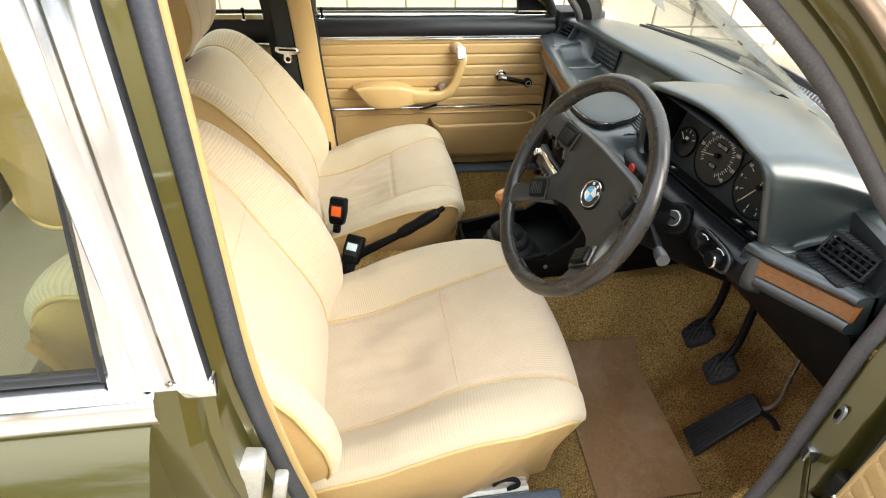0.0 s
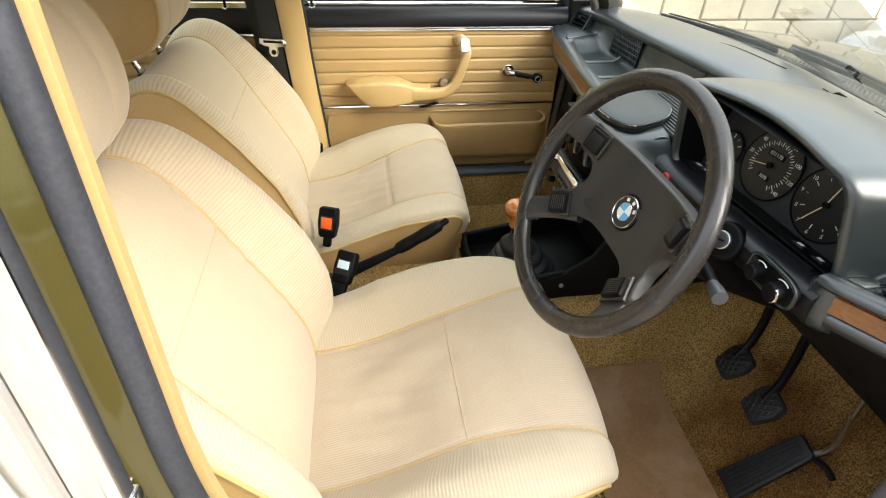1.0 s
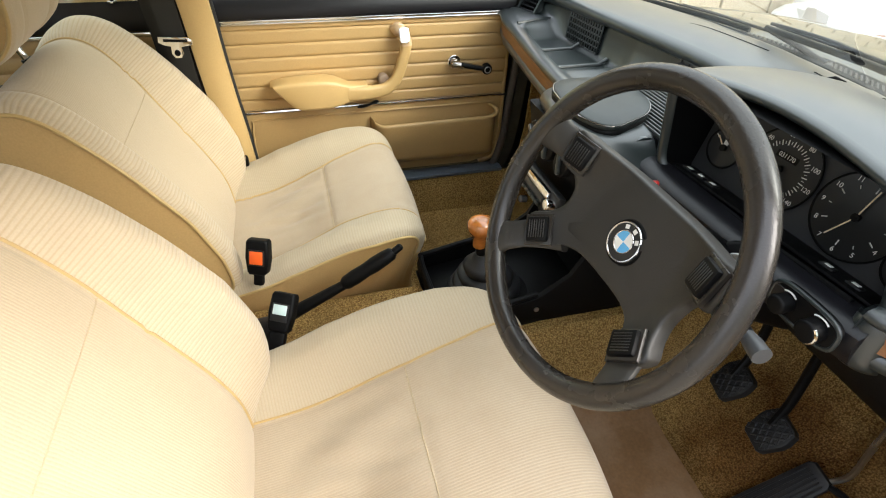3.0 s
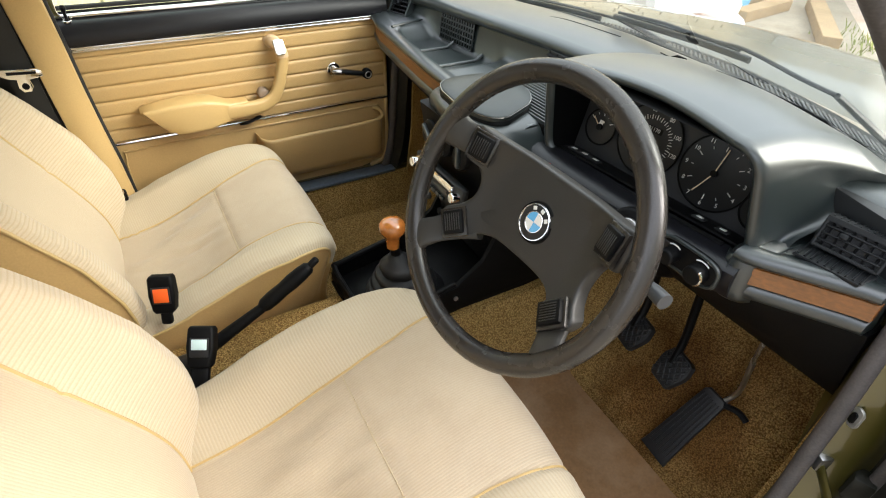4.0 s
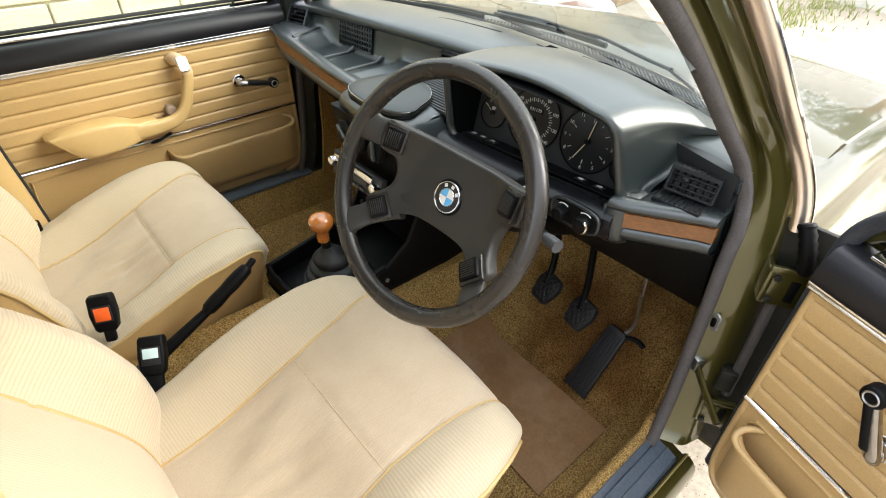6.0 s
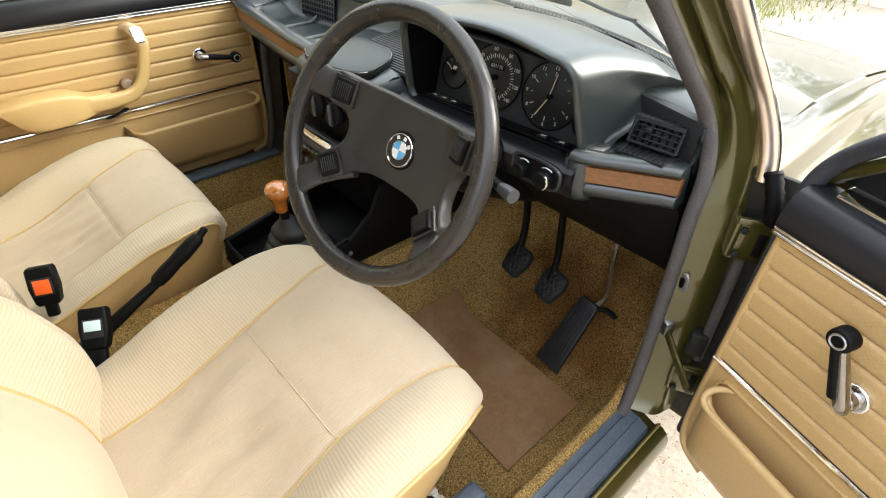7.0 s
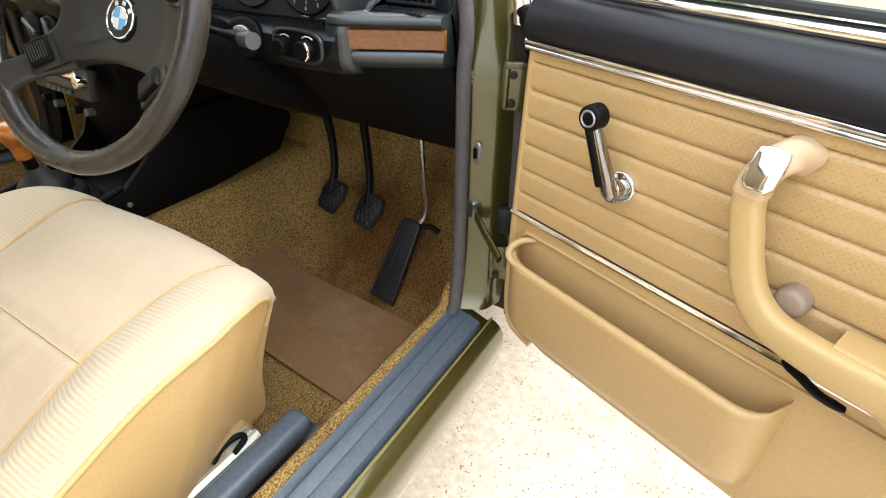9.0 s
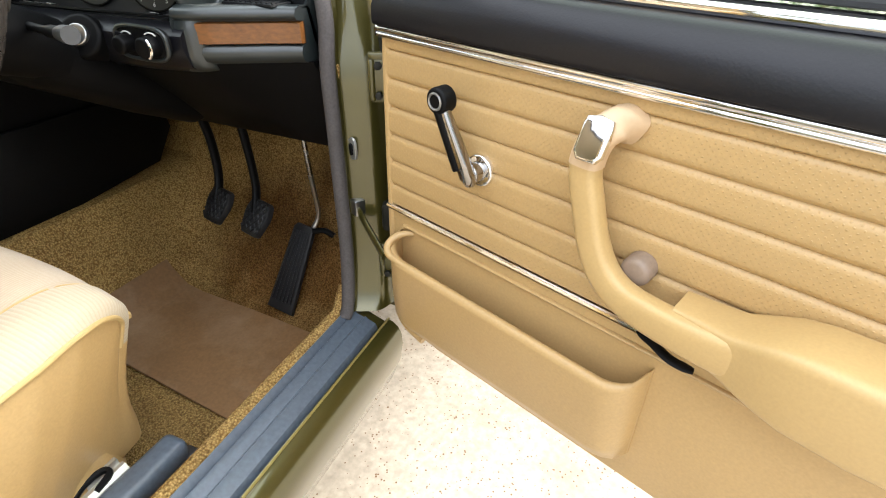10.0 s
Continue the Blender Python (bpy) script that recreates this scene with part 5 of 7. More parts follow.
for y, r, bright in ((-0.415, 0.012, False), (-0.459, 0.014, True)):
    kn = part("knob", disc(r, 0.020, 28, 0.004, Matrix(((0, 0, -1, 0.229), (-1, 0, 0, y), (0, 1, 0, 0.834), (0, 0, 0, 1)))), M["black"], dash, "round black rotary knob")
    part("label_bar", tube([Vector((0.2265, y + (r + 0.003) * math.sin(a), 0.834 + (r + 0.003) * math.cos(a))) for a in (-0.6, -0.3, 0.0, 0.3, 0.6)], 0.0010, 6), M["white"], kn)
    if bright:
        part("bright_edge", tube([Vector((0.2125, y + (r - 0.001) * math.sin(a), 0.834 + (r - 0.001) * math.cos(a))) for a in (-2.6, -2.2, -1.8, -1.4, -1.0, -0.6)], 0.0022, 8), M["chrome"], kn)
part("hazard_switch", disc(0.011, 0.012, 24, 0.002, Matrix(((0, 0, -1, 0.222), (-1, 0, 0, -0.160), (0, 1, 0, 0.838), (0, 0, 0, 1)))), M["red"], dash, "red hazard switch")
part("dimmer_switch", disc(0.009, 0.010, 20, 0.002, Matrix(((0, 0, -1, 0.224), (-1, 0, 0, -0.196), (0, 1, 0, 0.834), (0, 0, 0, 1)))), M["black"], dash)
# knee panel
rings = []
for y in np.linspace(-0.622, -0.10, 20):
    x = face_x(y)
    rings.append([Vector((x + 0.012, y, 0.808)), Vector((x + 0.022, y, 0.792)), Vector((lerp(x, 0.40, 0.6), y, 0.72)), Vector((0.400, y, 0.658)), Vector((0.42, y, 0.655)), Vector((0.48, y, 0.70)), Vector((0.48, y, 0.80))])
part("knee_panel", to_bm(loft(rings)), M["black"], dash, "black lower knee panel")
rings = [[Vector((face_x(y) + 0.014, y, 0.806)), Vector((face_x(y) + 0.04, y, 0.77)), Vector((0.42, y, 0.74)), Vector((0.45, y, 0.80))] for y in np.linspace(0.15, 0.68, 12)]
part("parcel_shelf", to_bm(loft(rings)), M["black"], dash, "black underside of the tray")
def skin_z(x, y):
    """Height of the padded top or of the hood that lies over it."""
    near = sorted(hood_skin, key=lambda v: (v.x - x) ** 2 + (v.y - y) ** 2)[:4]
    if (near[0].x - x) ** 2 + (near[0].y - y) ** 2 < 0.0006:
        return sum(v.z for v in near) / 4
    return pad_z(y) + 0.001


for pts in ([(0.545, -0.06), (0.529, -0.17), (0.513, -0.35), (0.488, -0.468)], [(0.548, 0.05), (0.530, 0.19), (0.505, 0.24)]):
    part("demist_slot", tube([v + Vector((0, 0, skin_z(v.x, v.y))) for v in smooth_path([(x, y, 0) for x, y in pts], 6)], 0.0026, 6), M["black"], dash)
# ---- ignition and stalk ----
ign = thing("ignition_lock", None, "metal ignition lock with key in a black shroud", "ignition lock")
im = Matrix.Translation((0.205, -0.349, 0.842)) @ look((0, 0, 0), (0.8, 0.35, -0.42)).to_3x3().to_4x4()
part("shroud", disc(0.030, 0.09, 24, 0.006, im @ pose(0, 0, -0.092)), M["black"], ign)
part("barrel", disc(0.0145, 0.008, 28, 0.002, im @ pose(0, 0, -0.004)), M["steel"], ign, "bright key barrel")
part("key_slot", box(0.012, 0.003, 0.003, 0.0005, m=im @ pose(0, 0, 0.004)), M["black"], ign)
stalk = thing("column_stalk", None, "black column stalk with a grey round tip", "stalk")
part("rod", tube(smooth_path([(0.15, -0.345, 0.862), (0.13, -0.40, 0.866), (0.104, -0.478, 0.872)], 4), [0.005] * 6 + [0.0075] * 3, 10), M["black"], stalk)
part("tip", tube([(0.105, -0.474, 0.872), (0.102, -0.486, 0.873), (0.098, -0.502, 0.874)], [0.0075, 0.0094, 0.0098], 18), M["steelgrey"], stalk, "grey tip")
col = thing("steering_column", None, "black steering column cover", "steering column")
part("cover", tube([(0.075, -0.304, 0.866), (0.16, -0.306, 0.825), (0.30, -0.308, 0.755), (0.40, -0.310, 0.705)], [0.040, 0.046, 0.052, 0.05], 20), M["black"], col)

# ---- centre stack and console ----
stack = thing("centre_stack", None, "black centre stack with heater dials and cassette radio", "centre stack")
rings = []
for z, x, w in ((0.56, 0.196, 0.098), (0.64, 0.178, 0.10), (0.70, 0.165, 0.105), (0.80, 0.146, 0.110), (0.858, 0.136, 0.112)):
    rings.append([Vector((x, 0.035 - w, z)), Vector((x - 0.004, 0.035 - w + 0.006, z)), Vector((x - 0.004, 0.035 + w - 0.006, z)), Vector((x, 0.035 + w, z)), Vector((0.42, 0.035 + w, z)), Vector((0.42, 0.035 - w, z))])
part("housing", to_bm(loft(rings)), M["black"], stack)
sm = Matrix.Translation((0.138, 0.035, 0.80)) @ pose(0, 0, 0, 0, 10, 0) @ Matrix(((0, 0, -1, 0), (-1, 0, 0, 0), (0, 1, 0, 0), (0, 0, 0, 1)))
for dx in (-0.058, 0.0, 0.058):
    hd = part("heater_dial", disc(0.024, 0.012, 28, 0.003, sm @ pose(dx, 0.012, 0.004)), M["black"], stack, "round black heater control")
    part("lever", box(0.008, 0.040, 0.010, 0.003, m=sm @ pose(dx, 0.012, 0.018, 0, 0, 60 if dx < 0 else 20)), M["dash"], hd)
    part("scale", tube([sm @ Vector((dx + 0.030 * math.cos(radians(a)), 0.012 + 0.030 * math.sin(radians(a)), 0.0055)) for a in range(30, 151, 12)], 0.0008, 6), M["white"], hd)
radio = part("radio", box(0.180, 0.052, 0.016, 0.003, m=sm @ pose(0, -0.066, 0.006)), M["dial"], stack, "black car radio with a bright bar")
part("chrome_bar", box(0.140, 0.015, 0.010, 0.003, m=sm @ pose(-0.005, -0.050, 0.018)), M["chrome"], radio)
part("display", box(0.085, 0.012, 0.003, 0.001, m=sm @ pose(0, -0.070, 0.0145)), M["steelgrey"], radio)
for k in range(5):
    part("key", box(0.013, 0.007, 0.006, 0.001, m=sm @ pose(-0.032 + 0.016 * k, -0.084, 0.016)), M["dash"], radio)
for dx in (-0.078, 0.078):
    part("knob", disc(0.010, 0.016, 20, 0.002, sm @ pose(dx, -0.060, 0.014)), M["chrome"], radio)
for k, (dx, dy) in enumerate(((-0.07, -0.112), (-0.03, -0.115), (0.03, -0.115), (0.07, -0.112))):
    part("slide_knob", disc(0.007, 0.014, 16, 0.002, sm @ pose(dx, dy, 0.002)), M["steelgrey"] if k % 2 else M["black"], stack)
console = thing("centre_console", None, "black plastic centre console with an open tray", "console")
for sg in (-1, 1):
    pts = [(-0.085, 0.462), (-0.088, 0.500), (-0.078, 0.520), (0.10, 0.556), (0.16, 0.60), (0.19, 0.66), (0.24, 0.66), (0.50, 0.66), (0.52, 0.57), (0.47, 0.505), (0.28, 0.488), (0.11, 0.490)]
    part("side_wall", outline(pts, 0.010, 0.003, Matrix(((1, 0, 0, 0), (0, 0, -1 if sg < 0 else 1, 0.030 + 0.102 * sg), (0, 1, 0, 0), (0, 0, 0, 1)))), M["black"], console)
part("tray_floor", box(0.32, 0.20, 0.008, 0.002, m=pose(0.065, 0.030, 0.508, 0, -9, 0)), M["black"], console)
part("front_wall", box(0.010, 0.205, 0.055, 0.003, m=pose(-0.083, 0.030, 0.492)), M["black"], console)
part("tray_rim", tube(smooth_path([(0.10, -0.074, 0.560), (-0.06, -0.074, 0.528), (-0.082, -0.067, 0.522), (-0.084, 0.030, 0.521), (-0.082, 0.126, 0.522), (-0.06, 0.134, 0.528), (0.10, 0.134, 0.560)], 5), 0.006, 8), M["black"], console)
for sg in (-1, 1):
    part("screw", disc(0.005, 0.004, 12, 0.001, Matrix(((1, 0, 0, 0.099), (0, 0, sg, 0.030 + 0.112 * sg), (0, -sg, 0, 0.528), (0, 0, 0, 1)))), M["steel"], console)
lever = thing("gear_lever", pose(0.033, 0.006, 0.503), "gear lever with polished wooden knob and black rubber gaiter", "gear lever")
rings = []
for r, z in ((0.074, 0.0), (0.076, 0.010), (0.070, 0.016), (0.060, 0.019), (0.062, 0.030), (0.057, 0.035), (0.048, 0.038), (0.050, 0.049), (0.045, 0.054), (0.036, 0.057), (0.037, 0.068), (0.030, 0.075), (0.020, 0.080), (0.012, 0.094)):
    rings.append([Vector((1.12 * r * math.cos(2 * math.pi * a / 28) - 0.25 * z, 1.12 * r * math.sin(2 * math.pi * a / 28), 1.2 * z)) for a in range(28)])
part("gaiter", loft(rings), M["rubber"], lever, angle=60)
part("shaft", tube([(-0.02, 0, 0.06), (-0.028, 0, 0.145)], 0.0105, 12), M["black"], lever)
rings = []
for r, z in ((0.0125, 0.132), (0.0132, 0.140), (0.0140, 0.149), (0.0165, 0.158), (0.0225, 0.167), (0.0262, 0.175), (0.0258, 0.185), (0.020, 0.1925), (0.010, 0.1955), (0.001, 0.196)):
    rings.append([Vector((r * math.cos(2 * math.pi * a / 20) - 0.03, r * math.sin(2 * math.pi * a / 20), z)) for a in range(20)])
part("knob", to_bm(loft(rings)), M["amberwood"], lever, "glossy turned wooden knob")

# ---- handbrake and buckles ----
hb = thing("handbrake", None, "black handbrake lever with a ribbed grip between the seats", "handbrake")
part("arm", tube([(-0.42, 0.012, 0.49), (-0.36, 0.012, 0.53), (-0.25, 0.01, 0.588)], [0.016, 0.013, 0.009], 10), M["black"], hb)
part("grip", tube([(-0.258, 0.01, 0.585), (-0.252, 0.01, 0.589), (-0.235, 0.0095, 0.600), (-0.215, 0.009, 0.613), (-0.198, 0.0085, 0.624), (-0.180, 0.008, 0.636), (-0.166, 0.007, 0.645), (-0.162, 0.007, 0.648)], [0.010, 0.0135, 0.0145, 0.0134, 0.0148, 0.0140, 0.0120, 0.008], 16), M["black"], hb, "moulded rubber grip")
part("button", tube([(-0.17, 0.007, 0.642), (-0.150, 0.007, 0.658), (-0.148, 0.007, 0.660)], [0.007, 0.0068, 0.005], 12), M["black"], hb)
part("boot", tube([(-0.44, 0.012, 0.475), (-0.41, 0.012, 0.495), (-0.39, 0.012, 0.512)], [0.040, 0.030, 0.018], 16), M["rubber"], hb, "black rubber boot")


def buckle(m, colour, label, stalk):
    b = thing("belt_buckle", m @ Matrix.Diagonal((0.80, 0.80, 0.80, 1)), label, "seat belt buckle", "belt buckles")
    part("casing", outline([(-0.027, 0.040), (-0.023, 0.046), (0.023, 0.046), (0.027, 0.040), (0.029, 0.0), (0.024, -0.035), (0.018, -0.042), (-0.018, -0.042), (-0.024, -0.035), (-0.029, 0.0)], 0.026, 0.006, Matrix(((0, 0, -1, 0.013), (-1, 0, 0, 0), (0, 1, 0, 0), (0, 0, 0, 1))), 3), M["black"], b)
    part("button_frame", box(0.003, 0.040, 0.040, 0.001, m=pose(-0.0128, 0, 0.002)), M["rubber"], b)
    part("button", box(0.005, 0.032, 0.032 if stalk < 0.05 else 0.022, 0.0012, m=pose(-0.0135, 0, 0.002 if stalk < 0.05 else 0.008)), colour, b, "push button")
    part("stalk", box(0.020, 0.036 if stalk > 0.05 else 0.024, stalk, 0.006, m=pose(0.004, 0, -0.036 - stalk / 2)), M["black"], b)
    return b


buckle(pose(-0.408, 0.112, 0.596, 0, 24, 68), M["orange"], "black seat belt buckle with an orange button", 0.035)
buckle(pose(-0.372, -0.026, 0.572, 0, 42, 62), M["palebutton"], "black seat belt buckle with a pale button", 0.075)

# ---- pedals and mat ----
def pedal(name, m, label, arm):
    """A rubber pad with a raised lattice, on a curved steel arm given in world places."""
    p = thing(name, m, label, "pedal", "pedals")
    shape = [(-0.028, 0.034), (-0.020, 0.038), (0.020, 0.038), (0.028, 0.034), (0.034, 0.016), (0.034, 0.004), (0.025, -0.030), (0.020, -0.034), (-0.020, -0.034), (-0.025, -0.030), (-0.034, 0.004), (-0.034, 0.016)]
    part("pad", outline(shape, 0.014, 0.004, Matrix(((0, 0, -1, 0.008), (1, 0, 0, 0), (0, 1, 0, 0), (0, 0, 0, 1)))), M["rubber"], p, "crosshatched rubber pad")
    bars = []
    for sg in (-1, 1):
        for k in range(-4, 5):
            d = radians(52) * sg
            q0, q1 = -math.sin(d) * 0.0112 * k, math.cos(d) * 0.0112 * k
            inside = [t / 1000 for t in range(-60, 61) if abs(q0 + math.cos(d) * t / 1000) < 0.027 and -0.029 < q1 + math.sin(d) * t / 1000 < 0.032]
            if len(inside) > 8:
                t = (inside[0] + inside[-1]) / 2
                bars.append(box(0.0036, inside[-1] - inside[0], 0.0044, 0.0012, 1, m=pose(-0.0064, q0 + math.cos(d) * t, 0.002 + q1 + math.sin(d) * t, 52 * sg, 0, 0)))
    part("tread_pattern", join(*bars), M["rubber"], p)
    inv = m.inverted()
    part("arm", tube(smooth_path([inv @ Vector(q) for q in arm], 5), 0.0105, 10, flat=0.75), M["black"], p)
    return p


pedal("clutch_pedal", pose(0.412, -0.290, 0.468, 0, 38, -14), "black rubber clutch pedal", [(0.420, -0.284, 0.475), (0.446, -0.276, 0.520), (0.450, -0.271, 0.600), (0.430, -0.268, 0.70)])
pedal("brake_pedal", pose(0.404, -0.396, 0.468, 0, 38, -14), "black rubber brake pedal", [(0.412, -0.389, 0.475), (0.436, -0.381, 0.520), (0.440, -0.374, 0.600), (0.430, -0.372, 0.70)])
ap = thing("accelerator_pedal", None, "long ribbed black accelerator pedal hinged on the floor", "pedal", "pedals")
e0, e1 = Vector((0.372, -0.45, 0.278)), Vector((0.462, -0.472, 0.44))
ax = (e1 - e0).normalized()
side = Vector((0, 1, 0)) - ax * ax.y
side.normalize()
nrm = ax.cross(side)
PM = Matrix(((ax.x, side.x, nrm.x, e0.x), (ax.y, side.y, nrm.y, e0.y), (ax.z, side.z, nrm.z, e0.z), (0, 0, 0, 1)))
part("tread", outline([(0, -0.033), (0.012, -0.031), (0.18, -0.024), (0.188, -0.018), (0.188, 0.018), (0.18, 0.024), (0.012, 0.031), (0, 0.033)], 0.010, 0.003, PM), M["rubber"], ap)
for k in range(6):
    part("rib", box(0.155, 0.003, 0.003, 0.0008, 1, m=PM @ pose(0.098, -0.020 + 0.008 * k, 0.0115, 0, 0, 1.8 * (2.5 - k) * 0.4)), M["rubber"], ap)
part("clip", tube(smooth_path([(0.455, -0.492, 0.436), (0.462, -0.515, 0.440), (0.464, -0.535, 0.432)], 4), 0.006, 8), M["black"], ap)
part("rod", tube(smooth_path([(0.462, -0.485, 0.435), (0.475, -0.495, 0.47), (0.47, -0.492, 0.55), (0.46, -0.488, 0.70)], 5), 0.005, 8), M["steel"], ap)
rings = []
for y, z in ((-0.565, 0.274), (-0.40, 0.273), (-0.26, 0.273), (-0.215, 0.280), (-0.180, 0.312), (-0.168, 0.330)):
    xa, xb = lerp(0.105, 0.135, (y + 0.565) / 0.4), lerp(0.335, 0.352, (y + 0.565) / 0.4)
    rings.append([Vector((lerp(xa, xb, k / 8), y, z + 0.009 + 0.004 * noise.noise(Vector((k * 0.7, y * 6, 3))))) for k in range(9)] + [Vector((xb, y, z + 0.004)), Vector((xa, y, z + 0.004))])
tagged(part("floor_mat", to_bm(loft(rings)), M["mat"]), "worn brown rubber floor mat on the carpet", "floor mat")

# ---- car body ----
car = thing("car", None, "olive green metallic saloon car with its driver's door open", "car")
# floor pan with tunnel, side walls and toe board
rings = []
for y, z0 in ((-0.662, 0.398), (-0.650, 0.398), (-0.642, 0.385), (-0.620, 0.290), (-0.600, 0.276), (-0.40, 0.272), (-0.24, 0.272), (-0.205, 0.282), (-0.165, 0.330), (-0.125, 0.455), (-0.10, 0.488), (0, 0.492), (0.08, 0.485), (0.115, 0.455), (0.150, 0.37), (0.19, 0.290), (0.22, 0.274), (0.58, 0.272), (0.62, 0.290), (0.642, 0.385), (0.65, 0.398), (0.67, 0.398)):
    rings.append([Vector((x, y, max(z0, zt))) for x, zt in ((-1.6, 0), (-0.6, 0), (-0.1, 0), (0.2, 0), (0.36, 0), (0.40, 0.285), (0.46, 0.36), (0.54, 0.50), (0.58, 0.62), (0.60, 0.74), (0.60, 0.86))])
part("carpet", loft(rings, cap=False, ring_closed=False), M["carpet"], car, "worn golden brown looped carpet", angle=50)
for sg in (-1, 1):
    part("kick_panel", outline([(0.345, 0.38), (0.365, 0.55), (0.372, 0.80), (0.62, 0.84), (0.62, 0.38)], 0.012, 0.003, Matrix(((1, 0, 0, 0), (0, 0, sg, sg * 0.632), (0, 1, 0, 0), (0, 0, 0, 1)))), M["carpet"], car, "carpeted kick panel")
part("sill_carpet", tube([(-0.5, -0.646, 0.392), (0.0, -0.646, 0.392), (0.30, -0.646, 0.392), (0.335, -0.643, 0.43)], 0.0105, 10), M["carpet"], car)
plate = [(-0.656, 0.37), (-0.656, 0.396), (-0.660, 0.400), (-0.666, 0.396), (-0.670, 0.390), (-0.673, 0.394), (-0.677, 0.390), (-0.690, 0.387), (-0.693, 0.390), (-0.697, 0.386), (-0.712, 0.380), (-0.716, 0.372), (-0.716, 0.34)]
part("sill_plate", to_bm(loft([[Vector((x, a, b)) for a, b in plate] for x in (-0.47, 0.0, 0.318)])), M["sill"], car, "grooved blue-grey sill plate")
part("sill", to_bm(loft([[Vector((x, a, b)) for a, b in ((-0.66, 0.20), (-0.66, 0.385), (-0.716, 0.366), (-0.720, 0.374), (-0.732, 0.371), (-0.742, 0.363), (-0.749, 0.349), (-0.751, 0.326), (-0.745, 0.285), (-0.725, 0.225), (-0.69, 0.19))] for x in (-0.60, 0.0, 0.345)])), M["paint"], car)
part("sill_strip", tube([(-0.6, -0.724, 0.3755), (0.345, -0.724, 0.3755)], 0.0022, 6), M["brass"], car)
part("sill", to_bm(loft([[Vector((x, a, b)) for a, b in ((0.655, 0.20), (0.655, 0.40), (0.72, 0.395), (0.78, 0.33), (0.79, 0.24), (0.74, 0.18))] for x in (-1.4, 0.5)])), M["paint"], car)
part("sill_plate", box(0.78, 0.05, 0.012, 0.004, m=pose(-0.08, 0.668, 0.405)), M["sill"], car, "grooved blue-grey sill plate")


def pillar_front(sg):
    """The hinge post and the screen pillar with its rubber seal."""
    P = [(0.300, 0.665, 0.392), (0.318, 0.662, 0.415), (0.337, 0.656, 0.50), (0.345, 0.650, 0.62), (0.351, 0.645, 0.72), (0.358, 0.639, 0.80), (0.371, 0.634, 0.86), (0.377, 0.622, 0.91), (0.362, 0.605, 0.96), (0.310, 0.588, 1.02), (0.239, 0.566, 1.10), (0.160, 0.543, 1.18), (0.030, 0.515, 1.28)]
    path = smooth_path([(x - (0.022 if sg > 0 and z < 0.9 else 0), y * sg + (0.02 if sg > 0 else 0), z) for x, y, z in P], 5)
    low = [(0.0, 0.0), (0.018, 0.003), (0.021, 0.010), (0.025, 0.018), (0.029, 0.026), (0.033, 0.034), (0.0365, 0.0400), (0.041, 0.0445), (0.050, 0.049), (0.062, 0.052), (0.076, 0.056), (0.100, 0.020), (0.03, -0.022)]
    high = [(0.0, 0.0), (0.028, 0.003), (0.0265, 0.009), (0.023, 0.0125), (0.0225, 0.0145), (0.026, 0.0170), (0.039, 0.021), (0.044, 0.028), (0.043, 0.034), (0.041, 0.036), (0.056, 0.052), (0.070, 0.015), (0.03, -0.022)]
    rings = []
    for i, p in enumerate(path):
        d = (path[min(i + 1, len(path) - 1)] - path[max(i - 1, 0)]).normalized()
        t = min(1, max(0, (p.z - 0.80) / 0.20))
        f = Vector((1, 0, 0)).lerp(Vector((0.66, 0, 0.75)), t * t * (3 - 2 * t)).normalized()
        rings.append([p + f * lerp(a[0], b[0], t) + Vector((0, sg * lerp(a[1], b[1], t), 0)) for a, b in zip(low, high)])
    # the far pillar takes the darkened copy of the green paint as its shade
    part("front_pillar", to_bm(loft(rings)), M["paint"] if sg < 0 else M["shadedpaint"], car, "green metallic hinge pillar" if sg < 0 else "hinge pillar in paint darkened as shade", angle=50)
    part("door_seal", tube([p + Vector((-0.004, 0.0, -0.002)) for p in path], 0.0112, 12), M["seal"], car, "worn grey-brown door seal")
    cover, rail = [], []
    for p in [p for p in path if p.z > 0.85]:
        t = min(1, max(0, (p.z - 0.80) / 0.20))
        f = Vector((1, 0, 0)).lerp(Vector((0.66, 0, 0.75)), t * t * (3 - 2 * t)).normalized()
        q = smooth(0.97, 0.86, p.z)
        a = p + f * lerp(0.040, 0.036, q) + Vector((0, sg * lerp(0.039, 0.056, q), 0))
        b = p + f * lerp(0.055, 0.050, q) + Vector((0, sg * lerp(0.056, 0.074, q), 0))
        o = Vector((-0.72, sg * 0.69, -0.1))
        rail.append(b)
        cover.append([a.lerp(b, t) + o * 0.005 * math.sin(math.pi * t) ** 0.7 for t in (0.0, 0.12, 0.3, 0.5, 0.7, 0.88, 1.0)] + [b + Vector((0.006, -sg * 0.004, 0.002)), a + Vector((0.010, -sg * 0.007, 0))])
    part("drip_rail", tube(rail, 0.0030, 8), M["chrome"], car, "bright drip rail")
    part("pillar_cover", to_bm(loft(cover)), M["satin"], car, "pale bronze pillar cover", angle=60)


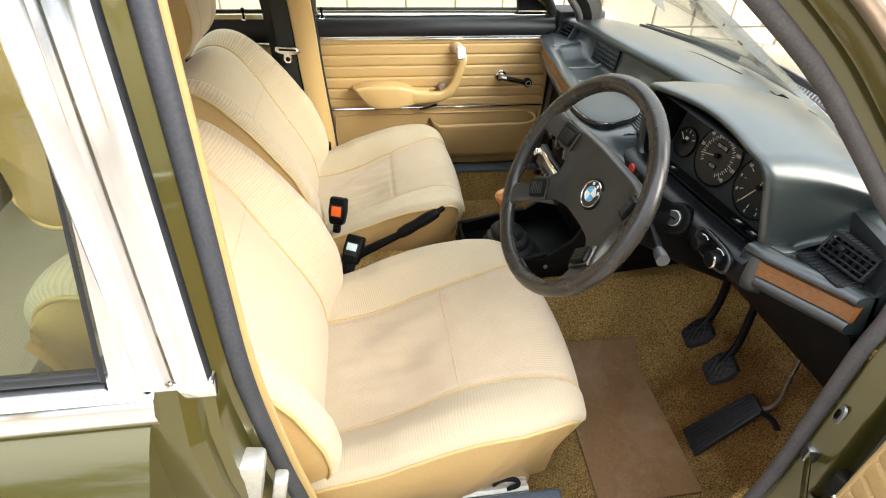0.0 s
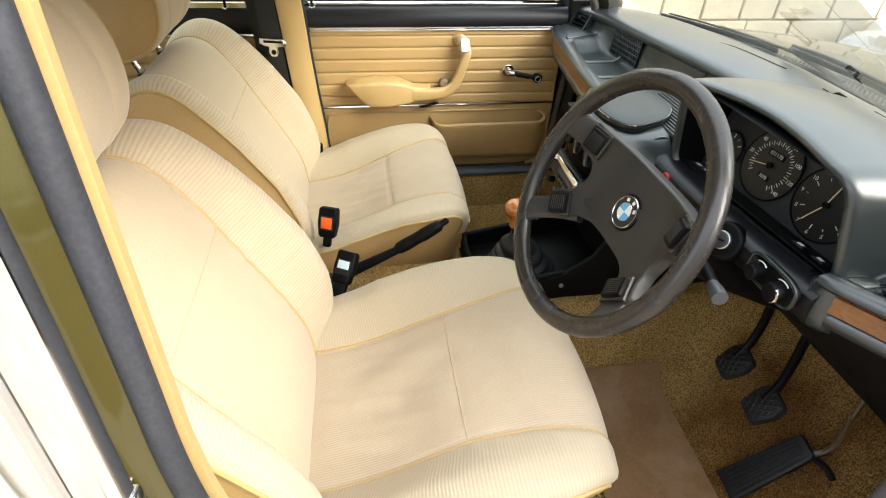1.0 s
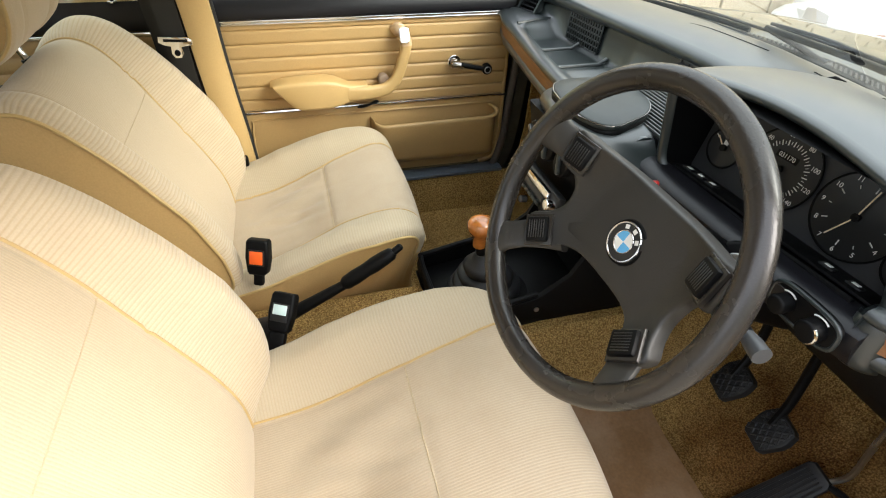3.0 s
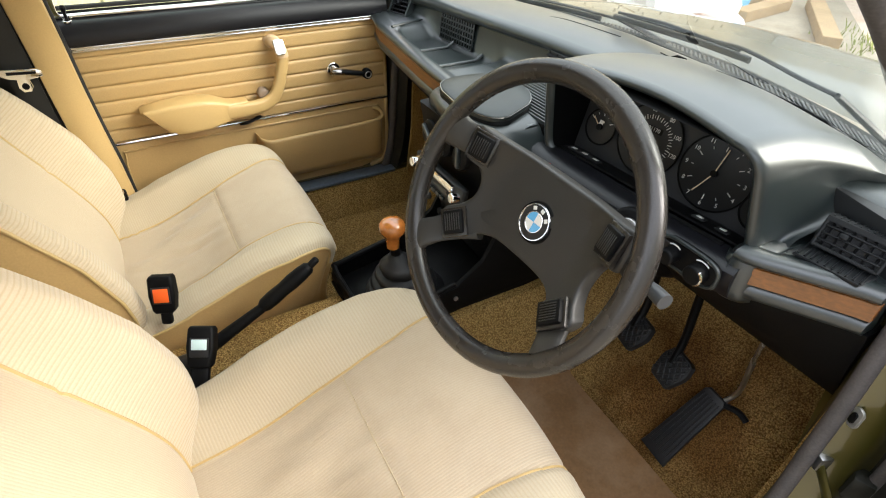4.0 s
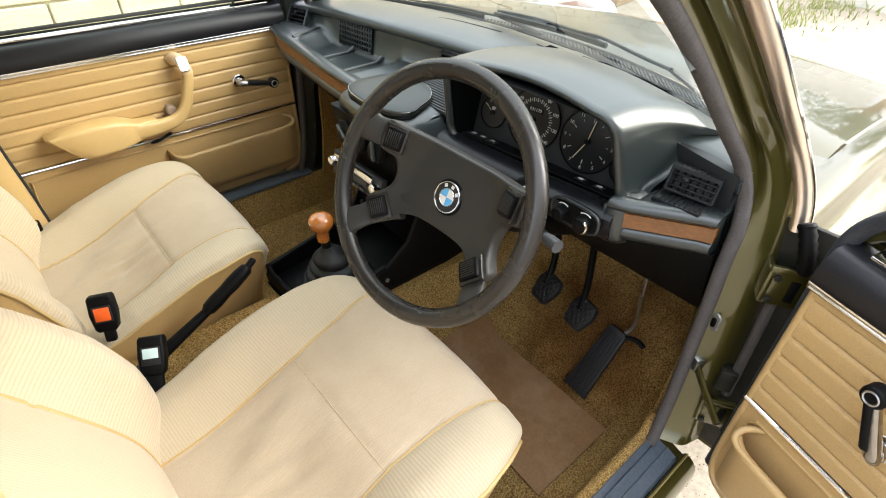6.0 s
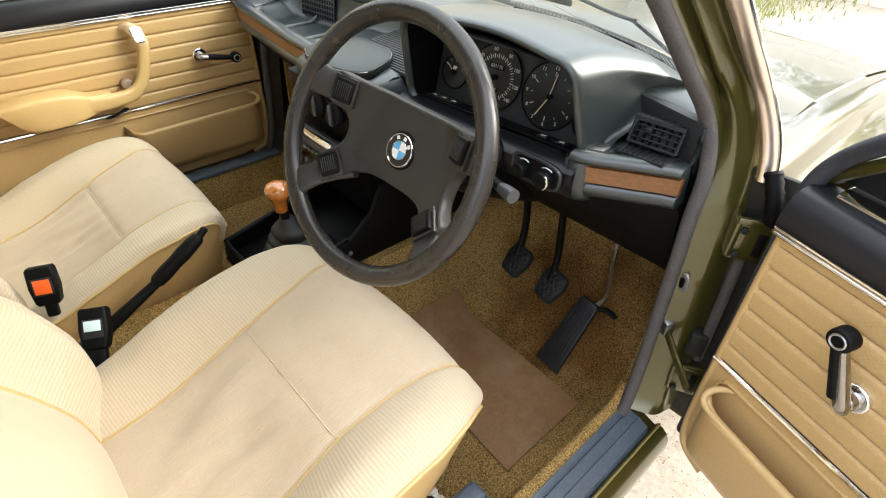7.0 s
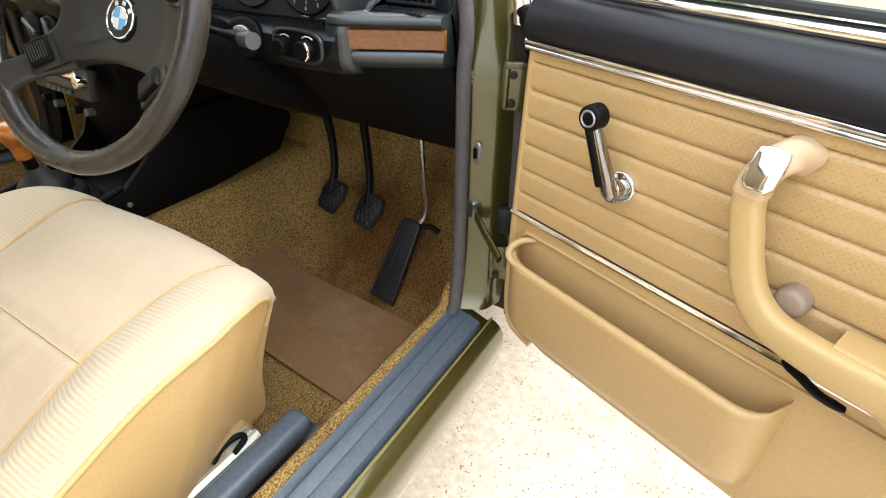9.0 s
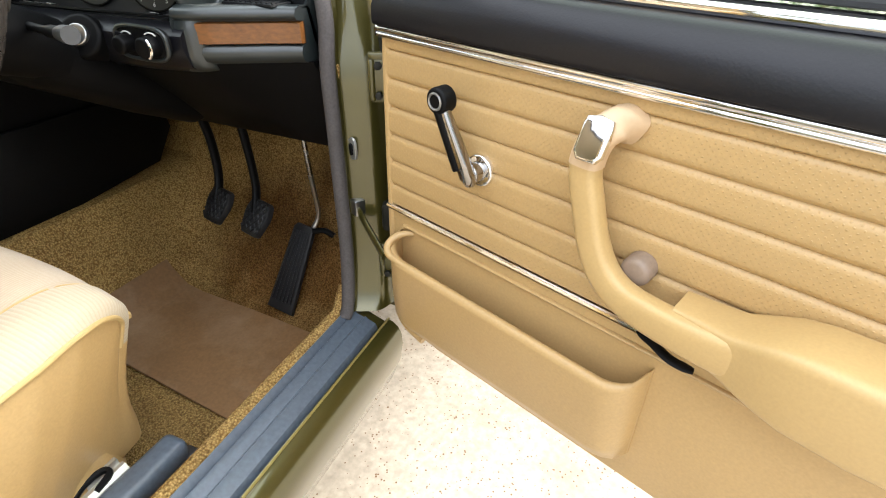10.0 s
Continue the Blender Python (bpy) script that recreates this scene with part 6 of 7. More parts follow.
pillar_front(-1)
pillar_front(1)
# plate and filler box, coloured dark for the shade and grime in the gaps
part("shaded_shut_face", box(0.010, 0.150, 0.53, 0.003, m=pose(0.424, -0.738, 0.615)), M["shadedpaint"], car, "grimy shut face darkened for the shade behind the hinges")
part("far_gap_filler", box(0.16, 0.10, 0.60, 0.01, m=pose(0.40, 0.735, 0.65)), M["shadedpaint"], car)
cm = pose(0.3695, -0.662, 0.677, 0, 0, -25) @ Matrix(((0, 0, -1, 0), (1, 0, 0, 0), (0, 1, 0, 0), (0, 0, 0, 1)))
stadium = lambda w, h: [(w * math.cos(a), w * math.sin(a) + math.copysign(h, math.sin(a + 1e-6))) for a in [2 * math.pi * i / 24 for i in range(24)]]
sw_ = part("courtesy_switch", outline(stadium(0.0095, 0.0085), 0.004, 0.0015, cm), M["castmetal"], car, "small oval door light switch")
part("plunger", outline(stadium(0.0042, 0.0055), 0.0035, 0.001, cm @ pose(0, 0, 0.0035)), M["black"], sw_)
for z in (0.787, 0.475):
    hm = pose(0.386, -0.722, z, 0, 0, 28)
    hg = part("hinge", join(box(0.012, 0.056, 0.066, 0.003, m=hm), box(0.052, 0.010, 0.060, 0.003, m=hm @ pose(0.018, 0.026, 0)), box(0.010, 0.060, 0.010, 0.002, m=hm @ pose(-0.004, 0, 0.033))), M["paint"], car, "green painted door hinge with a dark slot")
    part("slot", box(0.004, 0.013, 0.040, 0.002, m=hm @ pose(-0.0058, -0.010, -0.002)), M["black"], hg)
    part("pin", disc(0.0065, 0.084, 16, 0.002, hm @ pose(-0.004, -0.030, -0.042)), M["shadedpaint"], hg)
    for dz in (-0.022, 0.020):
        part("bolt", disc(0.006, 0.005, 6, 0.001, hm @ pose(-0.006, 0.017, dz, 0, -90, 0)), M["shadedpaint"], hg)
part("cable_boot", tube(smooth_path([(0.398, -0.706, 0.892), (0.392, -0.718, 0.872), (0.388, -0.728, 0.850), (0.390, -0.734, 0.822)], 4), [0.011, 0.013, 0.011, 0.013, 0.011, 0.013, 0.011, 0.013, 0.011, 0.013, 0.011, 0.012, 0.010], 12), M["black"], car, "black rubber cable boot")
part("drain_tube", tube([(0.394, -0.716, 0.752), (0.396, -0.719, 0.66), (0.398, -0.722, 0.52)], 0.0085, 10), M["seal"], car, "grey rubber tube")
part("strap_box", box(0.030, 0.030, 0.050, 0.006, m=pose(0.392, -0.712, 0.560, 0, 0, 20)), M["shadedpaint"], car)
part("check_strap", tube([(0.364, -0.664, 0.574), (0.338, -0.700, 0.556), (0.305, -0.745, 0.538)], 0.0042, 8, flat=2.4), M["paint"], car, "door check strap")
part("strap_bracket", box(0.020, 0.022, 0.028, 0.003, m=pose(0.366, -0.662, 0.578, 0, 0, -25)), M["steel"], car)


def pillar_centre(sg):
    zs = (0.40, 0.50, 0.60, 0.70, 0.80, 0.88, 0.94, 1.0, 1.1, 1.2, 1.30)
    rings, seal, trim, cover = [], [], [], []
    fw = 0.010 if sg < 0 else 0.0
    for z in zs:
        y = table((0.38, 0.9, 1.3), (0.664, 0.674, 0.598), z) + (table((0.5, 0.9, 1.3), (0.0, 0.014, 0.038), z) if sg < 0 else 0.0)
        x = table((0.38, 0.6, 0.75, 0.95, 1.3), (-0.425, -0.440, -0.455, -0.466, -0.486), z) - (table((0.45, 0.6, 0.75, 0.95, 1.3), (0.0, 0.004, 0.007, 0.008, -0.004), z) if sg < 0 else 0.0)
        o = 0.012 if z > 0.9 else table((0.4, 0.86, 0.92), (0.045, 0.045, 0.012), z)
        rear_ = -0.075 if sg < 0 and z > 0.9 else -0.13
        rings.append([Vector((x + a, sg * (y + b), z)) for a, b in ((0.0, 0.0), (-0.010, 0.006), (-0.016, o), (-0.026, o + 0.004), (-0.034, o + 0.002), (-0.044, o + 0.014), (rear_, o + 0.014), (rear_, -0.02), (-0.01, -0.02))])
        seal.append(Vector((x + 0.006, sg * (y - 0.004), z)))
        co = 0.009 if sg < 0 else 0.0
        trim.append([Vector((x + a, sg * (y + b), z)) for a, b in ((0.008 + fw, -0.014), (0.006 + fw, -0.026), (-0.010, -0.038), (-0.040, -0.042), (-0.056, -0.040), (-0.060, -0.022), (0.0, -0.012))])
        if z >= 0.94:
            cover.append([Vector((x + a + co, sg * (y + b), z)) for a, b in ((-0.021, 0.018), (-0.022, 0.031), (-0.028, 0.034), (-0.033, 0.0325), (-0.047, 0.0340), (-0.050, 0.026), (-0.055, 0.026), (-0.058, 0.0345), (-0.078, 0.034), (-0.083, 0.030), (-0.083, 0.024))])
    part("centre_pillar", to_bm(loft(rings)), M["paint"], car, "green metallic centre pillar", angle=30)
    part("door_seal", tube(smooth_path(seal, 4), 0.0100 if sg < 0 else 0.008, 12, flat=1.0), M["wornrubber"] if sg < 0 else M["webbing"], car, "ribbed black rubber door seal")
    part("pillar_trim", to_bm(loft(trim)), M["trimtan"], car, "tan pillar trim")
    # black strip over the pillar's paint stands in for shade beside the belt
    part("pillar_shade_strip", to_bm(loft([[r[7] + Vector((0.072, -sg * 0.012, 0)), r[7] + Vector((0.072, sg * 0.0, 0)), r[7] + Vector((-0.004, 0, 0)), r[7] + Vector((-0.004, -sg * 0.012, 0))] for r in rings])), M["webbing"], car, "black strip in place of shade on the pillar")
    part("pillar_cover", to_bm(loft(cover)), M["chrome"], car, "bright metal pillar cover")
    part("cover_clip", box(0.064, 0.016, 0.022, 0.003, m=pose(-0.515, sg * 0.704, 0.928)), M["chrome"], car)


pillar_centre(-1)
pillar_centre(1)
latch = part("latch_striker", box(0.030, 0.030, 0.075, 0.006, m=pose(-0.478, -0.712, 0.775, 0, 12, 0)), M["castmetal"], car, "cast metal latch striker")
part("wedge", box(0.016, 0.020, 0.040, 0.004, m=pose(-0.448, -0.716, 0.755, 0, 12, 0)), M["castmetal"], latch)
# roof with lining
rings = []
for x, z, w in ((-0.02, 1.275, 0.53), (-0.10, 1.32, 0.55), (-0.2, 1.35, 0.57), (-0.5, 1.385, 0.58), (-1.0, 1.38, 0.57), (-1.4, 1.33, 0.55)):
    rings.append([Vector((x, w, z - 0.05)), Vector((x, w * 0.9, z)), Vector((x, 0, z + 0.02)), Vector((x, -w * 0.9, z)), Vector((x, -w, z - 0.05)), Vector((x, -w * 0.9, z - 0.03)), Vector((x, 0, z - 0.01)), Vector((x, w * 0.9, z - 0.03))])
part("roof", to_bm(loft(rings)), M["paint"], car, "green metallic roof")
lining = [[v - Vector((0, 0, 0.012)) for v in (r[5], r[6], r[7])] for r in rings]
part("roof_lining", to_bm(loft(lining, cap=False, ring_closed=False)), M["lining"], car, "pale roof lining")
# windscreen
ys = np.linspace(-1, 1, 13)
part("windscreen", ([Vector((base_x(y * 0.64) + 0.012, y * 0.64, 0.918 - 0.022 * y * y)) for y in ys] + [Vector((-0.005 - 0.03 * y * y, y * 0.51, 1.285)) for y in ys], [(i, i + 1, i + 14, i + 13) for i in range(12)]), M["screen"], car)
part("screen_rubber", tube([(base_x(y * 0.65) + 0.006, y * 0.65, 0.925 - 0.022 * y * y) for y in np.linspace(-1, 1, 25)], 0.009, 8), M["rubber"], car, "black windscreen rubber")
# cowl grille, bonnet, wings
rings = []
for k, (dx, z) in enumerate(((0.02, 0.912), (0.05, 0.905), (0.10, 0.900), (0.135, 0.902), (0.145, 0.89))):
    rings.append([Vector((base_x(y * 0.62) + dx, y * 0.61, z - 0.026 * y * y)) for y in np.linspace(-1, 1, 25)])
cowl = part("cowl", to_bm(loft(rings, cap=False, ring_closed=False)), M["black"], car, "black cowl below the windscreen")
for i in range(100):
    y = lerp(-0.61, 0.61, i / 99)
    part("louvre", box(0.062, 0.0042, 0.006, 0.0008, 1, m=pose(base_x(y) + 0.072, y, 0.910 - 0.046 * y * y, 0, 2, 40)), M["steelgrey"], cowl)


def crown(x):
    """Height of the bonnet along its middle."""
    t = max(0.0, (x - 0.75) / 1.13)
    return 0.908 - 0.060 * t - 0.138 * t * t


rings = []
for k in range(30):
    t = k / 26
    row = []
    for y in np.linspace(-1, 1, 41):
        x0 = base_x(y * 0.60) + 0.15
        x = lerp(x0, 1.88 - 0.09 * y * y, min(t, 1.0))
        drop = (0.0, 0.006, 0.022, 0.060)[max(0, k - 26)]
        row.append(Vector((x + (0.0, 0.016, 0.030, 0.036)[max(0, k - 26)], y * 0.642, crown(x) - 0.030 * abs(y) ** 2.6 - drop - 0.012 * max(0.0, 1 - t * 14))))
    rings.append(row)
part("bonnet", to_bm(loft(rings, cap=False, ring_closed=False)), M["paint"], car, "green metallic bonnet", angle=60)
for sg in (-1, 1):
    part("cowl_side", to_bm(loft([[Vector((x, sg * a, z)), Vector((x, sg * b, z - 0.004)), Vector((x, sg * b, z - 0.04)), Vector((x, sg * a, z - 0.04))] for x, a, b, z in ((0.42, 0.60, 0.69, 0.872), (0.52, 0.56, 0.69, 0.874), (0.64, 0.52, 0.69, 0.875), (0.80, 0.50, 0.69, 0.868))])), M["paint"], car)
    rings = []
    for k in range(22):
        x = lerp(0.43, 1.80, k / 20) + (0.05 if k > 20 else 0)
        z = crown(x) - 0.031 - (0.10 if k > 20 else 0)
        sec = ((0.58 if x < 0.6 else 0.646, -0.012), (0.646, -0.002), (0.668, 0.0), (0.690, -0.003), (0.699, -0.008), (0.704, -0.016), (0.709, -0.034), (0.722, -0.046), (0.748, -0.060), (0.772, -0.090), (0.788, -0.150), (0.792, -0.24))
        rings.append([Vector((x, sg * a, z + b)) for a, b in sec] + [Vector((x, sg * 0.785, 0.33)), Vector((x, sg * 0.64, 0.33))])
    part("wing", to_bm(loft(rings)), M["paint"], car, "green metallic front wing with a sharp crease", angle=50)


def wiper(base, arm, blade):
    """A tapered arm on a cap, a thin rod and a blade in a narrow bow."""
    w = part("wiper", tube(base, [0.012, 0.011, 0.008], 10, flat=0.5), M["blackpad"], car, "black windscreen wiper")
    part("rod", tube(smooth_path(arm, 5), 0.0032, 8), M["blackpad"], w)
    part("blade", tube(smooth_path(blade, 5), 0.0036, 8, flat=1.6), M["rubber"], w)
    bow = [Vector(p) + Vector((-0.004, 0, 0.010)) for p in blade]
    part("bow", tube(smooth_path([lerp(bow[0], bow[1], 0.2)] + bow[1:-1] + [lerp(bow[-1], bow[-2], 0.2)], 5), 0.0024, 8), M["blackpad"], w)
    part("pivot_cap", disc(0.014, 0.014, 20, 0.004, pose(base[0][0], base[0][1], base[0][2] - 0.012)), M["steelgrey"], w)
    return w


wiper([(0.590, -0.492, 0.926), (0.535, -0.462, 0.962), (0.470, -0.412, 1.014)], [(0.470, -0.412, 1.014), (0.487, -0.350, 1.014), (0.490, -0.253, 1.026), (0.535, -0.160, 1.010), (0.556, -0.040, 1.005), (0.594, 0.110, 0.986)], [(0.540, -0.237, 0.998), (0.575, -0.120, 0.988), (0.604, -0.018, 0.977), (0.625, 0.150, 0.966)])
wiper([(0.690, 0.045, 0.926), (0.668, 0.100, 0.944), (0.645, 0.150, 0.957)], [(0.645, 0.150, 0.957), (0.648, 0.220, 0.952), (0.640, 0.300, 0.950), (0.615, 0.400, 0.948)], [(0.652, 0.215, 0.942), (0.640, 0.300, 0.940), (0.605, 0.440, 0.936), (0.555, 0.590, 0.930)])


def rear_door(sg):
    prof = ((0.682, 0.40), (0.684, 0.86), (0.690, 0.905), (0.722, 0.905), (0.745, 0.888), (0.775, 0.855), (0.795, 0.78), (0.80, 0.60), (0.79, 0.36))
    rings = [[Vector((x, sg * a, b)) for a, b in prof] for x in (-0.545, -0.56, -0.9, -1.35)]
    d = part("rear_door", to_bm(loft(rings)), M["paint"], car, "closed green rear door with bright window frame")
    part("waist_moulding", to_bm(loft([[Vector((x, sg * a, b)) for a, b in ((0.695, 0.905), (0.728, 0.906), (0.730, 0.920), (0.722, 0.934), (0.704, 0.940), (0.690, 0.938))] for x in (-0.535, -0.9, -1.35)])), M["chrome"], d, "bright waist moulding")
    part("window_rubber", box(0.80, 0.010, 0.012, 0.003, m=pose(-0.945, sg * 0.697, 0.947)), M["rubber"], d)
    lean = lambda z: 0.703 - 0.21 * (z - 0.94)
    fr = [[Vector((x + a, sg * (lean(z) + b), z)) for a, b in ((0.0, 0.0), (0.0, 0.012), (-0.006, 0.016), (-0.024, 0.016), (-0.030, 0.010), (-0.030, -0.006), (0.0, -0.008))] for x, z in ((-0.546, 0.905), (-0.540, 1.0), (-0.518, 1.30))]
    part("window_frame", to_bm(loft(fr)), M["chrome"], d, "bright window frame")
    part("frame_rubber", tube([Vector((-0.578, sg * (lean(0.945)), 0.945)), Vector((-0.550, sg * lean(1.29), 1.29))], 0.006, 8), M["rubber"], d)
    part("frame_top", tube([Vector((-0.53, sg * lean(1.29), 1.29)), Vector((-1.1, sg * lean(1.28), 1.28)), Vector((-1.33, sg * lean(1.1), 1.10)), Vector((-1.36, sg * lean(0.94), 0.94))], 0.014, 8), M["chrome"], d)
    part("pane", ([Vector((x, sg * (lean(z) - 0.002), z)) for x, z in ((-0.573, 0.94), (-0.546, 1.29), (-1.1, 1.28), (-1.33, 1.10), (-1.35, 0.94))], [(0, 1, 2, 3, 4)]), M["tinted"], d)
    # inner card
    zs, ns = [], []
    lines = [0.852, 0.815, 0.780, 0.743, 0.706, 0.671, 0.640]
    for a, b in zip(lines[:-1], lines[1:]):
        for k in range(6):
            zs.append(lerp(a, b, k / 6))
            ns.append(0.005 * (1 - abs(2 * k / 6 - 1) ** 4))
    zs += [0.640, 0.42]
    ns += [0.0, 0.0]
    rr = [[Vector((x, sg * (0.682 - n), z)) for z, n in zip(zs, ns)] + [Vector((x, sg * 0.70, 0.42)), Vector((x, sg * 0.70, 0.86))] for x in (-0.60, -0.9, -1.3)]
    part("inner_card", to_bm(loft(rr)), M["vinyl"], d, "tan vinyl with horizontal pleats")
    part("padded_top", to_bm(loft([[Vector((x, sg * a, b)) for a, b in ((0.70, 0.862), (0.678, 0.864), (0.674, 0.88), (0.680, 0.91), (0.695, 0.93))] for x in (-0.59, -1.33)])), M["blackpad"], d)
    part("trim_strip", box(0.72, 0.008, 0.010, 0.003, m=pose(-0.95, sg * 0.678, 0.857)), M["chrome"], d)
    return d


rear_door(-1)
rear_door(1)
# rear shelf and tail close the cabin
part("parcel_shelf", box(0.35, 1.20, 0.03, 0.01, m=pose(-1.62, 0, 0.93)), M["black"], car)
part("tail", to_bm(loft([[Vector((x, y, z)) for y, z in ((-0.78, 0.35), (-0.80, 0.80), (-0.70, 0.90), (0.70, 0.90), (0.80, 0.80), (0.78, 0.35))] for x in (-1.36, -1.8, -2.4)])), M["paint"], car)
rw = part("rear_window", ([Vector((-1.40, -0.50, 1.30)), Vector((-1.40, 0.50, 1.30)), Vector((-1.76, 0.60, 0.91)), Vector((-1.76, -0.60, 0.91))], [(0, 1, 2, 3)]), M["glass"], car)
rw.visible_shadow = False
for sg in (-1, 1):
    part("rear_pillar", to_bm(loft([[Vector((x, sg * y, z)), Vector((x - 0.10, sg * (y - 0.05), z)), Vector((x - 0.10, sg * (y - 0.07), z - 0.02)), Vector((x + 0.02, sg * (y - 0.03), z - 0.02))] for x, y, z in ((-1.36, 0.575, 1.31), (-1.50, 0.64, 1.12), (-1.66, 0.70, 0.92))])), M["paint"], car)
for x, y in ((1.55, -0.71), (1.55, 0.71), (-1.05, -0.71), (-1.05, 0.71)):
    rings = []
    for dy, r in ((-0.09, 0.20), (-0.09, 0.28), (-0.075, 0.305), (0.075, 0.305), (0.09, 0.28), (0.09, 0.20)):
        rings.append([Vector((x + r * math.cos(2 * math.pi * k / 36), y * 0.98 + dy, 0.305 + r * math.sin(2 * math.pi * k / 36))) for k in range(36)])
    wt = part("wheel", to_bm(loft(rings)), M["rubber"], car)
    part("rim", disc(0.19, 0.10, 32, 0.01, pose(x, y * 0.98 - 0.05, 0.305, -90, 0, 0)), M["steel"], wt)

# ---- seat belt on the far pillar ----
belt = thing("seat_belt", None, "black seat belt webbing with a metal tongue on the pillar", "seat belt")
part("webbing", to_bm(loft([[Vector((x + a, y + b, z)) for a, b in ((-0.024, 0), (0.024, 0), (0.024, 0.003), (-0.024, 0.003))] for x, y, z in ((-0.556, 0.560, 1.24), (-0.552, 0.598, 1.05), (-0.546, 0.616, 0.90), (-0.538, 0.620, 0.70), (-0.530, 0.623, 0.42))])), M["webbing"], belt)
tm = Matrix(((1, 0, 0, -0.541), (0, 0, -1, 0.606), (0, -1, 0, 0.872), (0, 0, 0, 1)))
tg = part("tongue", outline([(-0.034, 0.0), (-0.036, 0.014), (-0.026, 0.020), (-0.012, 0.024), (-0.014, 0.040), (-0.008, 0.050), (0.006, 0.050), (0.012, 0.040), (0.010, 0.026), (0.024, 0.024), (0.036, 0.022), (0.036, 0.012), (0.030, 0.006)], 0.005, 0.002, tm), M["chrome"], belt, "bright metal tongue")
part("slot", outline([(-0.024, 0.006), (-0.024, 0.012), (0.026, 0.015), (0.026, 0.010)], 0.002, 0.0, tm @ pose(0, 0, 0.0045)), M["black"], tg)
part("hook_hole", disc(0.0065, 0.002, 20, 0.0, tm @ pose(-0.001, 0.038, 0.0045)), M["black"], tg)
part("lower_anchor", box(0.022, 0.016, 0.030, 0.005, m=pose(-0.452, 0.600, 0.545)), M["black"], belt)
part("anchor_bolt", disc(0.007, 0.006, 16, 0.002, pose(-0.452, 0.588, 0.562, 90, 0, 0)), M["chrome"], belt)
for y, x in ((0.700, -0.435), (0.690, -0.665)):
    pin = thing("lock_button", pose(x, y, 0.925), "black door lock button on a chrome rosette", "lock button", "lock buttons")
    part("stem", tube([(0, 0, 0), (0, 0, 0.020), (0, 0, 0.028), (0, 0, 0.034)], [0.0035, 0.0035, 0.007, 0.004], 12), M["black"], pin)
    part("rosette", disc(0.010, 0.004, 20, 0.001), M["chrome"], pin)

# ---- rear seat ----
rear = thing("rear_seat", None, "cream corded rear bench seat", "car seat")
rings = []
for y in (-0.62, -0.60, -0.3, 0, 0.3, 0.60, 0.62):
    e = 0.03 if abs(y) > 0.61 else 0.0
    rings.append([Vector((a, y, b - e)) for a, b in ((-1.02, 0.33), (-0.985, 0.47), (-1.0, 0.51), (-1.1, 0.53), (-1.4, 0.49), (-1.45, 0.55), (-1.55, 0.95), (-1.65, 0.95), (-1.65, 0.30))])
bench = part("bench", to_bm(loft(rings)), M["cord"], rear)
measured(bench, [v.co.x + v.co.z for v in bench.data.vertices], [v.co.y for v in bench.data.vertices])
part("front_apron", to_bm(loft([[Vector((a, y, b)) for a, b in ((-1.010, 0.300), (-0.978, 0.465), (-0.990, 0.468), (-1.03, 0.300))] for y in (-0.615, -0.3, 0.0, 0.3, 0.615)])), M["vinyl"], rear, "plain tan vinyl apron")
part("piping", tube([(-0.982, y, 0.472) for y in (-0.615, -0.3, 0.0, 0.3, 0.615)], 0.0045, 8), M["piping"], rear)
for y in (-0.31, 0.31):
    cu = part("back_cushion", box(0.10, 0.52, 0.40, 0.045, 4, m=pose(-1.485, y, 0.76, 0, -14, 0)), M["clothback"], rear, "cloth back cushion with piped edges")
    measured(cu, [v.co.z for v in cu.data.vertices], [v.co.y for v in cu.data.vertices])

# ---- seat slide and recliner on the driver's side ----
slide = thing("seat_slide", None, "bare metal seat slide with a dark plastic end cap", "seat slide")
part("runner", to_bm(loft([[Vector((x, -0.548 + a, 0.352 + b)) for a, b in ((-0.016, -0.02), (-0.016, 0.026), (-0.010, 0.032), (-0.005, 0.032), (-0.004, 0.024), (0.004, 0.024), (0.005, 0.032), (0.010, 0.032), (0.016, 0.026), (0.016, -0.02))] for x in (-0.46, -0.30, -0.058)])), M["castmetal"], slide)
part("end_cap", box(0.34, 0.040, 0.036, 0.011, 3, m=pose(-0.168, -0.586, 0.368)), M["sill"], slide, "blue-grey plastic cap")
part("clip", tube(smooth_path([(-0.125, -0.546, 0.378), (-0.105, -0.542, 0.386), (-0.080, -0.546, 0.388), (-0.078, -0.556, 0.386), (-0.10, -0.558, 0.380)], 4), 0.0045, 8), M["black"], slide)
recl = thing("recliner_lever", None, "black plastic recliner cover at the seat hinge", "recliner")
part("cover", tube(smooth_path([(-0.46, -0.615, 0.47), (-0.40, -0.622, 0.455), (-0.32, -0.622, 0.44), (-0.24, -0.618, 0.428)], 4), 0.014, 10, flat=0.6), M["black"], recl)

# ---- outside ----
tagged(part("ground", outline([(-80, -80), (80, -80), (80, 80), (-80, 80)], 0.02, 0, pose(0, 0, -0.02)), M["gravel"]), "pale dusty concrete ground with small stones", "ground", kind="structure")
wall = tagged(part("wall_side", box(14, 0.18, 2.2, 0, m=pose(0.5, 3.35, 1.1)), M["mortar"]), "pale rough stone block wall beside the car", "wall", kind="structure")
rng = random.Random(4)
for row in range(9):
    x = -3.4 + (0.2 if row % 2 else 0)
    while x < 6.0:
        w = rng.uniform(0.30, 0.52)
        part("block", box(w - 0.014, 0.05, 0.226, 0.008, 1, m=pose(x + w / 2, 3.262 - rng.uniform(0, 0.012), 0.125 + 0.24 * row)), M["block"], wall)
        x += w
fence = thing("board_fence", None, "pale weathered board fence beyond the bonnet", "fence", kind="structure")
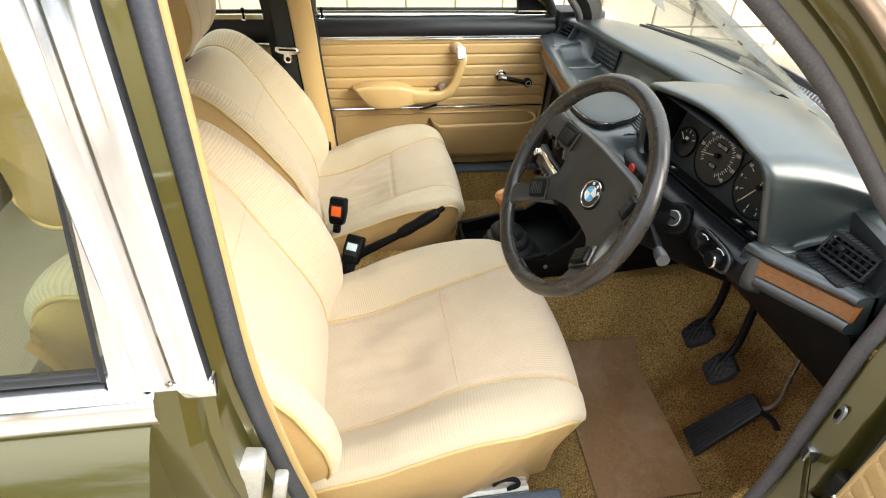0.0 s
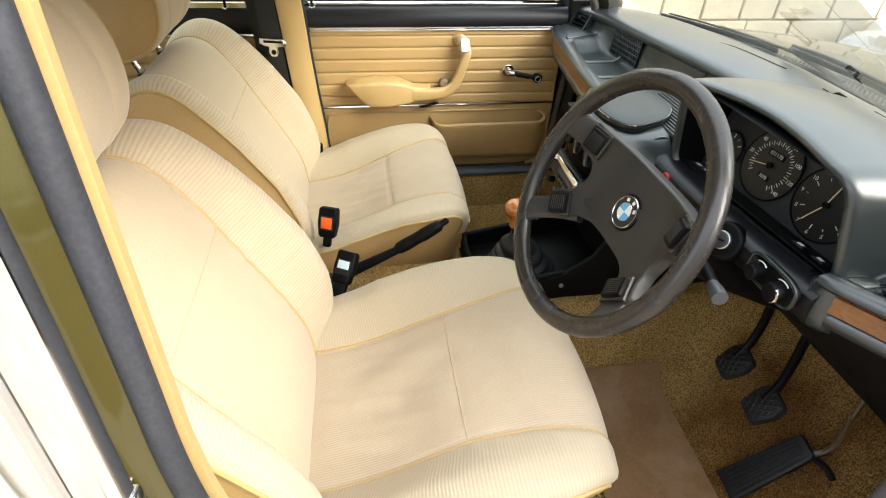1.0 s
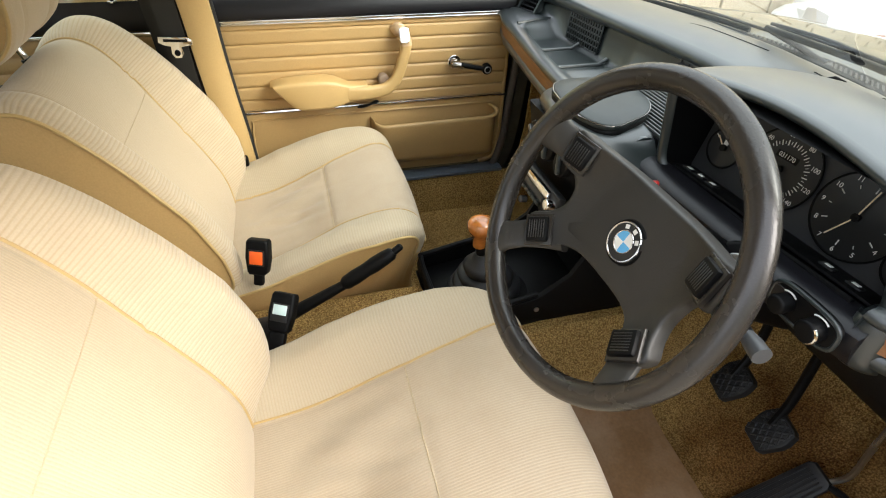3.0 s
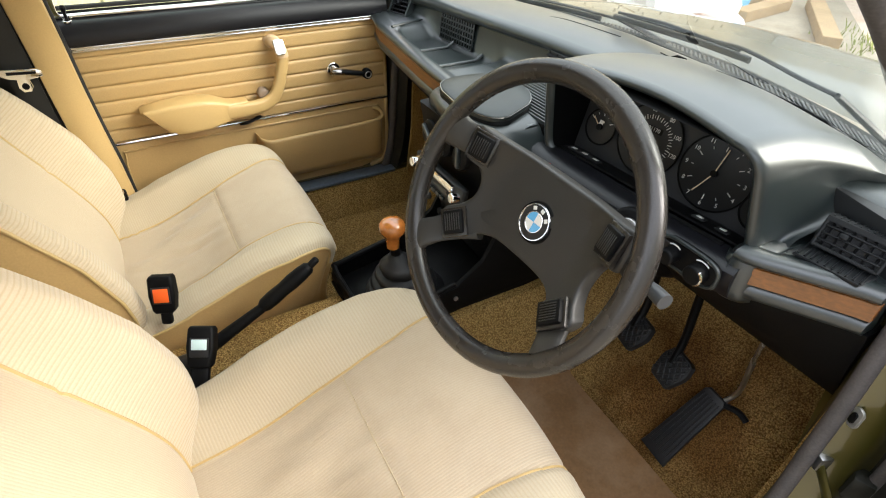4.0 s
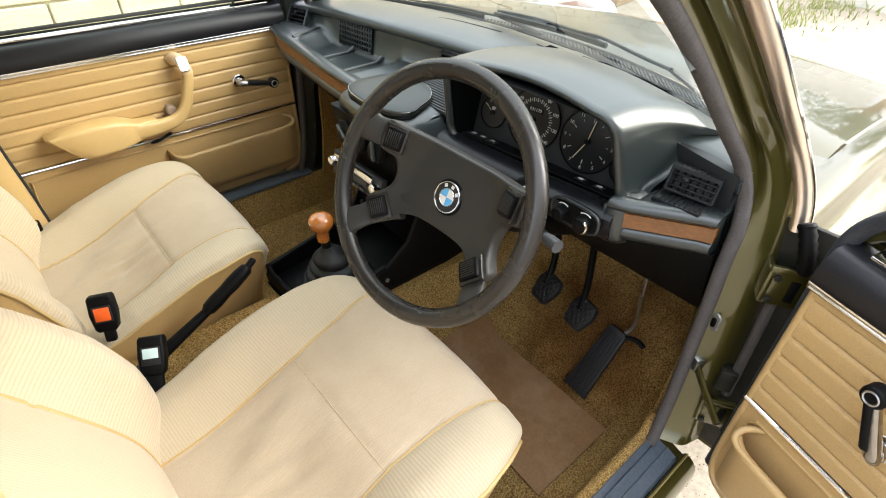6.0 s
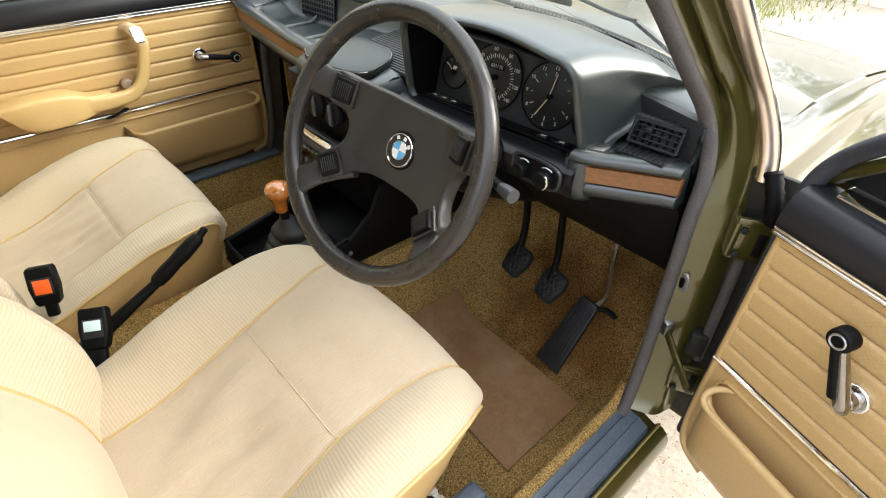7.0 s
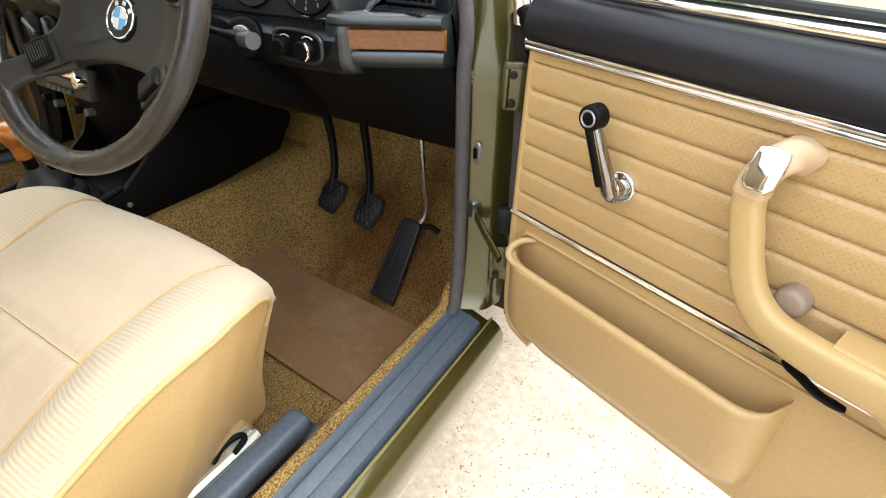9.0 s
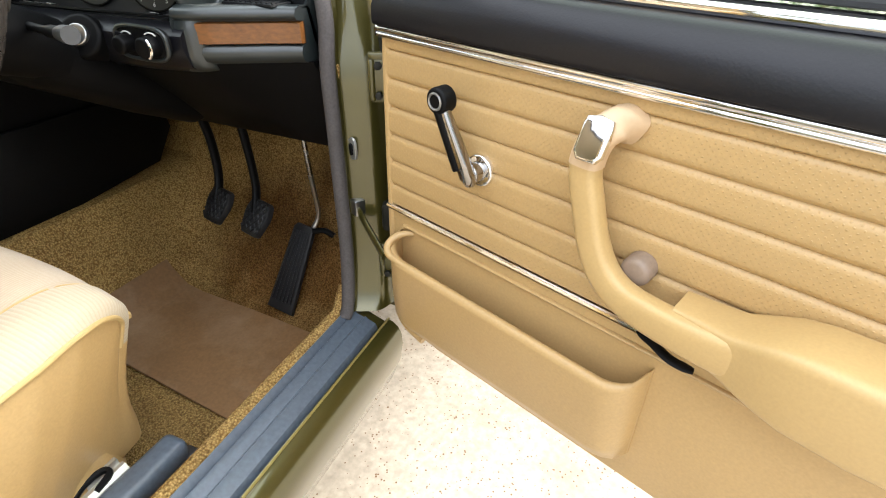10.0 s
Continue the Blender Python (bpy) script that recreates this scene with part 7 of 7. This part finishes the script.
for i in range(16):
    part("board", box(0.03, 0.19, 1.5 + 0.05 * (i % 3), 0.004, 1, m=pose(7.2 - 0.03 * i, 3.0 - 0.205 * i + 0.2, 0.75, 0, 0, 6)), M["paleboard"], fence)
for x, y, w, a in ((5.25, 1.95, 1.55, 35), (5.1, 2.45, 0.9, 8), (5.0, 2.75, 1.1, -14)):
    tagged(part("timber_beam", box(w, 0.15, 0.10, 0.006, 1, m=pose(x, y, 0.05, 0, 0, a)), M["timber"]), "rough sawn timber beam lying on the ground", "timber", "timber beams")
stackb = thing("brick_stack", None, "stack of loose red bricks on the ground", "bricks")
for i in range(24):
    part("brick", box(0.21, 0.10, 0.065, 0.004, 1, m=pose(3.05 + 0.22 * (i % 4), 2.0 + 0.11 * ((i // 4) % 3), 0.033 + 0.066 * (i // 12), 0, 0, rng.uniform(-4, 4))), M["redbrick"], stackb)


def heap(name, x, y, r, h, mat, label, cat, seed):
    bm = bmesh.new()
    bmesh.ops.create_icosphere(bm, subdivisions=4, radius=1.0)
    for v in bm.verts:
        n = 1 + 0.35 * noise.noise(v.co * 1.8 + Vector((seed, 0, 0))) + 0.15 * noise.noise(v.co * 5 + Vector((seed, 3, 0)))
        v.co = Vector((v.co.x * r * n, v.co.y * r * n, max(0.0, v.co.z) * h * n))
    return tagged(part(name, bm, mat, m=pose(x, y, 0)), label, cat)


heap("plastic_sheet", 3.95, 2.55, 0.55, 0.42, M["plasticwhite"], "crumpled white plastic sheeting on the ground", "sheeting", 1.0)
heap("blue_sheet", 4.75, 2.75, 0.30, 0.28, M["tarp"], "crumpled blue sheet on the ground", "sheeting", 5.0)

# tufts of grass at the edge of the drive
rng = random.Random(8)
vs, fs = [], []
for i in range(1300):
    a = rng.random()
    cx, cy = rng.choice(((5.2, 1.3), (5.6, 1.1), (6.4, 1.0), (7.2, 0.9), (6.3, -0.9), (2.6, -4.6), (1.4, -5.2)))
    x, y = cx + rng.gauss(0, 0.32), cy + rng.gauss(0, 0.22)
    h, w, d = rng.uniform(0.03, 0.11), rng.uniform(0.004, 0.010), rng.uniform(0, 6.28)
    lx, ly = math.cos(d) * h * 0.5, math.sin(d) * h * 0.5
    k = len(vs)
    vs += [(x - w * math.sin(d), y + w * math.cos(d), 0), (x + w * math.sin(d), y - w * math.cos(d), 0), (x + lx * 0.5, y + ly * 0.5, h * 0.7), (x + lx, y + ly, h)]
    fs += [(k, k + 1, k + 2), (k, k + 2, k + 3)]
tagged(part("grass_tufts", (vs, fs), M["grass"]), "tufts of fresh green grass", "grass", kind="stuff")


def tree(x, y, h, r, seed):
    """A tapered trunk with limbs and a crown of many small leaves."""
    t = thing("tree", pose(x, y, 0), "broad leafy green tree beyond the drive", "tree", "trees")
    rg_ = random.Random(seed)
    part("trunk", tube([(0, 0, 0), (0.05, 0.03, h * 0.3), (0.0, 0.1, h * 0.6)], [0.16, 0.12, 0.06], 10), M["timber"], t)
    vs, fs = [], []
    hubs = [Vector((rg_.gauss(0, r * 0.45), rg_.gauss(0, r * 0.45), h * rg_.uniform(0.35, 1.0))) for _ in range(26)]
    for c in hubs[:6]:
        part("limb", tube([(0, 0.05, h * 0.35), c * 0.6 + Vector((0, 0, h * 0.15)), c], [0.06, 0.035, 0.012], 6), M["timber"], t)
    for c in hubs:
        for _ in range(150):
            p = c + Vector((rg_.gauss(0, 0.34), rg_.gauss(0, 0.34), rg_.gauss(0, 0.28)))
            a, b = Vector((rg_.gauss(0, 1), rg_.gauss(0, 1), rg_.gauss(0, 0.6))).normalized() * 0.09, Vector((rg_.gauss(0, 1), rg_.gauss(0, 1), rg_.gauss(0, 1))).normalized() * 0.045
            k = len(vs)
            vs += [p - a, p + b, p + a, p - b]
            fs.append((k, k + 1, k + 2, k + 3))
    part("crown", (vs, fs), M["leaf"], t)
    return t


for i, (x, y, h, r) in enumerate(((12, -3.5, 4.5, 1.6), (13.5, 0.5, 5.0, 1.8), (10.5, -7.5, 4.0, 1.5), (1.6, -7.0, 4.2, 1.9), (-2.0, -7.5, 4.4, 1.9), (-5.0, -8.0, 4.0, 1.7))):
    tree(x, y, h, r, 20 + i)

# door mirror on the open door
mir = thing("door_mirror", near_door.matrix_basis @ pose(-0.20, -0.13, 1.0) @ pose(0, 0, 0, 0, 0, 30), "chrome door mirror on the open door", "door mirror")
part("shell", box(0.15, 0.05, 0.09, 0.018, 3), M["chrome"], mir)
part("glass", box(0.135, 0.004, 0.075, 0.002, m=pose(0, 0.027, 0)), M["mirror"], mir, "mirror glass")
part("arm", tube([(0.06, 0.0, -0.03), (0.085, 0.03, -0.055), (0.10, 0.05, -0.07)], 0.009, 10), M["chrome"], mir)
